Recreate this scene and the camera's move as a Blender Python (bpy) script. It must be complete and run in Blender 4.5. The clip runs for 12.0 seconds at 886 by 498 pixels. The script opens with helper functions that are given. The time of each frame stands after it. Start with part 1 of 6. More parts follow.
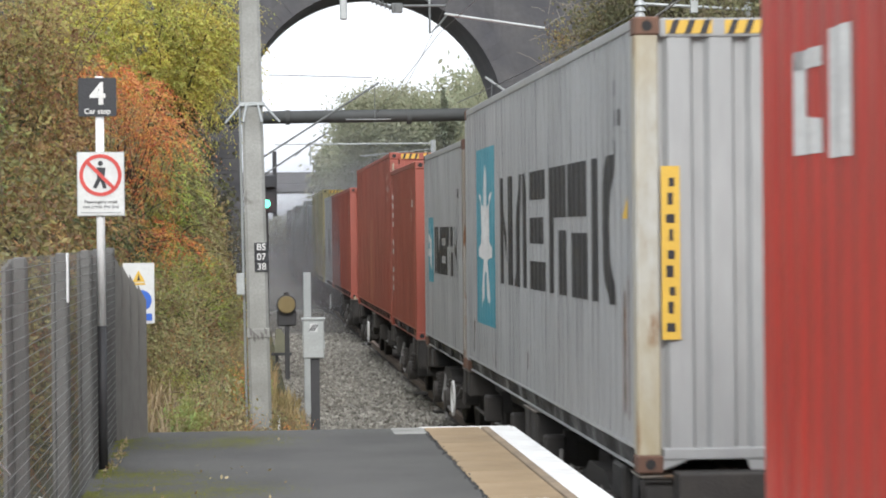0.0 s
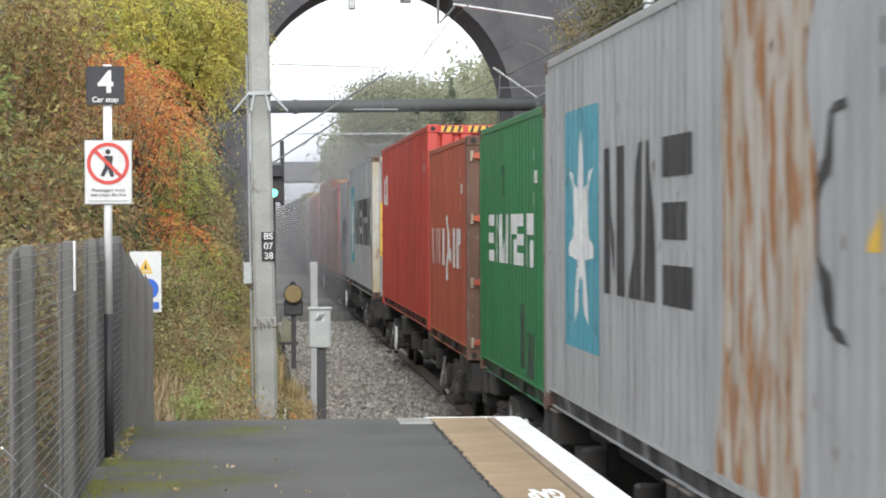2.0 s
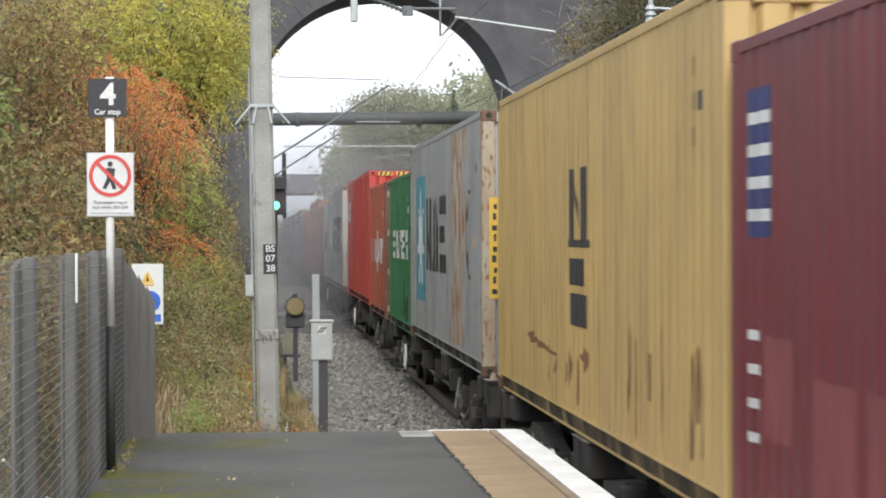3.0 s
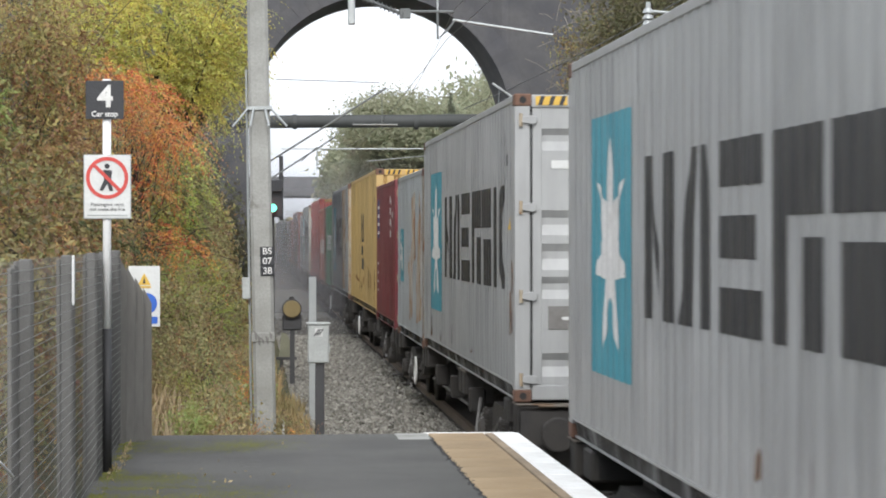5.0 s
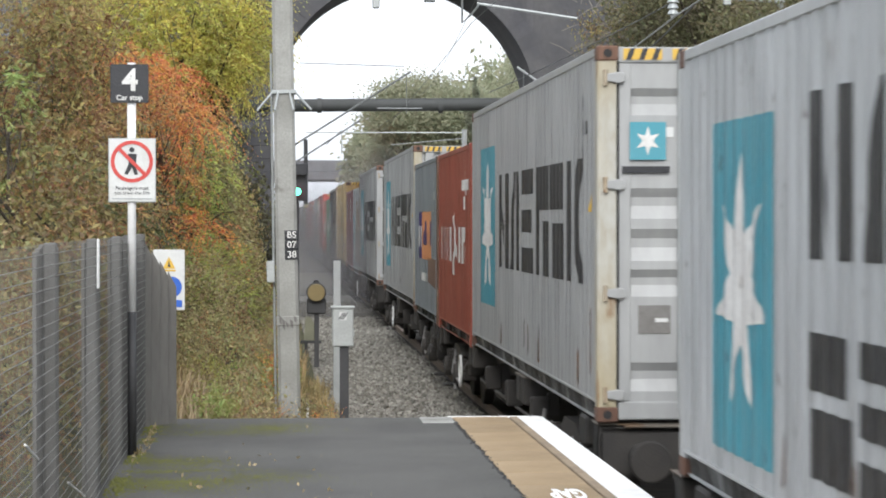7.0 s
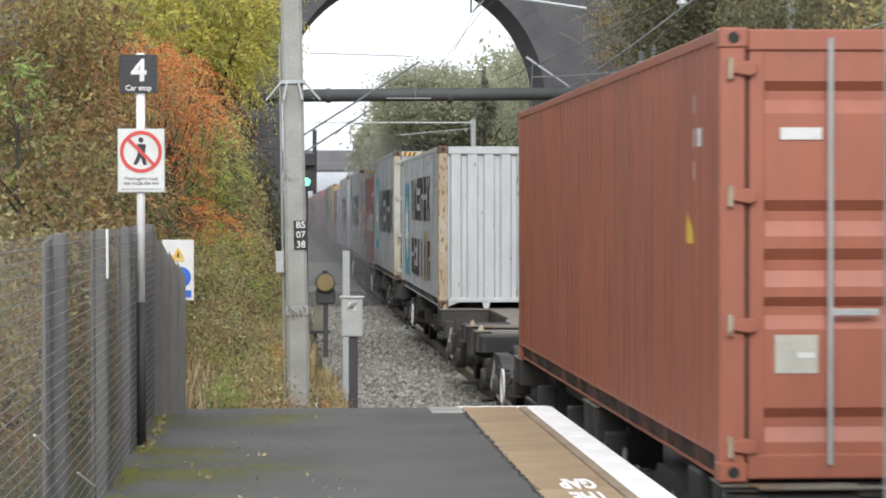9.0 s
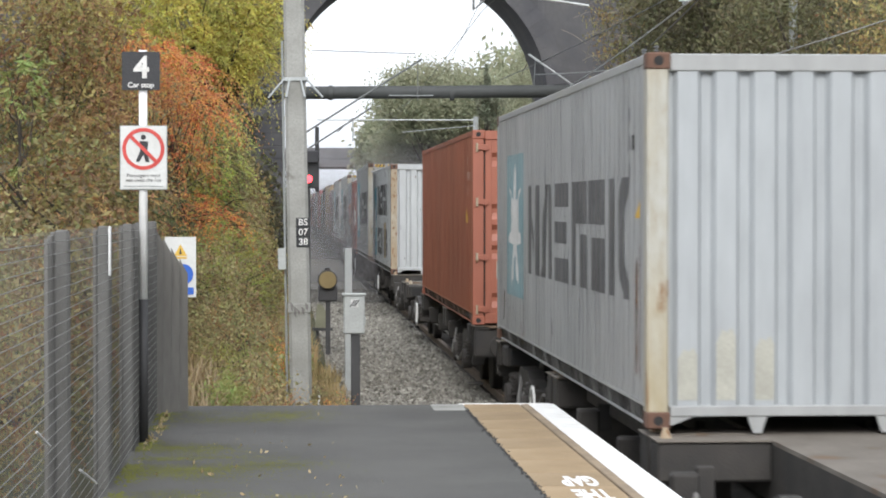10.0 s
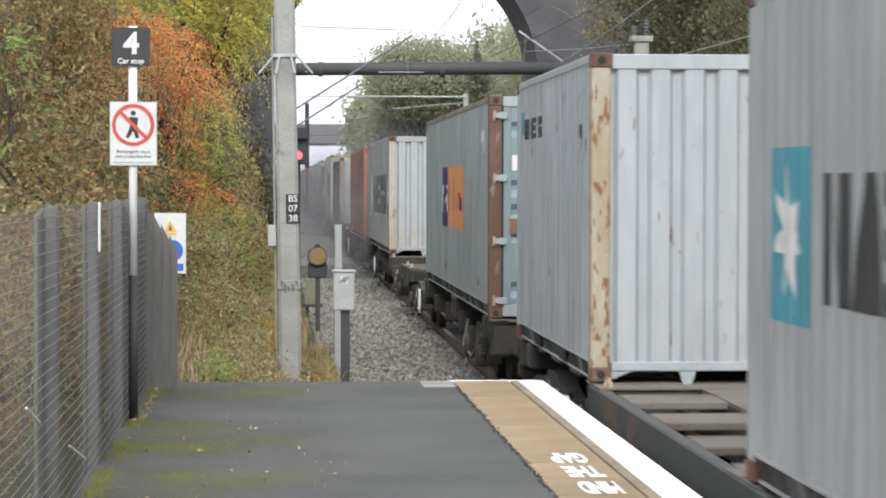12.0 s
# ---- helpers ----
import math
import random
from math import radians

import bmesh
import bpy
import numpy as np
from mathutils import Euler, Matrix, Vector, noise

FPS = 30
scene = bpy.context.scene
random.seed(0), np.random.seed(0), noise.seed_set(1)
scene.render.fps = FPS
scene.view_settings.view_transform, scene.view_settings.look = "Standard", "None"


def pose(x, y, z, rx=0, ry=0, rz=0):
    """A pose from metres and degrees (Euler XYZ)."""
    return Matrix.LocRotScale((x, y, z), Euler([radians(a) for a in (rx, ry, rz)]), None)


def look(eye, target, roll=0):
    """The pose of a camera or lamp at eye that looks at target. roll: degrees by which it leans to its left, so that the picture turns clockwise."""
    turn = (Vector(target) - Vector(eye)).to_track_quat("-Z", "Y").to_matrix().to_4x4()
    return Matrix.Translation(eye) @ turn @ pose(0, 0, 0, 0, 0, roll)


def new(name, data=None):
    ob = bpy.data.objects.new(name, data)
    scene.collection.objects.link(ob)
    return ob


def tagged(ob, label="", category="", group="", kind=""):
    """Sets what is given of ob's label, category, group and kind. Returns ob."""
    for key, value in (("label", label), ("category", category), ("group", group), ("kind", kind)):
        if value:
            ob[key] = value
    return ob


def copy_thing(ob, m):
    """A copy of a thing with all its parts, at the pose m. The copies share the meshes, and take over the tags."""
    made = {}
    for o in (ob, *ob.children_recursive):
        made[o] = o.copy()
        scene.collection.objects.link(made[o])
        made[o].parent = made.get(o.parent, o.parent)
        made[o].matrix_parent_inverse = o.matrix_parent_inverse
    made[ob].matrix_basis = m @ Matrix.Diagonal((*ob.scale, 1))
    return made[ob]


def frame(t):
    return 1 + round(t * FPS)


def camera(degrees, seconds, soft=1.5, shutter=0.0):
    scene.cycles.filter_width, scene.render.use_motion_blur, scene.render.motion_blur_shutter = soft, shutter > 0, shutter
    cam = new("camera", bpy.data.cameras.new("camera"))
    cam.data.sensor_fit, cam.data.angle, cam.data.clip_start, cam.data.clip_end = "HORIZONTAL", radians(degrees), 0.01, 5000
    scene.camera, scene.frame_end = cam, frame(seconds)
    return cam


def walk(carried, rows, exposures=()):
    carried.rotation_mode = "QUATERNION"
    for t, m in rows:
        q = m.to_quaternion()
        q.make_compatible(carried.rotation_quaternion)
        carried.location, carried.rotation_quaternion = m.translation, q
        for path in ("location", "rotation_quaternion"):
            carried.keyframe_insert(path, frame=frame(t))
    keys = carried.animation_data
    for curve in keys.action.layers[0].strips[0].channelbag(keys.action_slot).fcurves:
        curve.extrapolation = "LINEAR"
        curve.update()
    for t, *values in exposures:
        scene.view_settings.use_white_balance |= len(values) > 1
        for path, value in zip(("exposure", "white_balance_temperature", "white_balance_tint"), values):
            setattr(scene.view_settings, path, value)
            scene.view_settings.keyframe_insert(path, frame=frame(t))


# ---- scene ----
# Plan: x across the line (to the right), y along it (away from the eye), z up; z = 0 is the platform.
EYE = (0.0, 0.0, 1.6)
RAIL_TOP, TRACK_X, PLATFORM_EDGE, PLATFORM_END = -0.915, 3.693, 2.19, 20.4

cam = camera(20.05, 12.0, soft=1.85, shutter=0.22)
TURNS = [
    (0.0, -4.545, -0.403, 0.583), (0.5, -4.399, -0.561, 0.584), (1.0, -4.296, -0.692, 0.481),
    (1.5, -4.421, -0.681, 0.323), (2.0, -4.382, -0.623, 0.240), (2.5, -4.306, -0.552, 0.268),
    (3.0, -4.337, -0.335, 0.182), (3.2, -4.400, -0.330, 0.170), (4.8, -4.490, -0.310, 0.060),
    (5.0, -4.408, -0.270, 0.054), (5.5, -4.356, -0.357, 0.021), (6.0, -4.414, -0.532, 0.018),
    (6.5, -3.730, -0.633, 0.010), (7.0, -3.850, -0.641, 0.017), (7.5, -3.935, -0.713, 0.026),
    (7.7, -3.945, -0.775, 0.030), (9.3, -3.575, -0.885, 0.080), (9.5, -3.551, -0.901, 0.081),
    (10.0, -3.591, -0.930, 0.020), (10.5, -3.727, -1.007, 0.0), (11.0, -3.727, -1.143, -0.037),
    (11.5, -3.770, -1.326, -0.137), (12.0, -3.820, -1.462, -0.092)]
walk(cam, [(t, pose(*EYE, 90 + p, r, y)) for t, y, p, r in TURNS],
     [(0.0, 0.75), (0.5, 0.78), (1.0, 0.85), (1.5, 0.90), (2.0, 0.88), (2.5, 0.70), (3.0, 0.74), (5.0, 0.70), (5.5, 0.75), (6.5, 0.79), (7.5, 0.70), (9.5, 0.71), (10.5, 0.72), (11.0, 0.78), (11.5, 0.88), (12.0, 0.78)])

# ---- light: an overcast autumn day ----
world = bpy.data.worlds.new("overcast_sky")
scene.world = world
world.use_nodes = True
wn = world.node_tree.nodes
wl = world.node_tree.links
sky = wn.new("ShaderNodeTexSky")
sky.sky_type, sky.sun_disc = "NISHITA", False
sky.sun_elevation, sky.sun_rotation = radians(35), radians(183)
sky.air_density, sky.dust_density = 2.0, 6.0
grey = wn.new("ShaderNodeHueSaturation")
grey.inputs["Saturation"].default_value = 0.12
cloud = wn.new("ShaderNodeMix")
cloud.data_type = "RGBA"
cloud.inputs["Factor"].default_value = 0.75
cloud.inputs["B"].default_value = (8.75, 9.25, 10.15, 1)
wl.new(sky.outputs["Color"], grey.inputs["Color"])
wl.new(grey.outputs["Color"], cloud.inputs["A"])
wl.new(cloud.outputs["Result"], wn["Background"].inputs["Color"])
wn["Background"].inputs["Strength"].default_value = 0.108
sun = new("sun", bpy.data.lights.new("sun", "SUN"))
sun.data.energy, sun.data.angle, sun.data.color = 1.35, radians(30), (1.0, 0.98, 0.95)
sun.matrix_world = look((-1.5, -27, 19), (0, 0, 0))
scene.view_settings.exposure = 0.70


# ---- materials ----
def material(name, colour, second=None, scale=3.0, amount=0.5, fine=40.0, rough=0.7, metal=0.0, bump=0.15,
             bump_scale=60.0, rust=None, rust_at=0.62, rust_scale=2.0, spread=0.0, stretch=(1, 1, 1), glow=0.0, random_tint=0.0, hue=0.0):
    """A worn surface: two colours mixed by a coarse and a fine noise, patches of rust or dirt, a fine relief."""
    m = bpy.data.materials.new(name)
    m.use_nodes = True
    n, l = m.node_tree.nodes, m.node_tree.links
    b = n["Principled BSDF"]
    b.inputs["Roughness"].default_value, b.inputs["Metallic"].default_value = rough, metal
    co = n.new("ShaderNodeTexCoord")
    mp = n.new("ShaderNodeMapping")
    mp.inputs["Scale"].default_value = stretch
    l.new(co.outputs["Object"], mp.inputs["Vector"])

    def tex(s, detail):
        x = n.new("ShaderNodeTexNoise")
        x.inputs["Scale"].default_value, x.inputs["Detail"].default_value = s, detail
        l.new(mp.outputs["Vector"], x.inputs["Vector"])
        return x.outputs["Fac"]

    def mix(f, a, c):
        x = n.new("ShaderNodeMix")
        x.data_type = "RGBA"
        for key, v in (("Factor", f), ("A", a), ("B", c)):
            if isinstance(v, tuple):
                x.inputs[key].default_value = (*v, 1)
            elif isinstance(v, float):
                x.inputs[key].default_value = v
            else:
                l.new(v, x.inputs[key])
        return x.outputs["Result"]

    def ramp(v, lo, hi, top=1.0):
        x = n.new("ShaderNodeMapRange")
        x.inputs["From Min"].default_value, x.inputs["From Max"].default_value = lo, hi
        x.inputs["To Max"].default_value = top
        l.new(v, x.inputs["Value"])
        return x.outputs["Result"]

    second = second or tuple(c * 0.72 for c in colour)
    coarse = ramp(tex(scale, 4.0), 0.35, 0.7, amount * 1.6)
    col = mix(coarse, tuple(colour), tuple(second))
    f2 = ramp(tex(fine, 3.0), 0.3, 0.75, amount * 0.7)
    col = mix(f2, col, tuple(c * 0.7 for c in second))
    if random_tint:
        info = n.new("ShaderNodeObjectInfo")
        geo = n.new("ShaderNodeNewGeometry")
        add = n.new("ShaderNodeMath")
        add.operation = "ADD"
        l.new(info.outputs["Random"], add.inputs[0])
        l.new(geo.outputs["Random Per Island"], add.inputs[1])
        hs = n.new("ShaderNodeHueSaturation")
        val = n.new("ShaderNodeMapRange")
        val.inputs["From Max"].default_value = 2.0
        val.inputs["To Min"].default_value, val.inputs["To Max"].default_value = 1 - random_tint, 1 + random_tint
        l.new(add.outputs[0], val.inputs["Value"])
        l.new(val.outputs["Result"], hs.inputs["Value"])
        l.new(col, hs.inputs["Color"])
        if hue:
            turn = n.new("ShaderNodeMapRange")
            turn.inputs["To Min"].default_value, turn.inputs["To Max"].default_value = 0.5 - hue, 0.5 + hue
            l.new(geo.outputs["Random Per Island"], turn.inputs["Value"])
            l.new(turn.outputs["Result"], hs.inputs["Hue"])
        col = hs.outputs["Color"]
    if rust:
        r = ramp(tex(rust_scale, 8.0), rust_at, rust_at + 0.08)
        col = mix(r, col, tuple(rust))
        rr = ramp(tex(rust_scale, 8.0), rust_at, rust_at + 0.08, 0.3)
        ad = n.new("ShaderNodeMath")
        ad.operation = "ADD"
        ad.inputs[1].default_value = rough
        l.new(rr, ad.inputs[0])
        l.new(ad.outputs[0], b.inputs["Roughness"])
    l.new(col, b.inputs["Base Color"])
    if bump:
        bp = n.new("ShaderNodeBump")
        bp.inputs["Strength"].default_value, bp.inputs["Distance"].default_value = bump, 0.02
        l.new(tex(bump_scale, 5.0), bp.inputs["Height"])
        l.new(bp.outputs["Normal"], b.inputs["Normal"])
    if glow:
        b.inputs["Emission Color"].default_value = (*colour, 1)
        b.inputs["Emission Strength"].default_value = glow
    return m


def leaf_material(name, colour, second, scale=1.5, tint=0.6):
    m = material(name, colour, second, scale=scale, amount=0.8, fine=9, rough=0.6, bump=0, random_tint=tint, hue=0.035)
    n, l = m.node_tree.nodes, m.node_tree.links
    b = n["Principled BSDF"]
    thin = n.new("ShaderNodeBsdfTranslucent")
    both = n.new("ShaderNodeMixShader")
    both.inputs[0].default_value = 0.4
    l.new(b.inputs["Base Color"].links[0].from_socket, thin.inputs["Color"])
    l.new(b.outputs[0], both.inputs[1])
    l.new(thin.outputs[0], both.inputs[2])
    l.new(both.outputs[0], n["Material Output"].inputs["Surface"])
    return m


def smoke_material(name, colour, strength):
    """Thin smoke: mostly see-through, thinning out towards the edge of each puff."""
    m = bpy.data.materials.new(name)
    m.use_nodes = True
    n, l = m.node_tree.nodes, m.node_tree.links
    n.remove(n["Principled BSDF"])
    co = n.new("ShaderNodeTexCoord")
    flat = n.new("ShaderNodeMapping")
    flat.inputs["Scale"].default_value = (1, 0, 1)
    ball = n.new("ShaderNodeTexGradient")
    ball.gradient_type = "SPHERICAL"
    wisps = n.new("ShaderNodeTexNoise")
    wisps.inputs["Scale"].default_value, wisps.inputs["Detail"].default_value = 1.6, 4.0
    soft = n.new("ShaderNodeMath")
    soft.operation = "MULTIPLY"
    dens = n.new("ShaderNodeMapRange")
    dens.interpolation_type = "SMOOTHSTEP"
    dens.inputs["From Max"].default_value, dens.inputs["To Max"].default_value = 0.42, strength
    l.new(co.outputs["Object"], flat.inputs["Vector"])
    l.new(flat.outputs["Vector"], ball.inputs["Vector"])
    l.new(co.outputs["Object"], wisps.inputs["Vector"])
    l.new(ball.outputs["Fac"], soft.inputs[0])
    l.new(wisps.outputs["Fac"], soft.inputs[1])
    l.new(soft.outputs[0], dens.inputs["Value"])
    clear, grey_part, both = n.new("ShaderNodeBsdfTransparent"), n.new("ShaderNodeBsdfDiffuse"), n.new("ShaderNodeMixShader")
    grey_part.inputs["Color"].default_value = (*colour, 1)
    l.new(dens.outputs["Result"], both.inputs[0])
    l.new(clear.outputs[0], both.inputs[1])
    l.new(grey_part.outputs[0], both.inputs[2])
    l.new(both.outputs[0], n["Material Output"].inputs["Surface"])
    return m


RUST = (0.20, 0.075, 0.025)
PAINT = {}


def paint(name, colour, wear=0.66, rust_scale=1.3, **kw):
    PAINT[name] = material("paint_" + name, colour, tuple(c * 0.78 + 0.02 for c in colour), scale=1.1, amount=0.6, fine=9,
                           rough=0.46, bump=0.08, bump_scale=25, rust=RUST, rust_at=wear, rust_scale=rust_scale, stretch=(1, 1, 0.22), **kw)


paint("grey", (0.368, 0.375, 0.374), 0.75)
paint("pale", (0.405, 0.43, 0.448), 0.80, 11.0)
paint("white", (0.47, 0.49, 0.50), 0.72, 9.0)
paint("bluegrey", (0.345, 0.395, 0.402), 0.74, 3.5)
paint("tealgrey", (0.20, 0.265, 0.285), 0.70, 5.0)
paint("slate", (0.235, 0.265, 0.288), 0.74)
paint("red", (0.50, 0.046, 0.030), 0.84)
paint("orange", (0.31, 0.068, 0.042), 0.72)
paint("scarlet", (0.42, 0.085, 0.042), 0.73)
paint("brown", (0.34, 0.105, 0.06), 0.72)
paint("maroon", (0.17, 0.022, 0.030), 0.73)
paint("green", (0.014, 0.185, 0.060), 0.76)
paint("yellow", (0.56, 0.38, 0.14), 0.69)
paint("olive", (0.30, 0.26, 0.10), 0.70)
POST_RUST = material("rusty_corner_paint", (0.40, 0.37, 0.30), (0.31, 0.23, 0.145), scale=3.5, amount=0.6, fine=18, rough=0.8, rust=(0.19, 0.095, 0.045), rust_at=0.55, rust_scale=26, stretch=(1, 1, 0.30))
POST_PALE = material("pale_rust_streaked_post", (0.42, 0.42, 0.39), (0.38, 0.32, 0.20), scale=2.5, amount=0.7, fine=18, rough=0.8, rust=(0.20, 0.11, 0.055), rust_at=0.60, rust_scale=5, stretch=(1, 1, 0.4))
POST_WORN = material("worn_corner_paint", (0.28, 0.27, 0.25), (0.22, 0.18, 0.14), scale=2.5, amount=0.6, fine=18, rough=0.8, rust=(0.15, 0.075, 0.04), rust_at=0.54, rust_scale=13.0, stretch=(1, 1, 0.25))
OLE = material("weathered_overhead_steel", (0.14, 0.15, 0.15), (0.09, 0.095, 0.095), rough=0.6, fine=30)
FADED_BOARD = material("faded_board_paint", (0.24, 0.24, 0.17), rough=0.8)
SMOKE = smoke_material("diesel_smoke", (0.165, 0.165, 0.175), 0.47)
DARK_RUST = material("dark_rust_streak", (0.15, 0.065, 0.028), (0.24, 0.12, 0.05), scale=5, amount=0.7, fine=25, rough=0.95, stretch=(1, 1, 0.4))
TAN_PATCH = material("tan_repair_primer", (0.42, 0.33, 0.20), (0.33, 0.24, 0.13), scale=3, rough=0.8)
BROWN_PATCH = material("brown_repair_primer", (0.19, 0.115, 0.08), (0.14, 0.085, 0.06), scale=3, rough=0.8)
MAROON_PATCH = material("faded_maroon_repaint", (0.23, 0.055, 0.055), (0.19, 0.045, 0.05), rough=0.6)
RUST_PATCH = material("rust_flecked_primer", (0.42, 0.40, 0.37), (0.38, 0.30, 0.21), scale=3, amount=0.6, fine=14, rough=0.9, rust=(0.27, 0.13, 0.055), rust_at=0.495, rust_scale=9.0, stretch=(1, 1, 0.22))


def film_material(name, colour, top, lo, hi, scale, upright):
    """A thin broken film of dirt, rust or rail shade on paint: bare paint shows between the streaks."""
    m = bpy.data.materials.new(name)
    m.use_nodes = True
    n, l = m.node_tree.nodes, m.node_tree.links
    b = n["Principled BSDF"]
    b.inputs["Base Color"].default_value, b.inputs["Roughness"].default_value = (*colour, 1), 0.9
    co, mp, tx, rg = n.new("ShaderNodeTexCoord"), n.new("ShaderNodeMapping"), n.new("ShaderNodeTexNoise"), n.new("ShaderNodeMapRange")
    mp.inputs["Scale"].default_value = (1, 1, upright)
    tx.inputs["Scale"].default_value, tx.inputs["Detail"].default_value = scale, 6.0
    rg.inputs["From Min"].default_value, rg.inputs["From Max"].default_value, rg.inputs["To Max"].default_value = lo, hi, top
    clear, both = n.new("ShaderNodeBsdfTransparent"), n.new("ShaderNodeMixShader")
    l.new(co.outputs["Object"], mp.inputs["Vector"])
    l.new(mp.outputs["Vector"], tx.inputs["Vector"])
    l.new(tx.outputs["Fac"], rg.inputs["Value"])
    l.new(rg.outputs["Result"], both.inputs[0])
    l.new(clear.outputs[0], both.inputs[1])
    l.new(b.outputs[0], both.inputs[2])
    l.new(both.outputs[0], n["Material Output"].inputs["Surface"])
    return m


RUST_RUN = film_material("rust_run", (0.18, 0.085, 0.035), 0.75, 0.30, 0.60, 9.0, 0.3)
RUST_FILM_SPARSE = film_material("sparse_rust_film", (0.19, 0.09, 0.04), 0.8, 0.655, 0.74, 15.0, 0.28)
CREAM_PATCH = material("cream_repaint", (0.45, 0.445, 0.39), rough=0.7)
RUST_FLECKS = film_material("rust_fleck_film", (0.20, 0.10, 0.05), 0.55, 0.66, 0.74, 9.0, 0.5)
DIRT_FILM = film_material("dirt_streak_film", (0.10, 0.095, 0.085), 0.15, 0.46, 0.74, 5.0, 0.12)
# shade below the rail's lip and dirt, both put into one dark film
RAIL_SHADE_DIRT = film_material("rail_shade_and_dirt", (0.060, 0.055, 0.048), 0.58, 0.22, 0.62, 3.0, 0.5)
SMUDGE = film_material("dark_rubbed_smudge", (0.05, 0.055, 0.05), 0.75, 0.30, 0.60, 5.0, 0.4)
POST_BROWN = material("brown_rusted_steel", (0.17, 0.095, 0.065), (0.115, 0.062, 0.045), scale=3, amount=0.8, fine=25, rough=0.9, rust=(0.20, 0.17, 0.14), rust_at=0.62, rust_scale=12, stretch=(1, 1, 0.3))
GRIME = material("road_grime_on_steel", (0.20, 0.197, 0.19), (0.14, 0.13, 0.12), scale=3, fine=30, rough=0.85)
BARE_COPING = material("bare_brownish_coping", (0.30, 0.23, 0.155), (0.20, 0.155, 0.11), scale=4, fine=50, rough=0.9, random_tint=0.15)
OILY_SHADED = material("oily_shaded_ballast", (0.05, 0.046, 0.043), (0.085, 0.075, 0.065), scale=6, fine=30, rough=0.95, bump=1.0, bump_scale=14)
GREASY = material("greasy_black_steel", (0.026, 0.025, 0.024), (0.055, 0.048, 0.042), scale=3, fine=30, rough=0.75, bump=0.3)
DECK = material("rusty_wagon_deck", (0.185, 0.165, 0.140), (0.115, 0.098, 0.082), scale=2, fine=20, rough=0.85, rust=(0.15, 0.10, 0.065), rust_at=0.60)
SILL_GREEN = material("grey_green_wagon_paint", (0.052, 0.060, 0.056), (0.085, 0.08, 0.072), scale=2, fine=20, rough=0.7, rust=(0.16, 0.09, 0.06), rust_at=0.62)
WHITE_MARK = material("white_wheel_paint", (0.7, 0.7, 0.68), rough=0.6, fine=30, amount=0.3)
LETTER_BLACK = material("black_lettering", (0.025, 0.025, 0.028), (0.05, 0.05, 0.05), rough=0.5, amount=0.4)
LETTER_WHITE = material("white_lettering", (0.72, 0.72, 0.70), (0.55, 0.54, 0.52), scale=5, rough=0.55, amount=0.5)
SKY_BLUE = material("pale_blue_panel_paint", (0.055, 0.27, 0.34), (0.10, 0.30, 0.36), scale=3, rough=0.5, amount=0.4)
SKY_FADED = material("sun_faded_blue_paint", (0.20, 0.335, 0.365), (0.27, 0.36, 0.38), scale=3, rough=0.6, amount=0.6)
LETTER_FADED = material("faded_black_lettering", (0.085, 0.085, 0.088), (0.14, 0.14, 0.14), rough=0.6, amount=0.6)
PURPLE = material("violet_paint", (0.045, 0.03, 0.16), rough=0.5)
ORANGE_LOGO = material("orange_logo_paint", (0.74, 0.29, 0.11), (0.66, 0.31, 0.15), rough=0.5)
NAVY = material("navy_lettering", (0.03, 0.04, 0.16), rough=0.5)
YELLOW = material("yellow_label", (0.64, 0.41, 0.06), (0.5, 0.30, 0.05), rough=0.5, amount=0.3)
# rubber seals and engine glass; also the painted dark of holes and pockets
BLACK_FILL = material("black_rubber_and_openings", (0.02, 0.02, 0.02), rough=0.8)
GALV = material("galvanised_steel", (0.42, 0.44, 0.44), (0.33, 0.35, 0.35), scale=6, rough=0.5, metal=0.5, amount=0.4)
ASPHALT = material("worn_platform_asphalt", (0.070, 0.069, 0.065), (0.106, 0.104, 0.097), scale=0.9, amount=0.8, fine=130, rough=0.85, bump=0.4, bump_scale=220)
ASPHALT_DARK = material("crumbled_asphalt", (0.045, 0.045, 0.046), rough=0.95, fine=90)
FALLEN = material("fallen_leaf", (0.42, 0.36, 0.22), (0.30, 0.20, 0.09), rough=0.8, bump=0, random_tint=0.3)
MOSS = material("yellow_green_moss", (0.17, 0.17, 0.03), (0.10, 0.11, 0.03), scale=9, fine=60, rough=0.95, bump=0.6, bump_scale=90)
SLAB = material("buff_paving_slab", (0.335, 0.247, 0.148), (0.255, 0.18, 0.10), scale=1.6, amount=0.6, fine=60, rough=0.85, bump=0.25, bump_scale=120, random_tint=0.22)
COPING_WHITE = material("white_coping_paint", (0.86, 0.86, 0.85), (0.62, 0.61, 0.58), scale=5, amount=0.35, fine=60, rough=0.7)
CONCRETE = material("weathered_concrete", (0.36, 0.36, 0.34), (0.25, 0.25, 0.23), scale=3, amount=0.6, fine=50, rough=0.9, bump=0.25, rust=(0.20, 0.195, 0.18), rust_at=0.64, rust_scale=5)
FENCE_GREY = material("grey_fence_steel", (0.15, 0.148, 0.142), (0.10, 0.098, 0.092), scale=5, fine=60, rough=0.7)
FENCE_PANEL = material("dark_grey_weathered_board", (0.18, 0.175, 0.165), (0.12, 0.115, 0.105), scale=2.5, fine=30, rough=0.85, amount=0.6, stretch=(1, 1, 0.25))
WIRE_MAT = material("galvanised_wire", (0.27, 0.27, 0.255), (0.18, 0.18, 0.17), rough=0.5, metal=0.4)
COPPER_WIRE = material("weathered_contact_wire", (0.16, 0.17, 0.17), rough=0.6, metal=0.3)
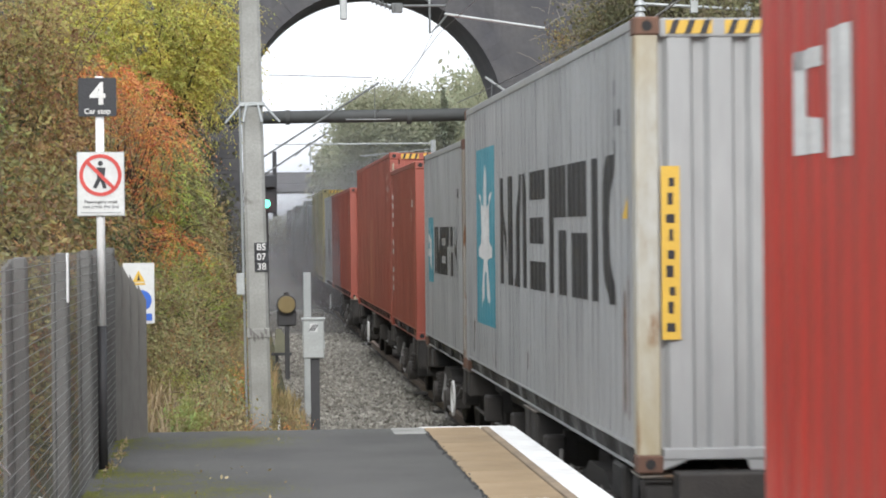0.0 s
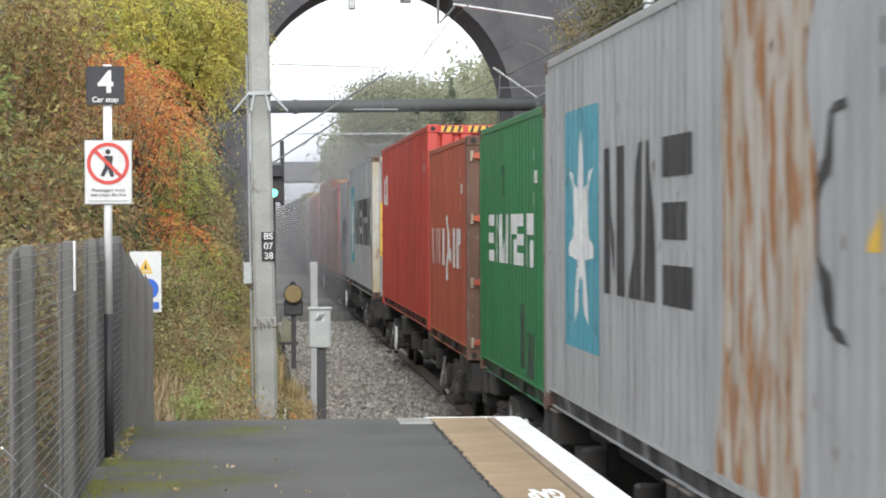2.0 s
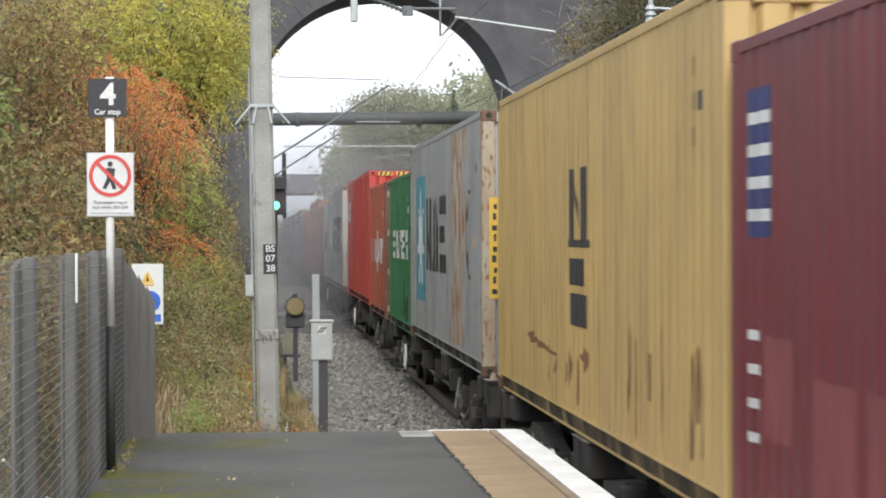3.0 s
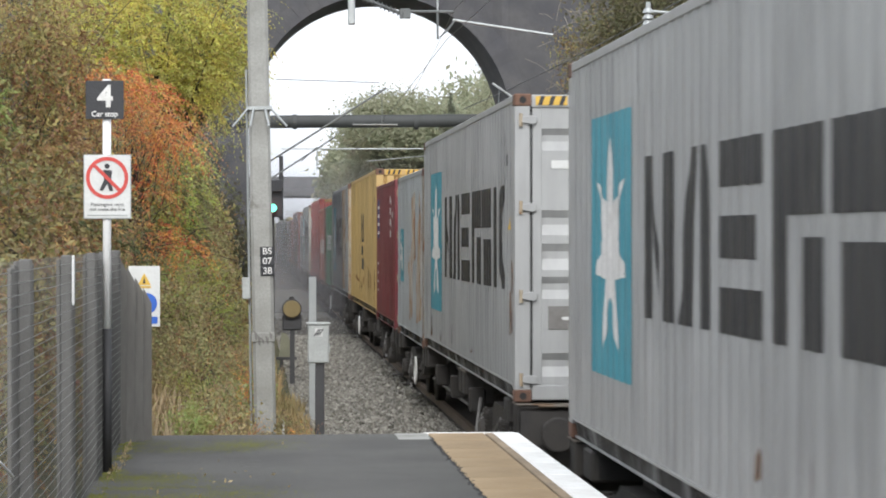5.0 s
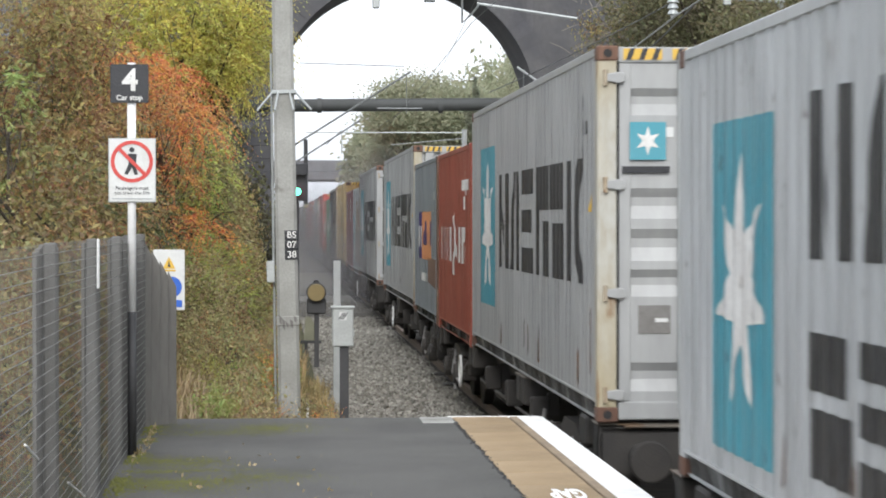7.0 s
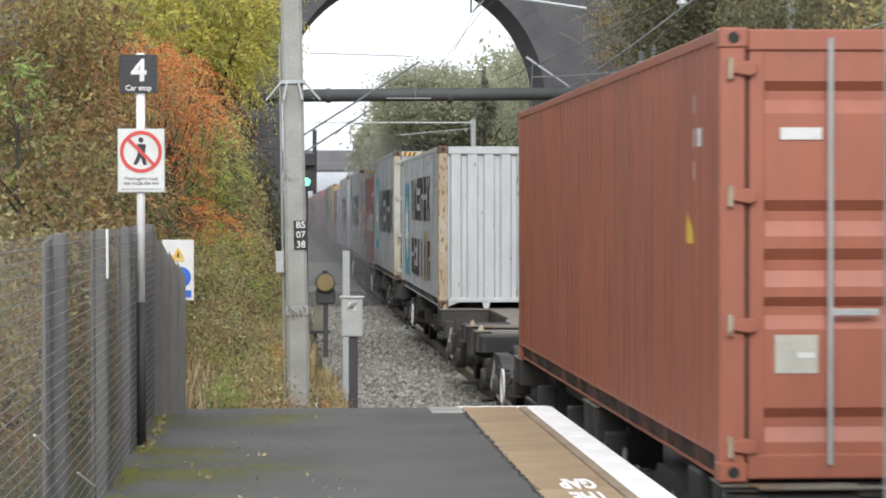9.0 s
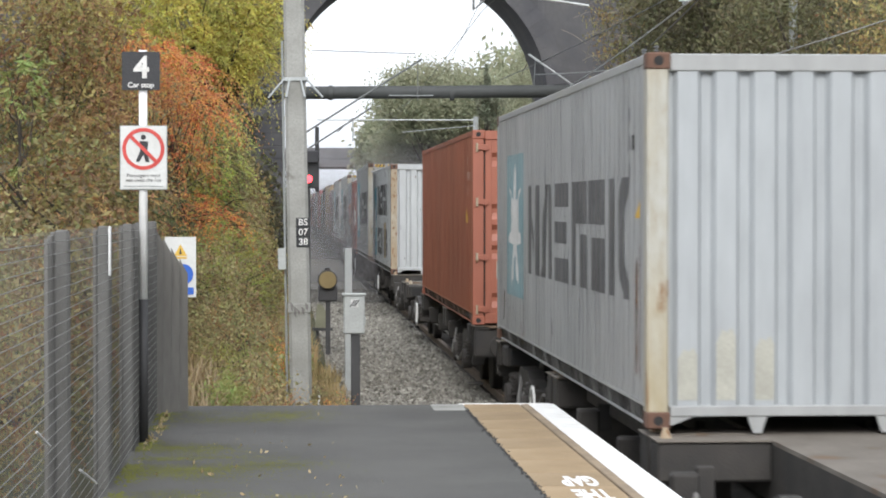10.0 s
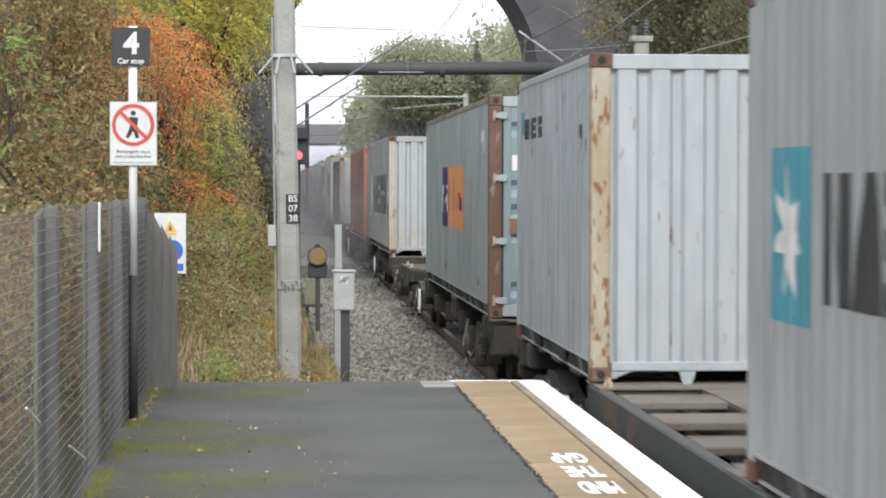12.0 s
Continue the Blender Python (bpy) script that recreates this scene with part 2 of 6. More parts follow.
SIGN_WHITE = material("white_sign_face", (0.60, 0.61, 0.60), (0.50, 0.50, 0.48), scale=6, rough=0.4, amount=0.3)
SIGN_BLACK = material("black_sign_face", (0.022, 0.023, 0.027), rough=0.4, amount=0.3)
SIGN_RED = material("red_sign_ring", (0.55, 0.06, 0.05), rough=0.4, amount=0.25)
SIGN_BLUE = material("blue_sign_disc", (0.03, 0.12, 0.50), rough=0.4, amount=0.25)
POST_WHITE = material("white_post_paint", (0.80, 0.80, 0.80), (0.62, 0.62, 0.6), rough=0.45, amount=0.25)
POST_DARK = material("dark_post_paint", (0.05, 0.05, 0.053), rough=0.6)
MASONRY = material("soot_blackened_stone", (0.071, 0.071, 0.080), (0.107, 0.105, 0.107), scale=1.2, amount=0.7, fine=8, rough=0.95, bump=0.5, bump_scale=9, random_tint=0.2)
FAR_BRIDGE = material("far_bridge_concrete", (0.17, 0.17, 0.18), rough=0.9, scale=1)
PIPE_MAT = material("dark_pipe_paint", (0.065, 0.068, 0.068), (0.045, 0.05, 0.048), scale=1.2, rough=0.7)
BALLAST = material("grey_granite_ballast", (0.33, 0.32, 0.285), (0.16, 0.15, 0.13), scale=9, amount=0.8, fine=30, rough=0.95, bump=1.0, bump_scale=14, random_tint=0.75)
SLEEPER = material("stained_concrete_sleeper", (0.16, 0.14, 0.12), (0.10, 0.08, 0.07), rough=0.95, fine=30)
RAIL_SIDE = material("rusty_rail", (0.21, 0.165, 0.13), (0.13, 0.10, 0.08), rough=0.7, fine=30)
SOIL = material("bank_soil_and_litter", (0.10, 0.085, 0.045), (0.055, 0.06, 0.025), scale=2, amount=0.8, fine=20, rough=1.0, bump=0.8, bump_scale=12)
BARK = material("dark_bark", (0.075, 0.06, 0.045), (0.04, 0.035, 0.03), rough=0.95, bump=0.6, bump_scale=20)
GRASS = material("autumn_grass_blades", (0.24, 0.22, 0.09), (0.32, 0.22, 0.11), scale=1.2, amount=0.8, rough=0.7, bump=0, random_tint=0.5)
TWIG_PALE = material("pale_bare_twigs", (0.26, 0.24, 0.20), (0.16, 0.145, 0.12), rough=0.9, bump=0)
DRY_GRASS = material("withered_grass_stems", (0.34, 0.27, 0.17), (0.24, 0.17, 0.09), scale=1.5, amount=0.7, rough=0.7, bump=0, random_tint=0.4)
LEAF_BROWN = leaf_material("dry_brown_leaves", (0.46, 0.25, 0.11), (0.30, 0.16, 0.075), scale=2.5)
LEAF_TAN = leaf_material("withered_tan_stems", (0.50, 0.40, 0.24), (0.36, 0.25, 0.12), scale=2.0)
LEAF_DEEP = leaf_material("deep_green_leaves", (0.085, 0.115, 0.040), (0.15, 0.15, 0.06), scale=2.0)
LEAF_FRESH = leaf_material("fresh_green_leaves", (0.30, 0.40, 0.09), (0.44, 0.42, 0.11), scale=2.0)
LEAF_OLIVE = leaf_material("olive_brown_leaves", (0.185, 0.215, 0.085), (0.37, 0.25, 0.11), scale=1.6)
LEAF_SCRUB = leaf_material("dull_scrub_leaves", (0.25, 0.285, 0.125), (0.38, 0.29, 0.15), scale=1.8)
LEAF_YELLOW = leaf_material("yellow_green_leaves", (0.82, 0.66, 0.15), (0.56, 0.56, 0.16), tint=0.45)
LEAF_RED = leaf_material("orange_red_leaves", (0.88, 0.27, 0.09), (0.78, 0.38, 0.15), tint=0.45)
LEAF_GREEN = leaf_material("bright_green_leaves", (0.22, 0.29, 0.09), (0.30, 0.31, 0.11))
LEAF_DARK = leaf_material("dark_ivy_leaves", (0.095, 0.105, 0.05), (0.16, 0.14, 0.075))
LEAF_DULL = leaf_material("dull_conifer_foliage", (0.17, 0.20, 0.14), (0.22, 0.23, 0.16), tint=0.25)
# the haze of distance is put into this paler, greyer leaf colour
LEAF_FAR = leaf_material("haze_paled_foliage", (0.31, 0.335, 0.215), (0.36, 0.365, 0.245), scale=0.4, tint=0.08)
DARK_GREEN_LOCO = material("dark_green_engine_paint", (0.03, 0.04, 0.038), (0.05, 0.055, 0.05), rough=0.6)
GREEN_LIGHT = material("green_signal_light", (0.10, 0.80, 0.52), glow=1.9, bump=0, amount=0.0)
RED_LIGHT = material("red_signal_light", (0.95, 0.045, 0.06), glow=3.2, bump=0, amount=0.0)
LAMP_LENS = material("brass_coloured_lens", (0.30, 0.23, 0.11), (0.22, 0.17, 0.08), rough=0.35, metal=0.3)
GREY_BOX = material("light_grey_cabinet_paint", (0.40, 0.42, 0.41), (0.32, 0.33, 0.32), scale=5, rough=0.6, amount=0.5)


# ---- shapes ----
def box(bm, x0, x1, y0, y1, z0, z1):
    v = [bm.verts.new((x, y, z)) for z in (z0, z1) for x, y in ((x0, y0), (x1, y0), (x1, y1), (x0, y1))]
    for f in ((3, 2, 1, 0), (4, 5, 6, 7), (0, 1, 5, 4), (1, 2, 6, 5), (2, 3, 7, 6), (3, 0, 4, 7)):
        bm.faces.new([v[i] for i in f])
    return bm


def made_box(*a):
    return box(bmesh.new(), *a)


def bevel(bm, w, n=1):
    bmesh.ops.bevel(bm, geom=bm.edges[:], offset=w, segments=n, affect="EDGES", clamp_overlap=True)
    return bm


def tube(bm, a, b, r0, r1=None, n=10):
    """A closed round bar from a to b."""
    a, b = Vector(a), Vector(b)
    r1 = r0 if r1 is None else r1
    d = (b - a).normalized()
    u = d.orthogonal().normalized()
    w = d.cross(u)
    rings = [[bm.verts.new(p + (u * math.cos(k * math.tau / n) + w * math.sin(k * math.tau / n)) * r) for k in range(n)]
             for p, r in ((a, r0), (b, r1))]
    for k in range(n):
        bm.faces.new((rings[0][k], rings[0][(k + 1) % n], rings[1][(k + 1) % n], rings[1][k]))
    bm.faces.new(rings[0][::-1])
    bm.faces.new(rings[1])
    return bm


def made_tube(*a, **k):
    return tube(bmesh.new(), *a, **k)


def path_tube(bm, pts, r, n=6):
    """One bent round bar through the points."""
    pts = [Vector(p) for p in pts]
    pts = [p for i, p in enumerate(pts) if i == 0 or (p - pts[i - 1]).length > 1e-4]
    u = None
    rings = []
    for i, p in enumerate(pts):
        d = (pts[min(i + 1, len(pts) - 1)] - pts[max(i - 1, 0)]).normalized()
        u = d.orthogonal().normalized() if u is None else (u - d * u.dot(d)).normalized()
        w = d.cross(u)
        rings.append([bm.verts.new(p + (u * math.cos(k * math.tau / n) + w * math.sin(k * math.tau / n)) * r) for k in range(n)])
    for a, b in zip(rings, rings[1:]):
        for k in range(n):
            bm.faces.new((a[k], a[(k + 1) % n], b[(k + 1) % n], b[k]))
    bm.faces.new(rings[0][::-1])
    bm.faces.new(rings[-1])
    return bm


def ring_mesh(r0, r1, w, n=28):
    bm = bmesh.new()
    for k in range(n):
        a, b = math.tau * k / n, math.tau * (k + 1) / n
        def p(r, t, x):
            return bm.verts.new((x, r * math.cos(t), r * math.sin(t)))
        bm.faces.new((p(r0, a, -w), p(r1, a, -w), p(r1, b, -w), p(r0, b, -w)))
        bm.faces.new((p(r0, a, w), p(r0, b, w), p(r1, b, w), p(r1, a, w)))
        bm.faces.new((p(r1, a, -w), p(r1, a, w), p(r1, b, w), p(r1, b, -w)))
        bm.faces.new((p(r0, a, -w), p(r0, b, -w), p(r0, b, w), p(r0, a, w)))
    return bm


def extruded(points, axis, a, b):
    """A prism: outline points in the two other axes, from a to b along axis (0, 1, 2)."""
    bm = bmesh.new()

    def at(p, d):
        q = list(p)
        q.insert(axis, d)
        return q
    lo = [bm.verts.new(at(p, a)) for p in points]
    hi = [bm.verts.new(at(p, b)) for p in points]
    bm.faces.new(lo[::-1])
    bm.faces.new(hi)
    for i in range(len(points)):
        j = (i + 1) % len(points)
        bm.faces.new((lo[i], lo[j], hi[j], hi[i]))
    bmesh.ops.recalc_face_normals(bm, faces=bm.faces[:])
    return bm


def to_mesh(name, bm, mat, smooth=False):
    me = bpy.data.meshes.new(name)
    bm.to_mesh(me)
    bm.free()
    me.materials.append(mat)
    if smooth:
        me.shade_smooth()
    return me


def part(name, bm, mat, parent=None, label="", smooth=False, at=None):
    me = bm if isinstance(bm, bpy.types.Mesh) else to_mesh(name, bm, mat, smooth)
    ob = new(name, me)
    ob.parent = parent
    if at is not None:
        ob.matrix_basis = at
    if label:
        tagged(ob, label)
    return ob


def thing(name, label, category, group="", kind="", at=None):
    ob = tagged(new(name), label, category, group, kind)
    ob.empty_display_size = 0.2
    if at is not None:
        ob.matrix_basis = at
    return ob


def structure(name, bm, mat, label, category="", smooth=False):
    ob = part(name, bm, mat, smooth=smooth)
    return tagged(ob, label, category or name.split("_")[0], kind="structure")


def writing(name, text, size, mat, parent, m, align="CENTER"):
    cu = bpy.data.curves.new(name, "FONT")
    cu.body, cu.size, cu.align_x, cu.align_y, cu.extrude = text, size, align, "CENTER", 0.0006
    ob = new(name, cu)
    ob.data.materials.append(mat)
    ob.parent, ob.matrix_basis = parent, m
    return ob


# ---- ground, line and platform ----
def bank_height(x, y):
    """The ground: ballast bed by the line, a bank that climbs on both sides."""
    n = noise.noise((x * 0.5, y * 0.25, 3.0)) * 0.18 + noise.noise((x * 1.7, y * 0.9, 8.0)) * 0.06
    if x < 0.85:
        d = 0.85 - x
        base = -1.12 + min(d, 0.5) * 0.25 + max(0, d - 0.5) * 0.62
        if y < 22:
            base = min(base, -0.35)
        return min(base, 5.5) + n * min(1, d)
    if x > 8.4:
        d = x - 8.4
        return min(-1.12 + d * 0.95, 6.0) + n * min(1, d)
    return -1.12


def build_ground():
    xs = [-900, -400, -150, -60, -30, -20, -14] + [-10 + 0.5 * i for i in range(20)] + [0, 0.3, 0.6, 0.85, 1.5, 3, 5, 6.2, 7.4, 8.0, 8.4] + \
         [8.8 + 0.5 * i for i in range(18)] + [20, 30, 60, 150, 400, 900]
    ys = [-600, -300, -150, -60, -20, 0, 6, 12] + [16 + 1.2 * i for i in range(60)] + [90 + 6 * i for i in range(30)] + [300, 420, 700, 1300, 2500]
    bm = bmesh.new()
    g = [[bm.verts.new((x, y, bank_height(x, y))) for x in xs] for y in ys]
    for j in range(len(ys) - 1):
        for i in range(len(xs) - 1):
            bm.faces.new((g[j][i], g[j][i + 1], g[j + 1][i + 1], g[j + 1][i]))
    structure("ground", bm, SOIL, "earth cutting banks with leaf litter along the line", "ground", True)


def build_line():
    bm = extruded([(0.75, -1.14), (1.2, -1.06), (8.1, -1.06), (8.5, -1.14), (8.5, -1.3), (0.75, -1.3)], 1, -280, 600)
    structure("ballast_bed", bm, BALLAST, "bed of grey broken granite ballast", "ballast")
    # dark strip: black grime and the train's shadow, both in its colour
    structure("track_bed", extruded([(2.68, -1.062), (2.80, -1.045), (4.8, -1.045), (5.0, -1.062), (5.0, -1.2), (2.68, -1.2)], 1, -280, 600), OILY_SHADED, "ballast between the rails, dark with grime and painted train shade", "ballast")
    for x in (TRACK_X - 0.753, TRACK_X + 0.753):
        prof = [(-0.07, -0.159), (0.07, -0.159), (0.07, -0.148), (0.012, -0.13), (0.012, -0.045), (0.036, -0.035), (0.036, 0),
                (-0.036, 0), (-0.036, -0.035), (-0.012, -0.045), (-0.012, -0.13), (-0.07, -0.148)]
        structure("rail", extruded([(x + a, RAIL_TOP + b) for a, b in prof], 1, -280, 600), RAIL_SIDE, "rusty steel running rail on sleepers", "rail")
    me = to_mesh("sleeper", bevel(made_box(-1.25, 1.25, -0.13, 0.13, -0.17, 0.0), 0.02), SLEEPER)
    track = tagged(thing("sleepers", "row of stained concrete sleepers under the rails", "sleepers"), kind="structure")
    for i in range(300):
        part("sleeper", me, SLEEPER, track, at=pose(TRACK_X, -95 + 0.65 * i, RAIL_TOP - 0.159))
    prof = [(-0.07, -0.159), (0.07, -0.159), (0.07, -0.148), (0.012, -0.13), (0.012, -0.045), (0.036, -0.035), (0.036, 0),
            (-0.036, 0), (-0.036, -0.035), (-0.012, -0.045), (-0.012, -0.13), (-0.07, -0.148)]
    tagged(part("spare_rail", extruded([(7.9 + a, -0.90 + b) for a, b in prof], 1, 18, 64), RAIL_SIDE), "rusty spare rail lying on the ballast", "rail")
    # loose stones where the bed shows beside the platform's end
    rng = random.Random(4)
    verts, faces = [], []
    for i in range(36000):
        y = 21 + 60 * rng.random() ** 1.5
        x = 0.7 + 2.12 * rng.random() if i < 24000 else 4.7 + 3.7 * rng.random()
        s = 0.018 + 0.034 * rng.random()
        c = Vector((x, y, -1.055 + 0.3 * s + (0.03 * rng.random())))
        e = Euler((rng.random() * 6, rng.random() * 6, rng.random() * 6)).to_matrix()
        k = len(verts)
        for p in ((1, 0.3, -0.2), (-0.9, 0.5, 0.1), (0.1, -1, 0.2), (0.2, 0.9, 0.5), (0, 0.1, 0.9), (-0.1, 0, -0.9)):
            verts.append(c + e @ Vector(p) * s)
        faces += [(k + a, k + b, k + d) for a, b, d in ((0, 3, 4), (3, 1, 4), (1, 2, 4), (2, 0, 4), (3, 0, 5), (1, 3, 5), (2, 1, 5), (0, 2, 5))]
    me = bpy.data.meshes.new("ballast_stones")
    me.from_pydata(verts, [], faces)
    me.materials.append(BALLAST)
    tagged(new("ballast_stones", me), "loose angular grey ballast stones beside the track", "ballast", kind="stuff")


def build_platform():
    e, x1 = PLATFORM_END, PLATFORM_EDGE
    structure("platform", made_box(-1.05, 1.44, -60, e - 0.05, -1.3, 0.0), ASPHALT, "worn dark asphalt platform surface with moss by the fence", "platform")
    structure("platform_wall", made_box(1.44, x1 - 0.03, -60, e - 0.03, -1.3, -0.07), CONCRETE, "concrete platform edge wall", "wall")
    slabs = tagged(thing("platform_slabs", "row of buff paving slabs along the platform edge", "paving"), kind="structure")
    y, i = e - 0.06, 0
    me = to_mesh("slab", bevel(made_box(1.445, 1.898, -0.745, 0, -0.066, 0.004), 0.006), SLAB)
    while y > -59:
        part("slab", me, SLAB, slabs, at=pose(0, y, 0))
        y -= 0.755
    cop = tagged(thing("platform_coping", "white-painted coping stones at the platform edge", "coping"), kind="structure")
    me = to_mesh("coping_stone", bevel(made_box(1.978, x1, -0.905, 0, -0.068, 0.006), 0.012), COPING_WHITE)
    strip = to_mesh("coping_margin", bevel(made_box(1.911, 1.976, -0.905, 0, -0.068, 0.004), 0.005), BARE_COPING)
    y = e - 0.06
    while y > -59:
        part("coping_stone", me, COPING_WHITE, cop, at=pose(0, y, 0))
        part("coping_margin", strip, BARE_COPING, cop, at=pose(0, y, 0))
        y -= 0.91
    structure("end_kerb", bevel(made_box(1.40, 2.16, e - 0.055, e - 0.005, -0.3, 0.007), 0.01), COPING_WHITE, "white-painted end kerb of the platform", "kerb")
    structure("end_slab", bevel(made_box(1.17, 1.44, e - 0.62, e - 0.06, -0.03, 0.005), 0.006), CONCRETE, "grey concrete slab at the platform end", "paving")


def build_platform_wear():
    """Moss, leaves and crumbling asphalt on the platform, and the painted warning by its edge."""
    rng = random.Random(21)
    bm = bmesh.new()
    spots = [(-0.93, 6 + 0.42 * k + rng.uniform(-0.15, 0.15), 0.05, 0.16, 60, 0.022) for k in range(33) if rng.random() < 0.75]
    spots += [(rng.uniform(-0.85, 0.1) - 0.25 * rng.random(), rng.choice((19.6, 18.9, 16.6, 15.9, 15.2, 13.6, 12.6)) + rng.gauss(0, 0.2), rng.uniform(0.1, 0.28), rng.uniform(0.06, 0.22), 420, 0.009) for k in range(34)]
    for cx, cy, sx, sy, count, size in spots:
        for i in range(count):
            x, y = cx + rng.gauss(0, sx), cy + rng.gauss(0, sy)
            if x < -1.0 or y > 20.3:
                continue
            s = size * rng.uniform(0.3, 1.0)
            c = Vector((x, y, 0.001))
            ring_v = [bm.verts.new(c + Vector((math.cos(k * 1.257) * s * rng.uniform(0.6, 1.2), math.sin(k * 1.257) * s * 1.6 * rng.uniform(0.6, 1.2), 0))) for k in range(5)]
            top = bm.verts.new(c + Vector((0, 0, s * (0.6 if x < -0.9 else 0.2))))
            for k in range(5):
                bm.faces.new((ring_v[k], ring_v[(k + 1) % 5], top))
    tagged(part("platform_moss", bm, MOSS), "yellow-green moss cushions on the asphalt by the fence", "moss", kind="stuff")
    me = leaf_mesh("fallen_leaves", [((0.2, 14, 0.012), (1.2, 6.0, 0.0), 60), ((-0.92, 17, 0.03), (0.05, 2.6, 0.03), 90)], FALLEN, 0.016, 77)
    tagged(new("fallen_leaves", me), "pale fallen leaves scattered on the platform", "leaves", kind="stuff")
    bm = bmesh.new()
    for i in range(700):
        y = 5 + 15 * rng.random()
        x = 1.434 + 0.012 * noise.noise((y * 1.7, 3, 1)) + rng.gauss(0, 0.010)
        s = rng.uniform(0.002, 0.008)
        box(bm, x - s * 0.7, x + s * 0.7, y - s * 2, y + s * 2, -0.002, 0.005 + s * 0.2)
    tagged(part("crumbled_asphalt", bm, ASPHALT_DARK), "crumbled dark asphalt along the slab joint", "asphalt", kind="stuff")
    words = tagged(thing("platform_warning", "white painted warning lettering on the paving slabs", "lettering"))
    for text, y in (("GAP", 14.58), ("THE", 13.88), ("MIND", 13.14)):
        ob = writing("painted_word", text, 0.2, COPING_WHITE, words, pose(1.71, y, 0.0055, 0, 0, 180))
        ob.scale = (0.42 if len(text) > 3 else 0.54, 3.4, 1)
        ob.data.offset = 0.010


build_ground()
build_line()
build_platform()


# ---- the overbridge, the pipe and the far bridge ----
def arch_points(cx, cz, r, n):
    return [(cx + r * math.cos(math.pi * k / n), cz + r * math.sin(math.pi * k / n)) for k in range(n + 1)]


def build_bridge():
    y0, y1, cx, cz, r = 71.8, 75.8, 3.74, 4.78, 3.79
    bridge = tagged(thing("stone_overbridge", "soot-blackened stone bridge with one round arch over the line", "bridge"), kind="structure")
    bm = bmesh.new()
    # front and back skins in strips beside and above the opening
    pts = arch_points(cx, cz, r, 40)[::-1]
    for y, flip in ((y0, 0), (y1, 1)):
        def face(q):
            v = [bm.verts.new((x, y, z)) for x, z in q]
            bm.faces.new(v[::-1] if flip else v)
        face([(-16, -1.4), (cx - r, -1.4), (cx - r, cz), (cx - r, 11.6), (-16, 11.6)])
        face([(cx + r, -1.4), (26, -1.4), (26, 11.6), (cx + r, 11.6), (cx + r, cz)])
        for a, b in zip(pts, pts[1:]):
            face([a, b, (b[0], 11.6), (a[0], 11.6)])
    ring = [(cx - r, -1.4)] + pts + [(cx + r, -1.4)]
    for a, b in zip(ring, ring[1:]):
        bm.faces.new([bm.verts.new(p) for p in ((a[0], y0, a[1]), (a[0], y1, a[1]), (b[0], y1, b[1]), (b[0], y0, b[1]))])
    box(bm, -16, 26, y0 - 0.05, y0 + 0.4, 11.6, 12.4)
    part("wall", bm, MASONRY, bridge)
    # arch stones, two rings
    n = 34
    for k in range(n):
        a0, a1 = math.pi * (k + 0.012) / n, math.pi * (k + 0.988) / n
        q = [(cx + R * math.cos(a), cz + R * math.sin(a)) for R, a in ((r - 0.02, a0), (r + 0.52, a0), (r + 0.52, a1), (r - 0.02, a1))]
        part("arch_stone", extruded(q, 1, y0 - 0.03 - 0.01 * (k % 2), y0 + 0.3), MASONRY, bridge)
    # dressed stones of the piers
    rng = random.Random(7)
    for side in (-1, 1):
        z = -1.3
        j = 0
        while z < 4.6:
            h = 0.36
            w = (0.55 if j % 2 else 0.85)
            x = cx + side * r
            lo, hi = (x - w, x) if side < 0 else (x, x + w)
            part("stone_block", bevel(made_box(lo, hi, y0 - 0.014 - 0.012 * rng.random(), y0 + 0.2, z + 0.004, z + h - 0.004), 0.01), MASONRY, bridge)
            lo2, hi2 = (x - w - 1.0, x - w - 0.02) if side < 0 else (x + w + 0.02, x + w + 1.0)
            part("stone_block", bevel(made_box(lo2, hi2, y0 - 0.008 - 0.012 * rng.random(), y0 + 0.2, z + 0.004, z + h - 0.004), 0.01), MASONRY, bridge)
            z += h
            j += 1
    pipe = thing("pipe_crossing", "dark-painted service pipe across the cutting before the bridge", "pipe")
    part("pipe", made_tube((-2.6, 70.2, 4.80), (11.0, 70.2, 4.92), 0.18, n=20), PIPE_MAT, pipe, smooth=True)
    for x in (-2.3, 1.2, 4.6, 8.0):
        part("collar", made_tube((x, 70.2, 4.83), (x + 0.12, 70.2, 4.83), 0.21, n=20), PIPE_MAT, pipe)
    for x in (-2.3, 10.6):
        part("pipe_support", made_box(x - 0.2, x + 0.2, 70.0, 70.4, 0.4, 4.66), MASONRY, pipe)
    far = tagged(thing("far_road_bridge", "grey flat road bridge over the line far off", "bridge"), kind="structure")
    part("deck", bevel(made_box(-40, 60, 190, 199, 4.7, 5.3), 0.05), FAR_BRIDGE, far)
    part("parapet", bevel(made_box(-40, 60, 190.2, 190.6, 5.3, 6.2), 0.05), FAR_BRIDGE, far)
    part("abutment", made_box(-40, -0.6, 190.4, 198.8, -1.4, 4.7), FAR_BRIDGE, far)
    part("abutment", made_box(8.2, 60, 190.4, 198.8, -1.4, 4.7), FAR_BRIDGE, far)


build_bridge()


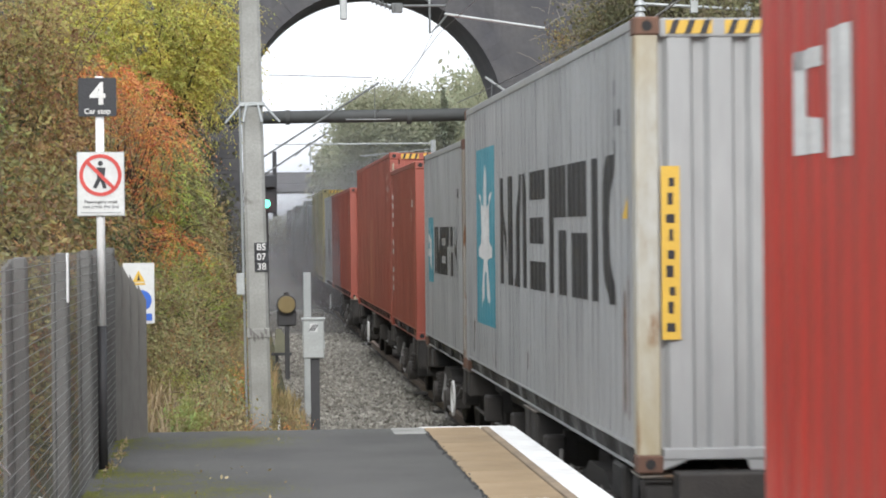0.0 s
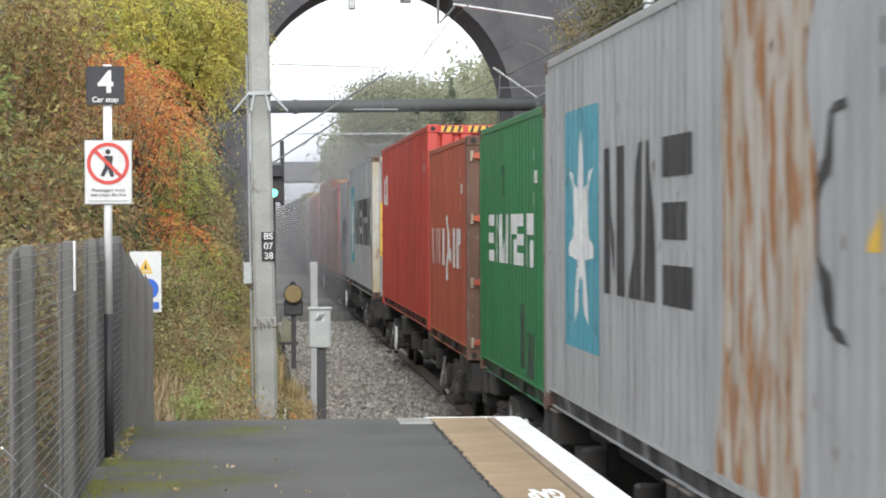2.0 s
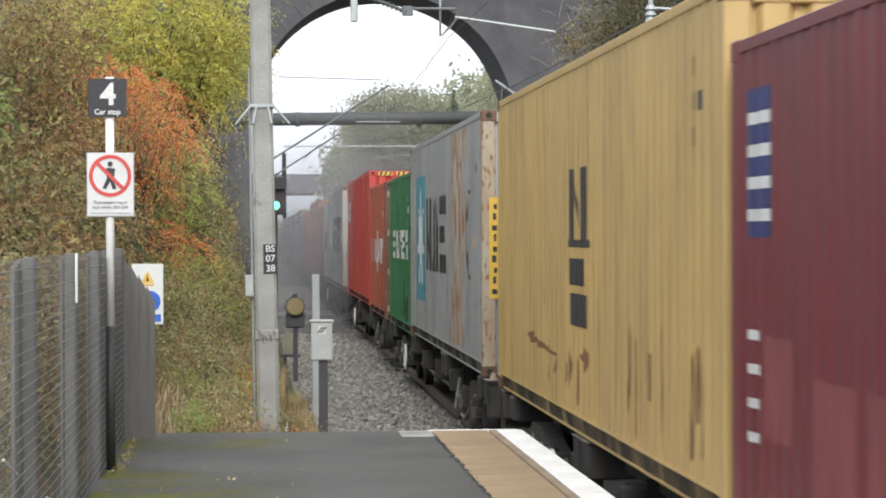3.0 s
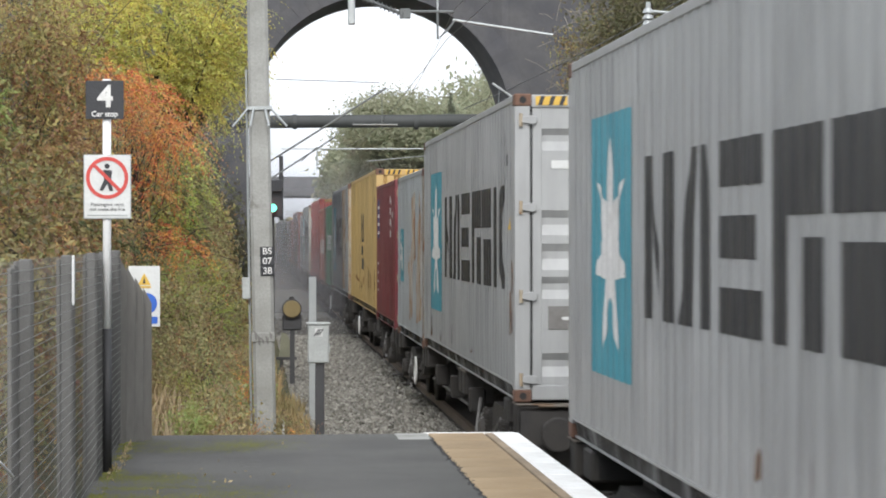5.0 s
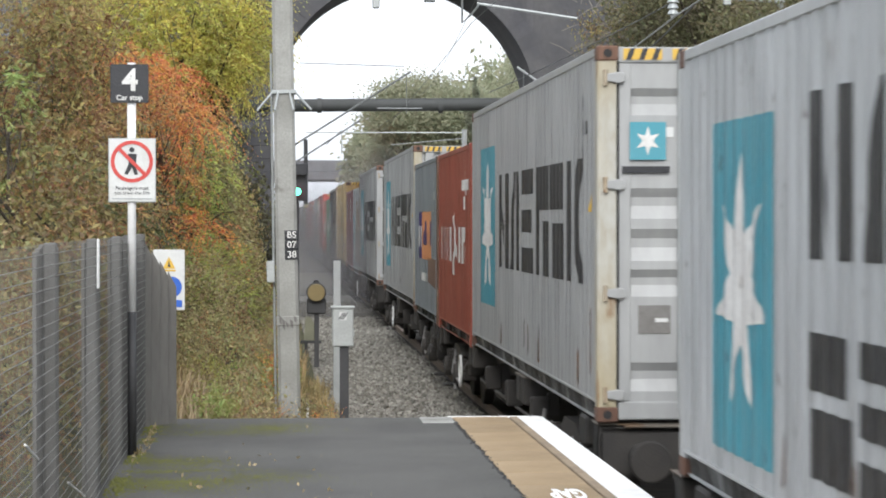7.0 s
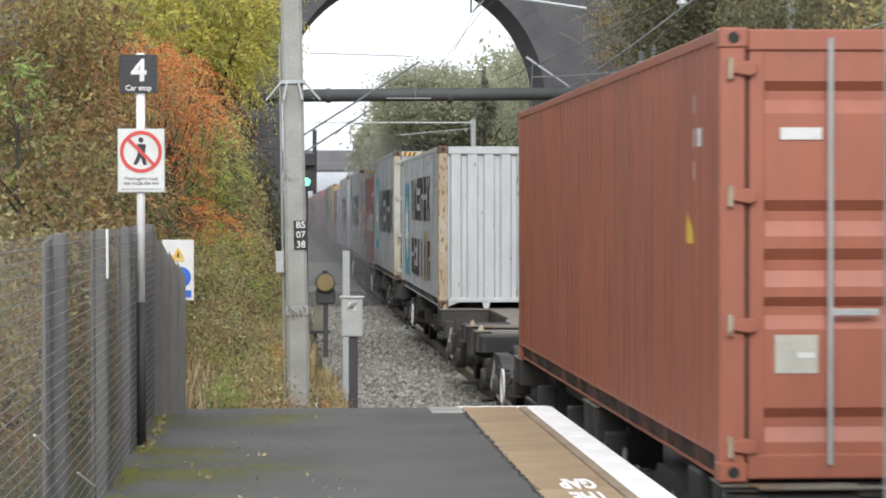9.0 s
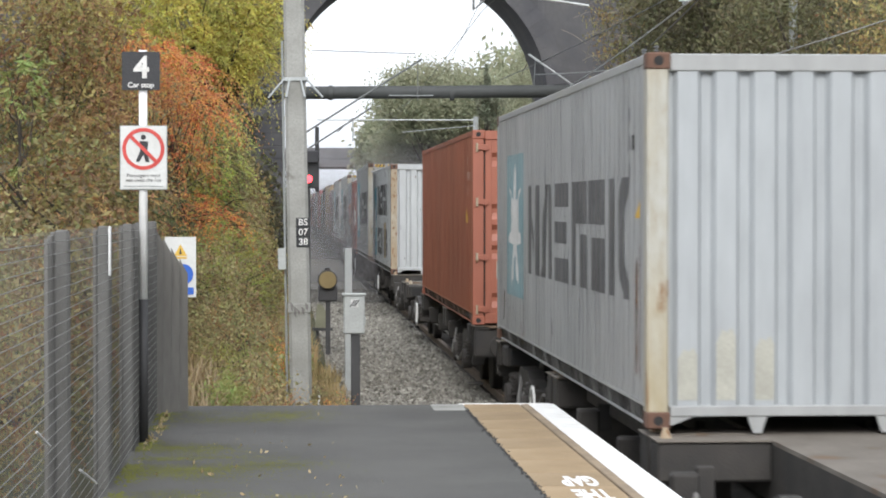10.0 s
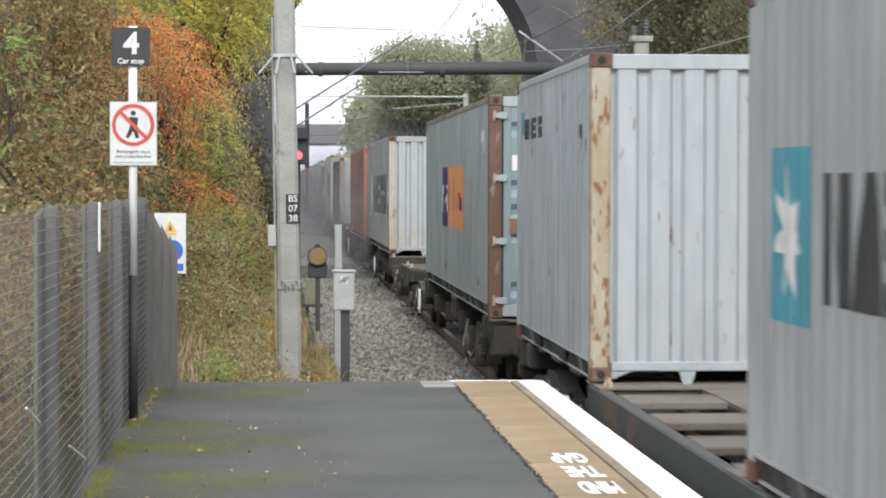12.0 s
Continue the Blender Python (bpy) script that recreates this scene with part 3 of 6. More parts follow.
# ---- fence, posts and signs by the platform ----
def build_fence():
    fence = tagged(thing("boundary_fence", "grey weld-mesh fence with weathered boards and thin posts beside the platform", "fence"), kind="")
    posts = [2.0, 4.0, 6.4, 8.75, 11.75, 14.4, 16.6, 17.9, 19.45]
    for y in posts:
        part("post", bevel(made_box(-1.07, -1.01, y - 0.035, y + 0.035, -0.35, 1.50), 0.008), FENCE_GREY, fence)
    z = 0.05
    rng = random.Random(3)
    while z < 1.5:
        bm = bmesh.new()
        pts = [(-1.0 + rng.uniform(-0.003, 0.003), y, z + rng.uniform(-0.0022, 0.0022)) for y in [4 + 0.5 * i for i in range(32)]]
        path_tube(bm, pts, 0.0021, 5)
        part("wire", bm, WIRE_MAT, fence)
        z += 0.052
    bm = bmesh.new()
    y = 4.0
    while y < 19.5:
        tube(bm, (-1.004, y, 0.03), (-1.004, y, 1.5), 0.0008, n=4)
        y += 0.038
    tagged(part("mesh_wire", bm, FENCE_GREY, fence), kind="stuff")
    # weathered boards behind the mesh
    spans = [(11.5, 12.7), (14.4, 15.7), (16.65, 17.85), (17.95, 19.42)]
    for a, b in spans:
        w = a
        while w < b - 0.02:
            e = min(w + 0.15, b)
            part("board", bevel(made_box(-1.10, -1.08, w, e - 0.012, -0.1, 1.475 + 0.03 * noise.noise((w * 3, 1, 1))), 0.004), FENCE_PANEL, fence)
            w += 0.15
    # the end boards, cut down towards the line
    for i in range(4):
        x = -1.02 + 0.06 * i
        part("board", extruded([(x, -0.05), (x + 0.066, -0.05), (x + 0.066, 1.42 - 0.085 * (i + 1)), (x, 1.46 - 0.085 * i)], 1, 19.6 + 0.1 * i, 19.63 + 0.1 * i), FENCE_PANEL, fence)
    part("post", bevel(made_box(-1.05, -1.0, 19.48, 19.56, -0.3, 1.5), 0.01), FENCE_GREY, fence)
    part("cable_tie", bevel(made_box(-0.998, -0.985, 14.2, 14.26, 1.22, 1.50), 0.004), POST_WHITE, fence, "white plastic strip tied to the mesh")
    for a, b in (((-0.985, 12.06, 0.35), (-0.98, 13.05, 0.175)), ((-0.99, 10.04, 0.71), (-0.99, 10.6, 0.60))):
        part("stick", made_tube(a, b, 0.006, n=6), POST_WHITE, fence, "pale stick caught in the mesh")


def sign_face(parent, name, x, z, w, h, y, mat, label=""):
    return part(name, bevel(made_box(x - w / 2, x + w / 2, y - 0.004, y + 0.004, z - h / 2, z + h / 2), 0.002), mat, parent, label)


def ring(parent, name, x, z, r0, r1, y, mat, n=40):
    return part(name, ring_mesh(r0, r1, 0.001, n), mat, parent, at=pose(x, y, z, 0, 0, 90))


def disc(parent, name, x, z, r, y, mat, n=36):
    return part(name, made_tube((x, y - 0.001, z), (x, y + 0.001, z), r, n=n), mat, parent)


def build_car_stop():
    y, x = 17.2, -0.97
    s = thing("car_stop_sign", "white and black post with car stop and no-crossing plates", "sign")
    part("post", made_tube((x, y, 0.98), (x, y, 2.678), 0.029, n=16), POST_WHITE, s, smooth=True)
    part("post_foot", made_tube((x, y, -0.05), (x, y, 0.98), 0.0305, n=16), POST_DARK, s, "dark lower half of the post", smooth=True)
    f = y - 0.04
    plate = sign_face(s, "plate", x - 0.012, 2.535, 0.258, 0.262, f, SIGN_BLACK, "black square plate with white figure")
    writing("figure", "4", 0.205, LETTER_WHITE, s, pose(x - 0.008, f - 0.006, 2.552, 90)).data.offset = 0.006
    writing("wording", "Car stop", 0.050, LETTER_WHITE, s, pose(x - 0.012, f - 0.006, 2.438, 90)).data.offset = 0.001
    sign_face(s, "board", x + 0.005, 1.945, 0.31, 0.425, f, SIGN_WHITE, "white no-crossing board")
    sign_face(s, "board_rim", x + 0.005, 1.945, 0.322, 0.437, f + 0.004, GALV)
    ring(s, "prohibition_ring", x + 0.004, 2.005, 0.118, 0.143, f - 0.007, SIGN_RED)
    bm = made_box(-0.012, 0.012, -0.001, 0.001, -0.128, 0.128)
    part("prohibition_bar", bm, SIGN_RED, s, at=pose(x + 0.004, f - 0.0095, 2.005, 0, -45, 0))
    # the pictogram as plain dark shapes
    bm = bmesh.new()
    tube(bm, (x + 0.004, f - 0.008, 2.085), (x + 0.004, f - 0.006, 2.085), 0.018, n=14)
    part("pictogram_dot", bm, SIGN_BLACK, s)
    part("pictogram_bar", extruded([(x - 0.022, 2.06), (x + 0.038, 2.055), (x + 0.03, 1.98), (x + 0.045, 1.915), (x + 0.02, 1.915), (x + 0.004, 1.965),
                                    (x - 0.025, 1.915), (x - 0.048, 1.922), (x - 0.018, 1.99)], 1, f - 0.0075, f - 0.0055), SIGN_BLACK, s)
    writing("wording", "Passengers must\nnot cross the line", 0.034, SIGN_BLACK, s, pose(x + 0.005, f - 0.006, 1.808, 90)).data.space_line = 0.95
    sign_face(s, "small_print", x + 0.005, 1.752, 0.27, 0.008, f - 0.004, GALV)


def build_warning_sign():
    s = thing("warning_sign", "white warning board with yellow triangle and blue disc", "sign")
    y, x = 21.2, -0.885
    part("post", made_tube((x - 0.04, y + 0.03, -0.6), (x - 0.04, y + 0.03, 1.35), 0.025, n=12), GALV, s)
    sign_face(s, "board", x, 1.105, 0.262, 0.51, y, SIGN_WHITE)
    part("triangle", extruded([(x - 0.055, 1.20), (x + 0.055, 1.20), (x, 1.30)], 1, y - 0.008, y - 0.005), YELLOW, s, "yellow warning triangle")
    part("triangle_mark", extruded([(x - 0.012, 1.215), (x + 0.012, 1.215), (x, 1.27)], 1, y - 0.011, y - 0.008), SIGN_BLACK, s)
    part("text_bar", made_box(x - 0.055, x + 0.055, y - 0.008, y - 0.005, 1.176, 1.192), YELLOW, s)
    disc(s, "blue_disc", x + 0.02, 1.045, 0.088, y - 0.007, SIGN_BLUE)
    part("white_mark", bevel(made_box(x - 0.01, x + 0.05, y - 0.010, y - 0.0085, 1.0, 1.06), 0.0005), SIGN_WHITE, s)
    part("text_bar", made_box(x - 0.02, x + 0.11, y - 0.008, y - 0.005, 0.875, 0.935), SIGN_BLUE, s)


def build_mast():
    """The concrete mast at the platform's end, leaning a little."""
    s = thing("concrete_mast", "weathered grey concrete overhead line mast with number plate", "mast", at=pose(0.175, 27.0, -1.2, 0, -1.0, 0))
    bm = bmesh.new()
    q = [(-0.125, -0.09), (-0.09, -0.125), (0.09, -0.125), (0.125, -0.09), (0.125, 0.125), (-0.125, 0.125)]
    v = [[bm.verts.new((a * k, b * k, z)) for a, b in q] for z, k in ((0, 0.96), (3, 0.92), (9.0, 0.84))]
    for r in range(2):
        for i in range(6):
            j = (i + 1) % 6
            bm.faces.new((v[r][i], v[r][j], v[r + 1][j], v[r + 1][i]))
    bm.faces.new(v[2])
    part("shaft", bm, CONCRETE, s)
    z = 1.2 + 1.6 + 227 / 164.3
    part("band", bevel(made_box(-0.135, 0.135, -0.135, 0.13, z - 0.02, z + 0.02), 0.005), GALV, s)
    for x, dx, dy in ((-0.12, -0.17, -0.08), (-0.06, -0.04, -0.14), (0.06, 0.04, -0.14), (0.12, 0.17, -0.08)):
        part("spike", made_tube((x, -0.13, z), (x + dx, -0.13 + dy, z - 0.2), 0.012, n=6), GALV, s)
    zp = 1.2 + 1.6 - 42 / 164.3
    for i, text in enumerate(("BS", "07", "38")):
        zz = zp + 0.105 - i * 0.105
        part("number_plate", bevel(made_box(-0.02, 0.13, -0.132, -0.115, zz - 0.05, zz + 0.05), 0.003), SIGN_BLACK, s)
        writing("number", text, 0.10, LETTER_WHITE, s, pose(0.055, -0.136, zz, 90)).data.offset = 0.001
    part("cable", made_tube((-0.15, -0.02, 0.2), (-0.13, -0.02, 4.6), 0.014, n=8), GALV, s)
    part("junction_box", bevel(made_box(-0.22, -0.13, -0.12, 0.0, zp - 0.40, zp - 0.17), 0.008), GREY_BOX, s)
    part("strap", bevel(made_box(-0.125, 0.122, -0.125, 0.122, 1.68, 1.78), 0.006), CONCRETE, s, "tattered wrapping round the mast")
    for i, (a, lo, hi) in enumerate(((-0.10, 1.69, 1.80), (-0.065, 1.63, 1.76), (-0.03, 1.66, 1.73), (0.02, 1.65, 1.75), (0.06, 1.70, 1.79))):
        part("tatter", extruded([(a, hi), (a + 0.036, hi - 0.03), (a + 0.03, lo), (a + 0.008, lo + 0.03)], 1, -0.134, -0.126), GRIME, s)
    part("marker_stake", made_tube((0.19, -0.3, 0.2), (0.19, -0.3, 0.86), 0.012, n=6), POST_WHITE, s)


def build_lineside():
    y = 26.5
    s = thing("equipment_box", "light grey lineside cabinet with a striped label on a post", "cabinet")
    part("cabinet", bevel(made_box(0.61, 0.835, y, y + 0.16, 0.27, 0.68), 0.012), GREY_BOX, s)
    part("lid", bevel(made_box(0.595, 0.85, y - 0.015, y + 0.175, 0.675, 0.70), 0.006), GREY_BOX, s)
    part("post", bevel(made_box(0.69, 0.785, y + 0.04, y + 0.13, -1.15, 0.27), 0.006), POST_DARK, s)
    part("label", bevel(made_box(0.685, 0.765, y - 0.004, y, 0.55, 0.64), 0.001), SIGN_WHITE, s)
    for i in range(3):
        part("stripe", made_box(-0.0055, 0.0055, -0.0015, 0.0015, -0.042, 0.042), SIGN_BLACK, s, at=pose(0.703 + 0.022 * i, y - 0.0065, 0.595, 0, 34, 0))
    part("hinge", bevel(made_box(0.832, 0.842, y + 0.0, y + 0.02, 0.38, 0.46), 0.002), GALV, s)
    y = 44.5
    s = thing("lineside_lamp", "dark lineside lamp unit with a round brass-coloured lens", "lamp")
    part("post", bevel(made_box(0.705, 0.79, y + 0.05, y + 0.13, -1.2, 0.0), 0.008), POST_DARK, s)
    part("housing", bevel(made_box(0.575, 0.915, y, y + 0.3, -0.05, 0.23), 0.02), POST_DARK, s)
    part("drum", made_tube((0.74, y - 0.06, 0.33), (0.74, y + 0.3, 0.33), 0.175, n=28), POST_DARK, s)
    part("lens", bevel(made_tube((0.74, y - 0.10, 0.33), (0.74, y - 0.05, 0.33), 0.155, n=28), 0.012), LAMP_LENS, s)
    part("cap", made_tube((0.74, y + 0.05, 0.49), (0.74, y + 0.05, 0.545), 0.05, n=12), POST_DARK, s)
    s = thing("lineside_post", "plain grey steel post standing in the ballast", "post")
    part("shaft", bevel(made_box(0.845, 0.95, 36.0, 36.09, -1.15, 1.03), 0.006), GALV, s)
    s = thing("track_marker_board", "faded yellow-green triangular board beside the line", "board")
    part("board", extruded([(0.58, -0.78), (0.90, -0.80), (0.82, -0.50), (0.72, -0.32), (0.62, -0.30)], 1, 50.0, 50.05), FADED_BOARD, s)
    part("stake", made_box(0.6, 0.66, 50.05, 50.11, -1.15, -0.4), POST_DARK, s)
    part("base_bar", made_box(0.52, 0.93, 49.97, 50.05, -0.84, -0.78), POST_DARK, s)


def build_signal():
    """The colour-light signal; its disc turns from green to red."""
    y = 60.0
    s = thing("colour_light_signal", "dark colour-light signal on a post showing a lit aspect", "signal")
    part("backboard", bevel(made_box(0.44, 0.80, y, y + 0.12, 2.08, 2.98), 0.02), SIGN_BLACK, s)
    part("hood", extruded([(0.62 + 0.13 * math.cos(a), 2.70 + 0.13 * math.sin(a)) for a in [math.pi * k / 12 for k in range(13)]], 1, y - 0.2, y), SIGN_BLACK, s)
    part("head_frame", bevel(made_box(0.70, 0.80, y + 0.02, y + 0.10, 2.0, 3.55), 0.01), SIGN_BLACK, s)
    part("post", made_tube((0.52, y + 0.2, -1.2), (0.52, y + 0.2, 2.6), 0.07, n=14), POST_DARK, s)
    for z in [-0.8 + 0.3 * i for i in range(11)]:
        part("rung", made_tube((0.3, y + 0.2, z), (0.52, y + 0.2, z), 0.012, n=5), POST_DARK, s)
    wheel = new("aspect_wheel")
    wheel.parent, wheel.matrix_basis = s, pose(0.545, y - 0.14, 2.30)
    part("green_lens", bevel(made_tube((0, -0.03, 0), (0, -0.005, 0), 0.095, n=24), 0.006), GREEN_LIGHT, wheel, "lit green lens")
    part("red_lens", bevel(made_tube((0, 0.005, 0), (0, 0.03, 0), 0.095, n=24), 0.006), RED_LIGHT, wheel, "lit red lens")
    return wheel


build_fence()
build_car_stop()
build_warning_sign()
build_mast()
build_lineside()
ASPECT = build_signal()


# ---- overhead line ----
def cable(name, pts, r, mat, label, category="wire"):
    return tagged(part(name, path_tube(bmesh.new(), pts, r, 6), mat), label, category)


def sagging(a, b, sag, n=14):
    a, b = Vector(a), Vector(b)
    return [a.lerp(b, k / n) - Vector((0, 0, sag * 4 * (k / n) * (1 - k / n))) for k in range(n + 1)]


def insulator(parent, a, b, r=0.07, n=7):
    a, b = Vector(a), Vector(b)
    bm = bmesh.new()
    tube(bm, a, b, r * 0.45, n=8)
    for k in range(n):
        p = a.lerp(b, (k + 0.5) / n)
        d = (b - a).normalized() * 0.012
        tube(bm, p - d, p + d, r, r * 0.7, n=10)
    part("insulator", bm, OLE, parent)


def build_overhead():
    s = thing("near_cantilever", "galvanised overhead line cantilever with ribbed insulators", "cantilever")
    y = 46.0
    insulator(s, (1.9, y, 6.05), (2.85, y, 5.68), 0.075, 12)
    part("top_tube", made_tube((2.85, y, 5.75), (3.75, y, 5.75), 0.026, n=8), OLE, s)
    part("clamp", bevel(made_box(2.75, 2.95, y - 0.05, y + 0.05, 5.62, 5.80), 0.01), OLE, s)
    part("drop_bracket", path_tube(bmesh.new(), [(3.45, y, 5.78), (3.45, y, 5.24), (3.62, y, 5.40), (3.80, y, 5.62)], 0.022), OLE, s)
    part("steady_arm", made_tube((3.72, y, 5.60), (5.58, y, 5.33), 0.026, n=8), GALV, s, "pale steady arm")
    part("hanger", bevel(made_box(1.80, 1.93, y - 0.06, y + 0.06, 5.50, 6.1), 0.02), GALV, s)
    part("tie", made_tube((1.1, y + 0.1, 7.2), (1.9, y, 6.05), 0.02, n=6), OLE, s)
    part("head_strut", made_tube((3.45, y, 5.78), (3.45, y, 6.6), 0.02, n=6), GALV, s)

    s = thing("far_cantilever", "overhead line cantilever on a slender mast beyond the signal", "cantilever")
    y = 56.0
    part("mast", made_tube((0.30, y, -1.2), (0.30, y, 4.6), 0.09, n=10), GALV, s)
    part("stay_tube", made_tube((0.30, y, 3.20), (3.05, y, 4.94), 0.022, n=8), OLE, s)
    part("strut_tube", made_tube((0.30, y, 2.80), (1.90, y, 3.84), 0.019, n=8), OLE, s)
    part("link", made_tube((1.15, y, 3.30), (1.5, y, 3.62), 0.012, n=6), OLE, s)
    part("dropper", made_tube((2.95, y, 4.85), (2.95, y, 4.0), 0.009, n=5), OLE, s)
    part("steady_arm", made_tube((2.3, y, 4.12), (3.3, y, 4.12), 0.012, n=6), GALV, s)

    s = thing("far_portal", "slender overhead line portal far along the track", "portal")
    y = 112.0
    part("beam", made_tube((1.4, y, 5.55), (8.6, y, 5.55), 0.03, n=8), GALV, s)
    part("leg", made_tube((8.5, y, -1.2), (8.5, y, 5.7), 0.12, n=10), GALV, s)
    part("registration_arm", made_tube((5.2, y, 5.0), (8.5, y, 5.3), 0.022, n=6), GALV, s)
    part("drop_tube", made_tube((3.0, y, 5.55), (3.0, y, 4.6), 0.03, n=6), GALV, s)

    s = thing("short_mast", "grey steel overhead line mast with white insulators on top", "mast")
    part("shaft", bevel(made_box(6.62, 6.88, 46.0, 46.22, -1.3, 4.25), 0.02), CONCRETE, s)
    part("cap", bevel(made_box(6.55, 6.95, 45.95, 46.27, 4.25, 4.36), 0.015), CONCRETE, s)
    insulator(s, (6.62, 46.1, 4.36), (6.62, 46.1, 4.55), 0.06, 4)
    insulator(s, (6.85, 46.1, 4.36), (6.85, 46.1, 4.62), 0.06, 4)

    s = thing("line_insulator", "pale post insulator with a horizontal arm over the bank", "insulator")
    bm = bmesh.new()
    for k in range(4):
        tube(bm, (7.36, 46, 5.42 + 0.11 * k), (7.36, 46, 5.50 + 0.11 * k), 0.11, 0.07, 14)
    tube(bm, (7.36, 46, 5.36), (7.36, 46, 5.95), 0.05, n=10)
    part("insulator", bm, GALV, s)
    part("arm", made_tube((7.36, 46, 5.78), (9.4, 46, 5.66), 0.028, n=8), GALV, s)
    part("clamp", bevel(made_box(8.3, 8.44, 45.95, 46.05, 5.6, 5.86), 0.01), GALV, s)
    part("support", made_tube((9.4, 46.05, -0.5), (9.4, 46.05, 5.8), 0.08, n=10), GALV, s)

    s = thing("bridge_bracket", "pale steel braces fixed to the bridge face", "bracket")
    part("brace", made_tube((6.85, 70.6, 5.95), (9.4, 70.6, 4.2), 0.032, n=8), GALV, s)
    part("brace", made_tube((6.95, 70.6, 4.2), (7.05, 70.6, 5.9), 0.018, n=8), OLE, s)
    part("arm", made_tube((6.5, 70.6, 4.95), (8.4, 70.6, 5.02), 0.018, n=8), OLE, s)
    cable("contact_wire", sagging((3.7, -10, 5.2), (3.62, 46, 5.24), 0.1) + sagging((3.62, 46, 5.24), (3.9, 112, 4.8), 0.2) + sagging((3.9, 112, 4.8), (3.7, 400, 4.6), 0.1), 0.007, COPPER_WIRE, "dark contact wire over the track")
    cable("catenary_wire", sagging((3.75, -10, 6.4), (3.75, 46, 5.78), 0.3) + sagging((3.75, 46, 5.78), (4.4, 71, 5.4), 0.1) + sagging((4.4, 71, 5.4), (3.9, 112, 5.5), 0.2), 0.006, COPPER_WIRE, "dark catenary wire over the track")
    cable("feeder_wire", sagging((6.6, 30, 5.95), (6.75, 46, 4.62), 0.1), 0.014, COPPER_WIRE, "bare feeder wire to the short mast")
    cable("feeder_wire", sagging((7.75, 68, 4.94), (6.45, 40, 4.9), 0.05), 0.016, GALV, "pale feeder wire towards the bridge")
    cable("feeder_wire", sagging((6.45, 40, 4.9), (5.55, 18, 5.0), 0.05), 0.014, GALV, "pale feeder wire over the bank")
    cable("return_wire", sagging((6.0, 70, 5.2), (9.0, 40, 6.6), 0.15), 0.012, COPPER_WIRE, "thin return wire across the bank")
    cable("stay_wire", sagging((7.0, 46, 3.90), (7.8, 30, 4.05), 0.04), 0.009, GALV, "thin pale stay wire from the short mast")
    cable("cross_span_wire", [(0.6, 58, 5.25), (3.0, 58, 5.18)], 0.010, COPPER_WIRE, "thin dark cross-span wire over the track")
    cable("bank_wire", sagging((7.0, 70, 5.35), (11.0, 60, 5.35), 0.1), 0.014, GALV, "pale wire strung along the wooded bank")


build_overhead()


# ---- planting ----
def leaf_mesh(name, blobs, mat, size, seed, flat=0.35):
    """blobs: (centre, radii, count). Many small folded leaves in clumps."""
    rng = np.random.default_rng(seed)
    cs = []
    for c, r, n in blobs:
        k = max(4, n // 55)
        u = rng.normal(size=(k, 3))
        u /= np.linalg.norm(u, axis=1)[:, None]
        centres = u * (rng.random((k, 1)) ** 0.45)
        pick = rng.integers(0, k, n)
        spread = rng.normal(size=(n, 3)) * 0.17
        p = centres[pick] + spread
        cs.append(np.array(c) + p * np.array(r))
    p = np.concatenate(cs)
    n = len(p)
    d = rng.normal(size=(n, 3))
    d[:, 2] -= 0.3
    d /= np.linalg.norm(d, axis=1)[:, None]
    w = np.cross(d, rng.normal(size=(n, 3)))
    w /= np.linalg.norm(w, axis=1)[:, None]
    nrm = np.cross(d, w)
    s = size * (0.6 + 0.8 * rng.random((n, 1)))
    tip, base = p + d * s, p - d * s
    l = p + w * s * 0.5 + nrm * s * flat * 0.4
    r = p - w * s * 0.5 + nrm * s * flat * 0.4
    verts = np.stack([base, r, tip, l], axis=1).reshape(-1, 3)
    faces = np.arange(4 * n).reshape(-1, 4)
    tris = np.concatenate([faces[:, [0, 1, 2]], faces[:, [0, 2, 3]]])
    me = bpy.data.meshes.new(name)
    me.from_pydata(verts.tolist(), [], tris.tolist())
    me.materials.append(mat)
    return me


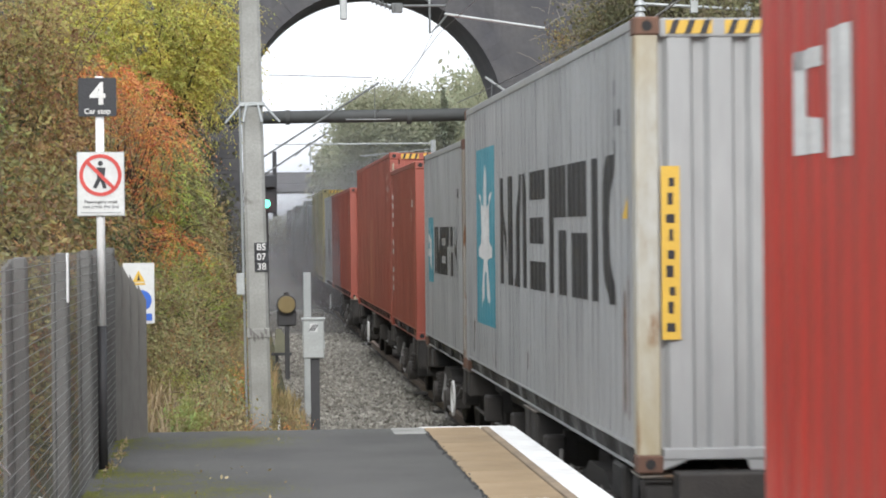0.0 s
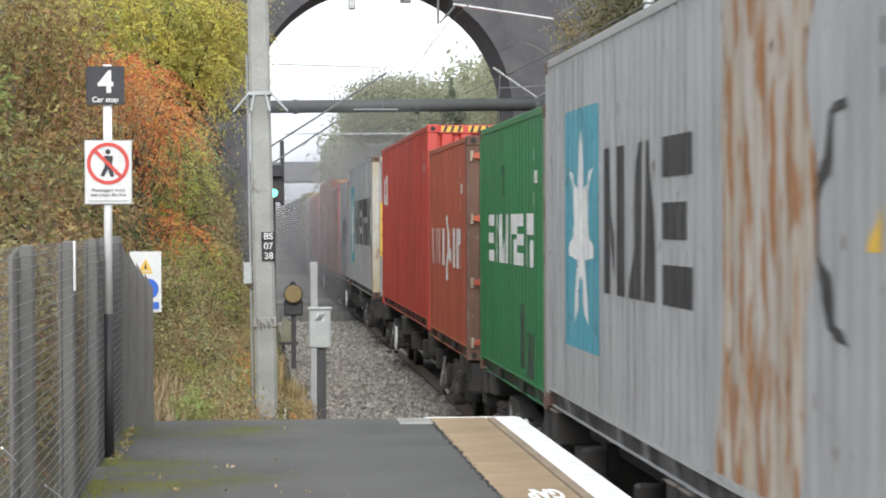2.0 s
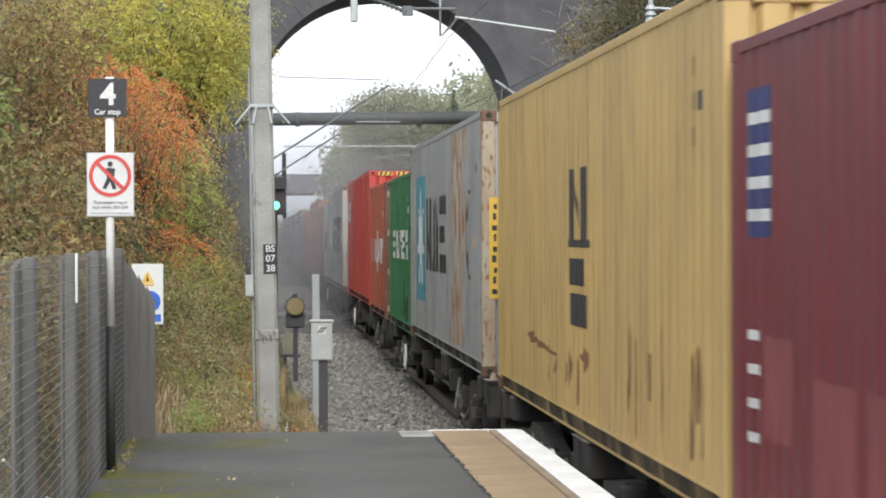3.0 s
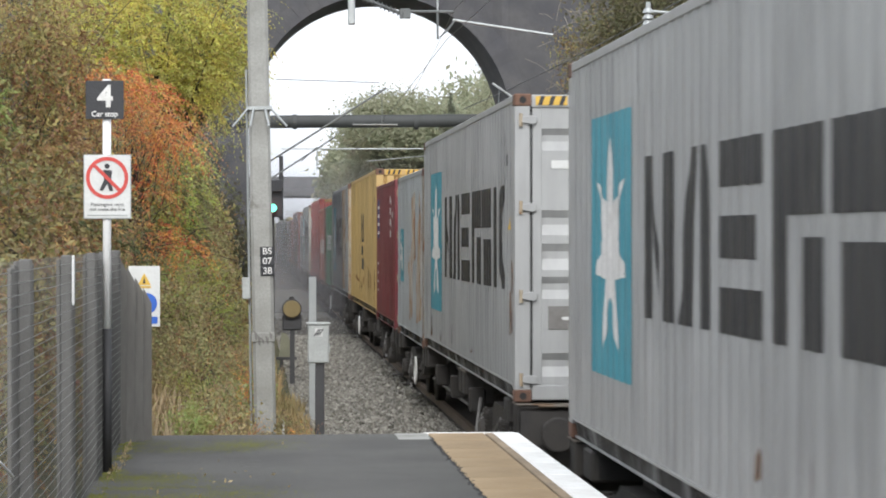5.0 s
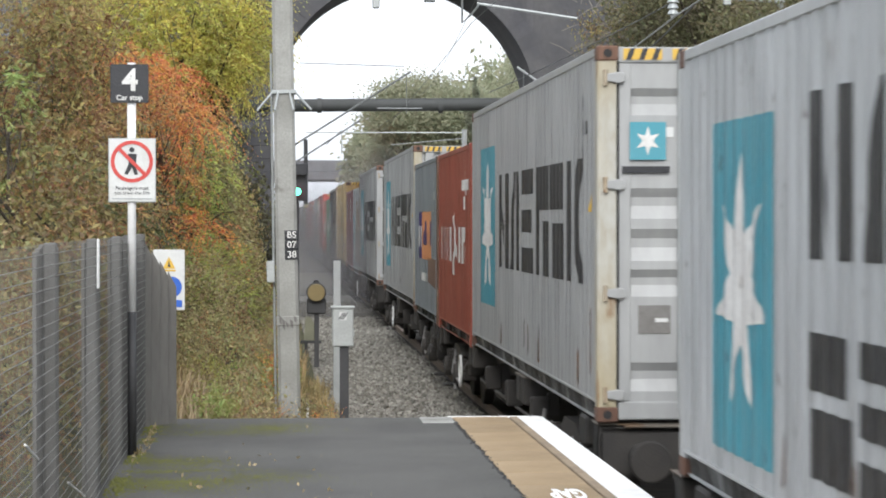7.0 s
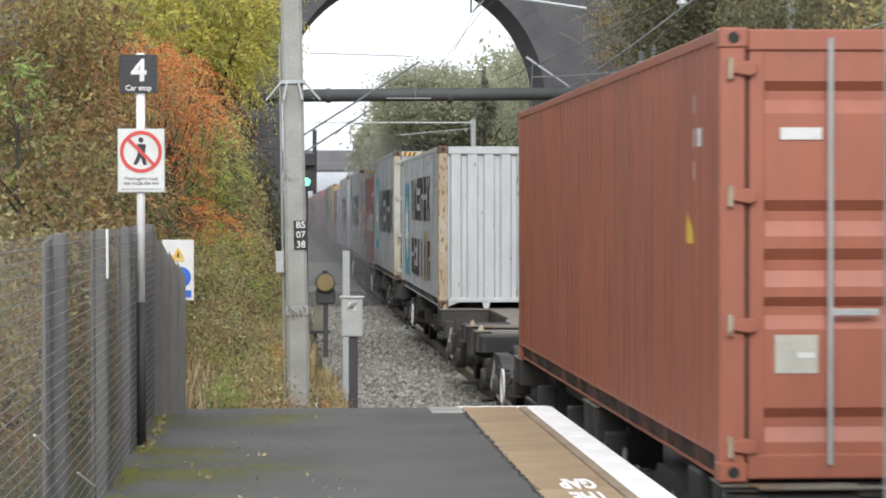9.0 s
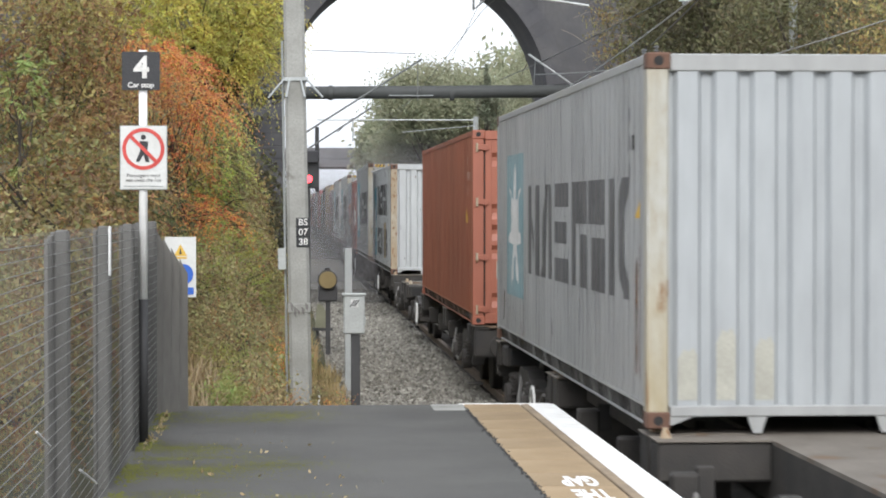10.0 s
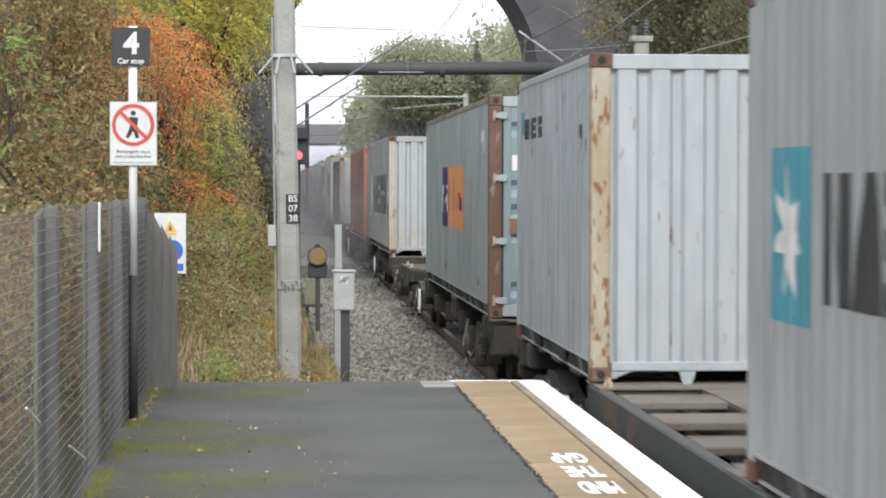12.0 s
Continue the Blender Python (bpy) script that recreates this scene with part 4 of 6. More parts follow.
def spray_mesh(name, blobs, mat, size, seed, length=0.45, droop=0.7, rise=0.0, per=18):
    """blobs: (centre, radii, count). Leaves set in pairs along twigs that reach outwards and bend down; rise turns the twigs upwards."""
    rng = np.random.default_rng(seed)
    at, axis = [], []
    for c, r, n in blobs:
        k = max(3, n // per)
        u = rng.normal(size=(k, 3))
        u /= np.linalg.norm(u, axis=1)[:, None]
        at.append(np.array(c) + u * rng.random((k, 1)) ** 0.5 * np.array(r))
        d = u * np.array([1, 1, 0.35]) + rng.normal(size=(k, 3)) * 0.45
        d[:, 2] += rise
        axis.append(d / np.linalg.norm(d, axis=1)[:, None])
    at, axis = np.concatenate(at), np.concatenate(axis)
    k = len(at)
    side = np.cross(axis, np.array([0, 0, 1.0])) + 1e-6
    side /= np.linalg.norm(side, axis=1)[:, None]
    reach = length * (0.5 + rng.random((k, 1)))
    verts = []
    for i in range(per):
        f = (i + 1) / per
        p = at + axis * reach * f
        p[:, 2] -= droop * reach[:, 0] * f * f
        along = axis.copy()
        along[:, 2] -= 2 * droop * f
        d = along * 0.55 + side * (0.75 if i % 2 else -0.75) + rng.normal(size=(k, 3)) * 0.28
        d[:, 2] -= 0.25 * droop
        d /= np.linalg.norm(d, axis=1)[:, None]
        w = np.cross(d, rng.normal(size=(k, 3)) * 0.6 + np.array([0, 0, 1.0]))
        w /= np.linalg.norm(w, axis=1)[:, None] + 1e-9
        s = size * (0.65 + 0.7 * rng.random((k, 1))) * (1.15 - 0.5 * f)
        fold = np.cross(d, w) * s * 0.14
        verts.append(np.stack([p, p + d * s - w * s * 0.34 + fold, p + d * s * 2, p + d * s + w * s * 0.34 + fold], axis=1))
    verts = np.concatenate(verts).reshape(-1, 3)
    q = np.arange(len(verts)).reshape(-1, 4)
    me = bpy.data.meshes.new(name)
    me.from_pydata(verts.tolist(), [], np.concatenate([q[:, [0, 1, 2]], q[:, [0, 2, 3]]]).tolist())
    me.materials.append(mat)
    return me


def tree(name, label, foot, blobs, mat, size, seed, trunk=0.09, category="tree", more=(), twigs=0, crown=None, bark=None):
    """more: further leaf clusters (blobs, material, leaf size, twig length, droop, rise) of other colours."""
    t = thing(name, label, category)
    rng = random.Random(seed)
    bm = bmesh.new()
    foot = Vector((*foot, bank_height(*foot) - 0.1))
    mid = sum((Vector(b[0]) for b in blobs), Vector()) / len(blobs)
    top = Vector((mid.x, mid.y, mid.z))
    fork = foot.lerp(top, 0.45) + Vector((rng.uniform(-0.1, 0.1), rng.uniform(-0.1, 0.1), 0))
    tube(bm, foot, fork, trunk, trunk * 0.75, 9)
    tube(bm, fork, top, trunk * 0.75, trunk * 0.3, 8)
    part("trunk", bm, BARK, t)
    bm = bmesh.new()
    for c, r, _ in blobs:
        for k in range(7):
            e = Vector(c) + Vector([rng.uniform(-0.8, 0.8) * a for a in r])
            m = fork.lerp(e, 0.5) + Vector((rng.uniform(-0.15, 0.15), rng.uniform(-0.15, 0.15), rng.uniform(0, 0.2)))
            tube(bm, fork.lerp(top, rng.random()), m, trunk * 0.3, trunk * 0.2, 5)
            tube(bm, m, e, trunk * 0.2, trunk * 0.06, 5)
    part("branch_frame", bm, BARK, t)
    if crown:
        tagged(part("crown", spray_mesh("crown", blobs, mat, size, seed, *crown), mat, t), kind="stuff")
    else:
        tagged(part("crown", leaf_mesh("crown", blobs, mat, size, seed), mat, t), kind="stuff")
    for i, (bl, mt, sz, *shape) in enumerate(more):
        tagged(part("foliage", spray_mesh("foliage", bl, mt, sz, seed * 7 + i, *shape), mt, t), kind="stuff")
    if twigs:
        bm = bmesh.new()
        for c, r, _ in blobs:
            for k in range(twigs):
                a = Vector(c) + Vector([rng.uniform(-0.9, 0.9) * v for v in r])
                d = Vector((rng.uniform(-1, 1), rng.uniform(-0.5, 0.2), rng.uniform(-0.2, 0.9))).normalized() * rng.uniform(0.3, 0.8)
                path_tube(bm, [a, a + d * 0.5 + Vector((0, 0, 0.05)), a + d], 0.00016 * c[1], 4)
        tagged(part("twiggy_growth", bm, bark or BARK, t), kind="stuff")
    return t


def grass(name, label, area, count, height, seed, mat):
    """Blades on the bank: area is x0, x1, y0, y1."""
    rng = np.random.default_rng(seed)
    verts, faces = [], []
    x0, x1, y0, y1 = area
    for i in range(count):
        x, y = x0 + (x1 - x0) * rng.random(), y0 + (y1 - y0) * rng.random()
        if noise.noise((x * 1.3, y * 0.8, seed)) < -0.25:
            continue
        z = bank_height(x, y) - 0.02
        h = height * (0.4 + 0.9 * rng.random()) * (1 + 0.5 * noise.noise((x * 0.9, y * 0.6, 2.0)))
        a = rng.random() * 6.283
        w, lean = 0.007 + 0.006 * rng.random(), h * (0.15 + 0.5 * rng.random())
        dx, dy = math.cos(a), math.sin(a)
        k = len(verts)
        verts += [(x - dy * w, y + dx * w, z), (x + dy * w, y - dx * w, z), (x + dx * lean * 0.35 + dy * w * 0.7, y + dy * lean * 0.35 - dx * w * 0.7, z + h * 0.6),
                  (x + dx * lean * 0.35 - dy * w * 0.7, y + dy * lean * 0.35 + dx * w * 0.7, z + h * 0.6), (x + dx * lean, y + dy * lean, z + h)]
        faces += [(k, k + 1, k + 2, k + 3), (k + 3, k + 2, k + 4)]
    me = bpy.data.meshes.new(name)
    me.from_pydata(verts, [], faces)
    me.materials.append(mat)
    tagged(new(name, me), label, "grass", kind="stuff")


def build_planting():
    grass("bank_grass", "rough yellowing autumn grass on the bank", (-3.2, 0.8, 20.6, 40.0), 26000, 0.22, 1, GRASS)
    grass("bank_grass", "tall withered tan grass stems by the platform end", (-1.0, 0.75, 20.8, 26.5), 2200, 0.36, 5, DRY_GRASS)
    grass("bank_grass", "rough yellowing autumn grass on the far bank", (-3.5, 0.5, 40.0, 68.0), 14000, 0.35, 2, GRASS)
    grass("bank_grass", "withered tan grass across the line", (8.2, 10.5, 24.0, 62.0), 16000, 0.20, 7, GRASS)
    big = [((-2.6, 29, 3.6), (1.0, 1.5, 1.4), 10000), ((-3.2, 30, 2.2), (1.2, 1.5, 1.2), 8000), ((-2.1, 28, 2.0), (0.8, 1.2, 1.0), 5000)]
    tree("brown_shrub", "tall shrub with olive and brown autumn leaves", (-2.6, 29), big, LEAF_OLIVE, 0.030, 11, 0.05, twigs=16, more=[
        ([((-2.5, 28.6, 3.2), (1.0, 1.2, 1.3), 5200), ((-2.1, 28, 2.2), (0.8, 1.0, 0.9), 3000)], LEAF_BROWN, 0.034, 0.35, 0.9),
        ([((-2.7, 28.8, 2.6), (0.9, 1.2, 1.5), 5200), ((-1.9, 28, 1.7), (0.7, 1.0, 0.7), 3200)], LEAF_DEEP, 0.032, 0.35, 0.5)])
    tree("brown_shrub", "low shrub with olive and brown leaves behind the fence", (-2.2, 24), [((-2.1, 24, 1.5), (0.8, 2.0, 0.9), 3600), ((-1.7, 27, 1.3), (0.6, 1.5, 0.9), 3000), ((-1.75, 21, 0.7), (0.6, 3.0, 0.9), 4000)], LEAF_OLIVE, 0.034, 12, twigs=10, more=[
        ([((-2.0, 24, 1.5), (0.8, 2.0, 0.8), 3000), ((-1.7, 21, 0.8), (0.5, 2.6, 0.8), 2400)], LEAF_BROWN, 0.030, 0.3, 0.8),
        ([((-1.9, 24.5, 1.3), (0.8, 2.0, 0.9), 3200)], LEAF_DEEP, 0.032, 0.3, 0.5)])
    tree("brown_shrub", "low bramble with mixed leaves behind the mesh fence", (-1.9, 13), [((-1.9, 11, 0.55), (0.55, 3.4, 0.85), 8000), ((-1.8, 16, 0.6), (0.5, 3.4, 0.9), 8000)], LEAF_SCRUB, 0.02, 22, more=[
        ([((-1.75, 11, 0.6), (0.5, 3.2, 0.75), 4600), ((-1.7, 16, 0.6), (0.4, 3.2, 0.8), 3600)], LEAF_BROWN, 0.020, 0.22, 0.7)])
    red = [((-1.85, 31.2, 3.55), (0.60, 0.6, 0.24), 3600), ((-1.30, 32, 3.28), (0.34, 0.6, 0.30), 2600), ((-1.05, 32, 2.92), (0.30, 0.5, 0.24), 2000), ((-1.45, 32, 2.65), (0.34, 0.6, 0.40), 1000), ((-1.22, 32, 2.25), (0.20, 0.5, 0.26), 700),
           ((-2.35, 32, 3.15), (0.45, 0.6, 0.40), 1500), ((-1.35, 32.5, 1.62), (0.50, 0.6, 0.22), 1200), ((-0.86, 32.3, 1.50), (0.26, 0.5, 0.18), 600)]
    tree("red_shrub", "shrub with drooping sprays of orange-red autumn leaves", (-1.7, 33), red, LEAF_RED, 0.027, 13, 0.03, crown=(0.42, 0.75), twigs=3, more=[
        ([((-2.2, 31.8, 3.0), (0.6, 0.6, 0.6), 1500), ((-1.6, 31.8, 2.2), (0.5, 0.5, 0.5), 1000)], LEAF_BROWN, 0.028, 0.35, 0.8)])
    tree("olive_shrub", "olive-leaved shrub among the red leaves", (-1.4, 36), [((-1.4, 35.5, 2.4), (0.85, 1.2, 0.9), 7000), ((-0.95, 37, 1.7), (0.55, 1.2, 0.8), 5000), ((-1.9, 35, 3.1), (0.8, 1.2, 0.5), 3000)], LEAF_SCRUB, 0.029, 26, 0.04, more=[
        ([((-1.15, 36.5, 2.3), (0.45, 1.0, 0.75), 3600), ((-0.85, 38, 1.4), (0.45, 1.0, 0.6), 2600)], LEAF_SCRUB, 0.030, 0.35, 0.8),
        ([((-0.95, 34.8, 2.35), (0.45, 0.6, 0.75), 2600), ((-1.3, 34.6, 1.8), (0.5, 0.6, 0.4), 900)], LEAF_FRESH, 0.028, 0.35, 0.7),
        ([((-1.3, 35.2, 2.2), (0.8, 0.8, 0.9), 3000)], LEAF_DEEP, 0.03, 0.3, 0.5)])
    tree("yellow_tree", "tree with drooping sprays of yellow-green autumn leaves", (-2.0, 43), [((-1.6, 40, 5.2), (1.6, 1.6, 1.2), 19000), ((-0.62, 41, 4.55), (0.55, 1.0, 0.70), 7200), ((-2.6, 39, 4.6), (1.0, 1.4, 1.1), 9000), ((-1.3, 40, 4.0), (0.8, 1.2, 0.5), 5600), ((-0.42, 41, 4.05), (0.24, 0.7, 0.28), 1400), ((-0.50, 41, 5.0), (0.30, 0.7, 0.6), 2200)],
         LEAF_YELLOW, 0.041, 14, 0.12, crown=(0.6, 0.55), twigs=4, more=[([((-1.7, 41.2, 4.9), (1.5, 1.0, 1.2), 6000)], LEAF_FRESH, 0.034, 0.5, 0.5)])
    tree("green_bush", "bush with fresh green leaves", (-3.0, 27), [((-2.85, 27, 2.95), (0.22, 0.4, 0.34), 420), ((-2.8, 27, 2.2), (0.2, 0.4, 0.3), 220)], LEAF_GREEN, 0.05, 15, 0.03, crown=(0.25, 0.5))
    tree("bank_bush", "olive bush on the bank below the trees", (-0.9, 36), [((-0.85, 36, 1.1), (0.55, 1.5, 0.75), 4200), ((-0.55, 38, 0.4), (0.5, 1.5, 0.6), 2200), ((-1.2, 34, 0.7), (0.6, 1.5, 0.8), 3000)], LEAF_SCRUB, 0.030, 16, 0.05, more=[
        ([((-0.8, 32, 0.85), (0.5, 1.5, 0.6), 2600), ((-0.7, 34, 0.75), (0.45, 1.5, 0.55), 2600), ((-0.4, 38, 0.3), (0.4, 1.5, 0.5), 1500)], LEAF_FRESH, 0.024, 0.25, 0.3, 0.6),
        ([((-0.95, 33, 0.9), (0.5, 1.2, 0.6), 700)], LEAF_BROWN, 0.026, 0.3, 0.6)])
    tree("bank_bush", "dull green bush on the bank", (-0.7, 48), [((-0.8, 48, 1.4), (0.6, 2.0, 1.0), 3600), ((-0.4, 52, 0.2), (0.5, 2.0, 0.7), 2200), ((-1.6, 46, 2.6), (0.9, 2, 1.0), 3600)], LEAF_OLIVE, 0.05, 17, 0.05, more=[
        ([((-0.8, 46, 1.2), (0.4, 1.5, 0.9), 2200)], LEAF_SCRUB, 0.034, 0.4, 0.6)])
    tree("ivy_growth", "dark ivy over the foot of the bridge", (-0.7, 66), [((-0.9, 67, 1.6), (0.8, 2.0, 1.8), 4200), ((-2.2, 68, 4.0), (1.6, 1.6, 3.0), 5200), ((-0.5, 69.5, 0.5), (0.7, 1.2, 1.5), 2600)], LEAF_DARK, 0.075, 18, 0.06)
    tree("bank_bush", "rusty yellow growth at the foot of the mast", (0.55, 25), [((0.55, 25.3, -0.70), (0.24, 1.2, 0.36), 1500), ((0.36, 26, -0.50), (0.16, 0.9, 0.30), 700)], LEAF_SCRUB, 0.018, 19, 0.02, more=[
        ([((0.52, 25.3, -0.62), (0.18, 0.9, 0.26), 1000), ((-0.08, 27.4, -0.12), (0.14, 0.5, 0.30), 700)], LEAF_RED, 0.016, 0.2, 0.2, 0.8)])
    tree("bank_scrub", "low olive and brown scrub on the bank by the platform", (-0.6, 25), [((-0.55, 24.5, -0.35), (0.5, 2.2, 0.30), 3200), ((-0.1, 27, -0.65), (0.35, 2.0, 0.3), 1800), ((-0.75, 29, 0.15), (0.6, 2.5, 0.45), 3800), ((-0.2, 33, -0.4), (0.4, 3.0, 0.4), 2400)], LEAF_SCRUB, 0.022, 24, 0.02, more=[
        ([((-0.5, 24, -0.35), (0.5, 2.0, 0.25), 1500), ((-0.6, 28.5, 0.1), (0.55, 1.8, 0.4), 1100)], LEAF_BROWN, 0.018, 0.28, 0.1, 1.2),
        ([((-0.35, 23.5, -0.45), (0.6, 1.6, 0.2), 1500), ((0.0, 26, -0.7), (0.4, 1.5, 0.2), 900)], LEAF_TAN, 0.016, 0.34, 0.1, 1.6)])
    tree("bank_scrub", "yellowing low scrub on the bank by the platform", (-0.5, 27), [((-0.4, 26, -0.2), (0.5, 3.2, 0.3), 2400), ((-0.9, 31, 0.6), (0.6, 3.0, 0.6), 3200), ((0.0, 40, -0.6), (0.4, 4.0, 0.4), 2000)], LEAF_SCRUB, 0.024, 25, 0.02, more=[
        ([((-0.8, 30, 0.7), (0.5, 2.0, 0.5), 2200), ((-0.3, 31, 0.0), (0.4, 2.0, 0.4), 1500)], LEAF_TAN, 0.02, 0.3, 0.2, 1.0),
        ([((-0.9, 31, 0.5), (0.6, 2.0, 0.6), 1800)], LEAF_DEEP, 0.024, 0.3, 0.2, 0.6)])
    tree("bank_scrub", "patch of dull green scrub on the bank", (-0.3, 30), [((-0.3, 30, -0.25), (0.35, 1.5, 0.3), 1700), ((-0.6, 23, -0.15), (0.25, 0.8, 0.25), 1000), ((-1.1, 33, 1.0), (0.5, 1.5, 0.5), 2000), ((0.1, 36, -0.6), (0.3, 2, 0.3), 1500)], LEAF_GREEN, 0.022, 27, 0.02, more=[
        ([((-0.62, 26, -0.05), (0.28, 0.9, 0.25), 800), ((-0.1, 30, -0.3), (0.3, 1.2, 0.3), 1000)], LEAF_FRESH, 0.018, 0.25, 0.2, 0.9)])
    # the wooded bank across the line
    tree("dark_tree", "dark ivy-hung tree on the cutting bank", (11, 58), [((9.9, 58, 6.0), (2.0, 3.0, 2.6), 17000), ((12.4, 57, 6.4), (2.6, 3.0, 3.0), 17000), ((10.3, 64, 5.4), (1.3, 2.5, 3.0), 9000)], LEAF_DARK, 0.06, 31, 0.2)
    tree("dark_tree", "dark brownish tree on the cutting bank", (10, 44), [((10.4, 45, 4.6), (2.0, 3.0, 2.3), 14000), ((9.2, 48, 4.6), (1.0, 2.5, 1.7), 7000)], LEAF_DARK, 0.05, 32, 0.2)
    tree("brown_tree", "olive-brown tree on the cutting bank", (9.4, 36), [((9.4, 37, 3.9), (1.4, 3.0, 1.5), 8000)], LEAF_OLIVE, 0.04, 33, 0.1)
    tree("dark_tree", "bare-twigged shrub in front of the dark bridge face", (9.6, 68), [((9.3, 68, 6.6), (1.3, 0.8, 1.3), 2600), ((11.0, 67, 6.8), (1.4, 0.8, 1.6), 3600)], LEAF_OLIVE, 0.045, 34, 0.06, twigs=110, bark=TWIG_PALE)
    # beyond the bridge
    tree("far_tree", "rounded tree in haze-paled colour beyond the bridge", (7.5, 132), [((7.8, 132, 7.2), (2.9, 3.5, 1.9), 42000), ((8.0, 133, 6.8), (2.3, 2.5, 1.5), 24000), ((10.5, 134, 6.4), (3.2, 3.5, 2.2), 36000), ((7.3, 138, 5.0), (2.2, 3.0, 2.0), 24000)], LEAF_FAR, 0.085, 41, 0.25, more=[([((7.8, 132.5, 7.0), (2.2, 2.5, 1.3), 7000), ((10.5, 134.5, 6.2), (2.6, 2.5, 1.6), 7000), ((7.3, 138, 4.8), (1.8, 2.0, 1.6), 4000)], LEAF_FAR, 0.20, 0.5, 0.3)])
    tree("far_tree", "tall thin tree in haze-paled colour beyond the bridge", (11.2, 110), [((10.9, 108, 8.4), (0.9, 2.0, 2.8), 11000), ((10.2, 106, 6.3), (1.0, 2.0, 1.6), 9000), ((12.8, 108, 7.6), (1.6, 2.5, 3.4), 14000)], LEAF_FAR, 0.05, 42, 0.16, twigs=12)
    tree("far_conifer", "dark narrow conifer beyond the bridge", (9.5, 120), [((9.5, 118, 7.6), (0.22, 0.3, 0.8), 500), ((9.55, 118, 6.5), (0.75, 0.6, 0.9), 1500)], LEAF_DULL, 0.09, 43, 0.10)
    tree("far_tree", "trees in haze-paled colour by the far road bridge", (5.6, 178), [((7.6, 176, 5.4), (2.6, 4, 2.8), 16000), ((11, 170, 6.2), (4, 4, 3.2), 22000), ((16, 160, 7.5), (5, 5, 4.0), 16000)], LEAF_FAR, 0.2, 44, 0.25)


build_planting()


def build_far_distance():
    """Low woods, added in place of grey haze, that close the view beyond the far bridge."""
    for i, (x, y, rx, rz) in enumerate([(-14, 260, 14, 4), (4, 300, 12, 3.2), (22, 250, 14, 6), (48, 240, 18, 8), (-42, 250, 18, 4)]):
        tree("far_woods", "low woods added in place of haze far beyond the bridges", (x, y), [((x, y, rz * 0.45), (rx, 6, rz * 0.6), 6000)], LEAF_FAR, 0.45, 60 + i, 0.3, "woods")


build_far_distance()


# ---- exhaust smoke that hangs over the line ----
def puff(s, mat, label):
    """A shallow dome of smoke of unit size, scaled to its puff."""
    bm = bmesh.new()
    rows = []
    for j in range(9):
        r = j / 8
        rows.append([bm.verts.new((r * math.cos(k * math.tau / 28), -0.3 * (1 - r * r), r * math.sin(k * math.tau / 28))) for k in range(28)] if j else [bm.verts.new((0, -0.3, 0))])
    for k in range(28):
        bm.faces.new((rows[0][0], rows[1][k], rows[1][(k + 1) % 28]))
    for j in range(1, 8):
        for k in range(28):
            bm.faces.new((rows[j][k], rows[j + 1][k], rows[j + 1][(k + 1) % 28], rows[j][(k + 1) % 28]))
    ob = tagged(part("exhaust_smoke", bm, mat, smooth=True), label, "smoke", "puffs of smoke")
    ob.scale = s
    return ob


HAZE = smoke_material("thinning_exhaust_haze", (0.29, 0.295, 0.31), 0.24)
SMOKE_AT = [(2.0, 66, 0.0, 5.5, 4, 3.4), (2.8, 88, 0.4, 7.5, 4, 4.4), (3.6, 128, 0.8, 11.0, 5, 6.0)]
PUFFS = [(puff(p[3:], SMOKE, "thin grey diesel exhaust smoke hanging over the line"), p[:3]) for p in SMOKE_AT]
# paler haze that rolls under the arch, spreads before the bridge and lifts away
DRIFTS = [(puff(size, HAZE, "pale exhaust haze drifting out from under the bridge"), rows) for size, rows in (
    ((4.6, 2, 3.8), ((0.0, (3.6, 84, 2.0)), (1.2, (2.2, 70, 2.2)), (3.2, (1.2, 62, 2.6)), (5.5, (-4.5, 59, 4.6)), (8.0, (-10, 58, 7.0)), (12.0, (-17, 57, 11.0)))),
    ((6.0, 2, 4.4), ((0.0, (4.2, 96, 2.6)), (1.2, (3.6, 82, 2.8)), (3.2, (2.6, 77.5, 3.0)), (5.5, (-4.0, 78, 3.0)), (8.0, (-12.0, 79, 4.0)), (12.0, (-22.0, 80, 6.0)))))]
build_platform_wear()


# ---- the train ----
CORR, DEEP = 0.278, 0.017


def corr_breaks(a, b, start):
    """Places of the folds of a corrugated sheet between a and b, and the depth there (0 out, 1 in)."""
    out = []
    k = math.floor((a - start) / CORR) - 1
    while start + k * CORR < b:
        for off, d in ((0.0, 0), (0.072, 0), (0.139, 1), (0.211, 1)):
            out.append((start + k * CORR + off, d))
        k += 1
    return out


def depth_at(u, start):
    f = (u - start) % CORR
    return 0 if f < 0.072 else (f - 0.072) / 0.067 if f < 0.139 else 1 if f < 0.211 else 1 - (f - 0.211) / 0.067


def corrugated(a, b, z0, z1, place):
    """A folded sheet from a to b; place(u, depth, z) gives the corner."""
    bm = bmesh.new()
    us = [a] + [u for u, _ in corr_breaks(a, b, a) if a + 1e-4 < u < b - 1e-4] + [b]
    lo = [bm.verts.new(place(u, depth_at(u + 1e-6, a), z0)) for u in us]
    hi = [bm.verts.new(place(u, depth_at(u + 1e-6, a), z1)) for u in us]
    for i in range(len(us) - 1):
        bm.faces.new((lo[i], lo[i + 1], hi[i + 1], hi[i]))
    return bm


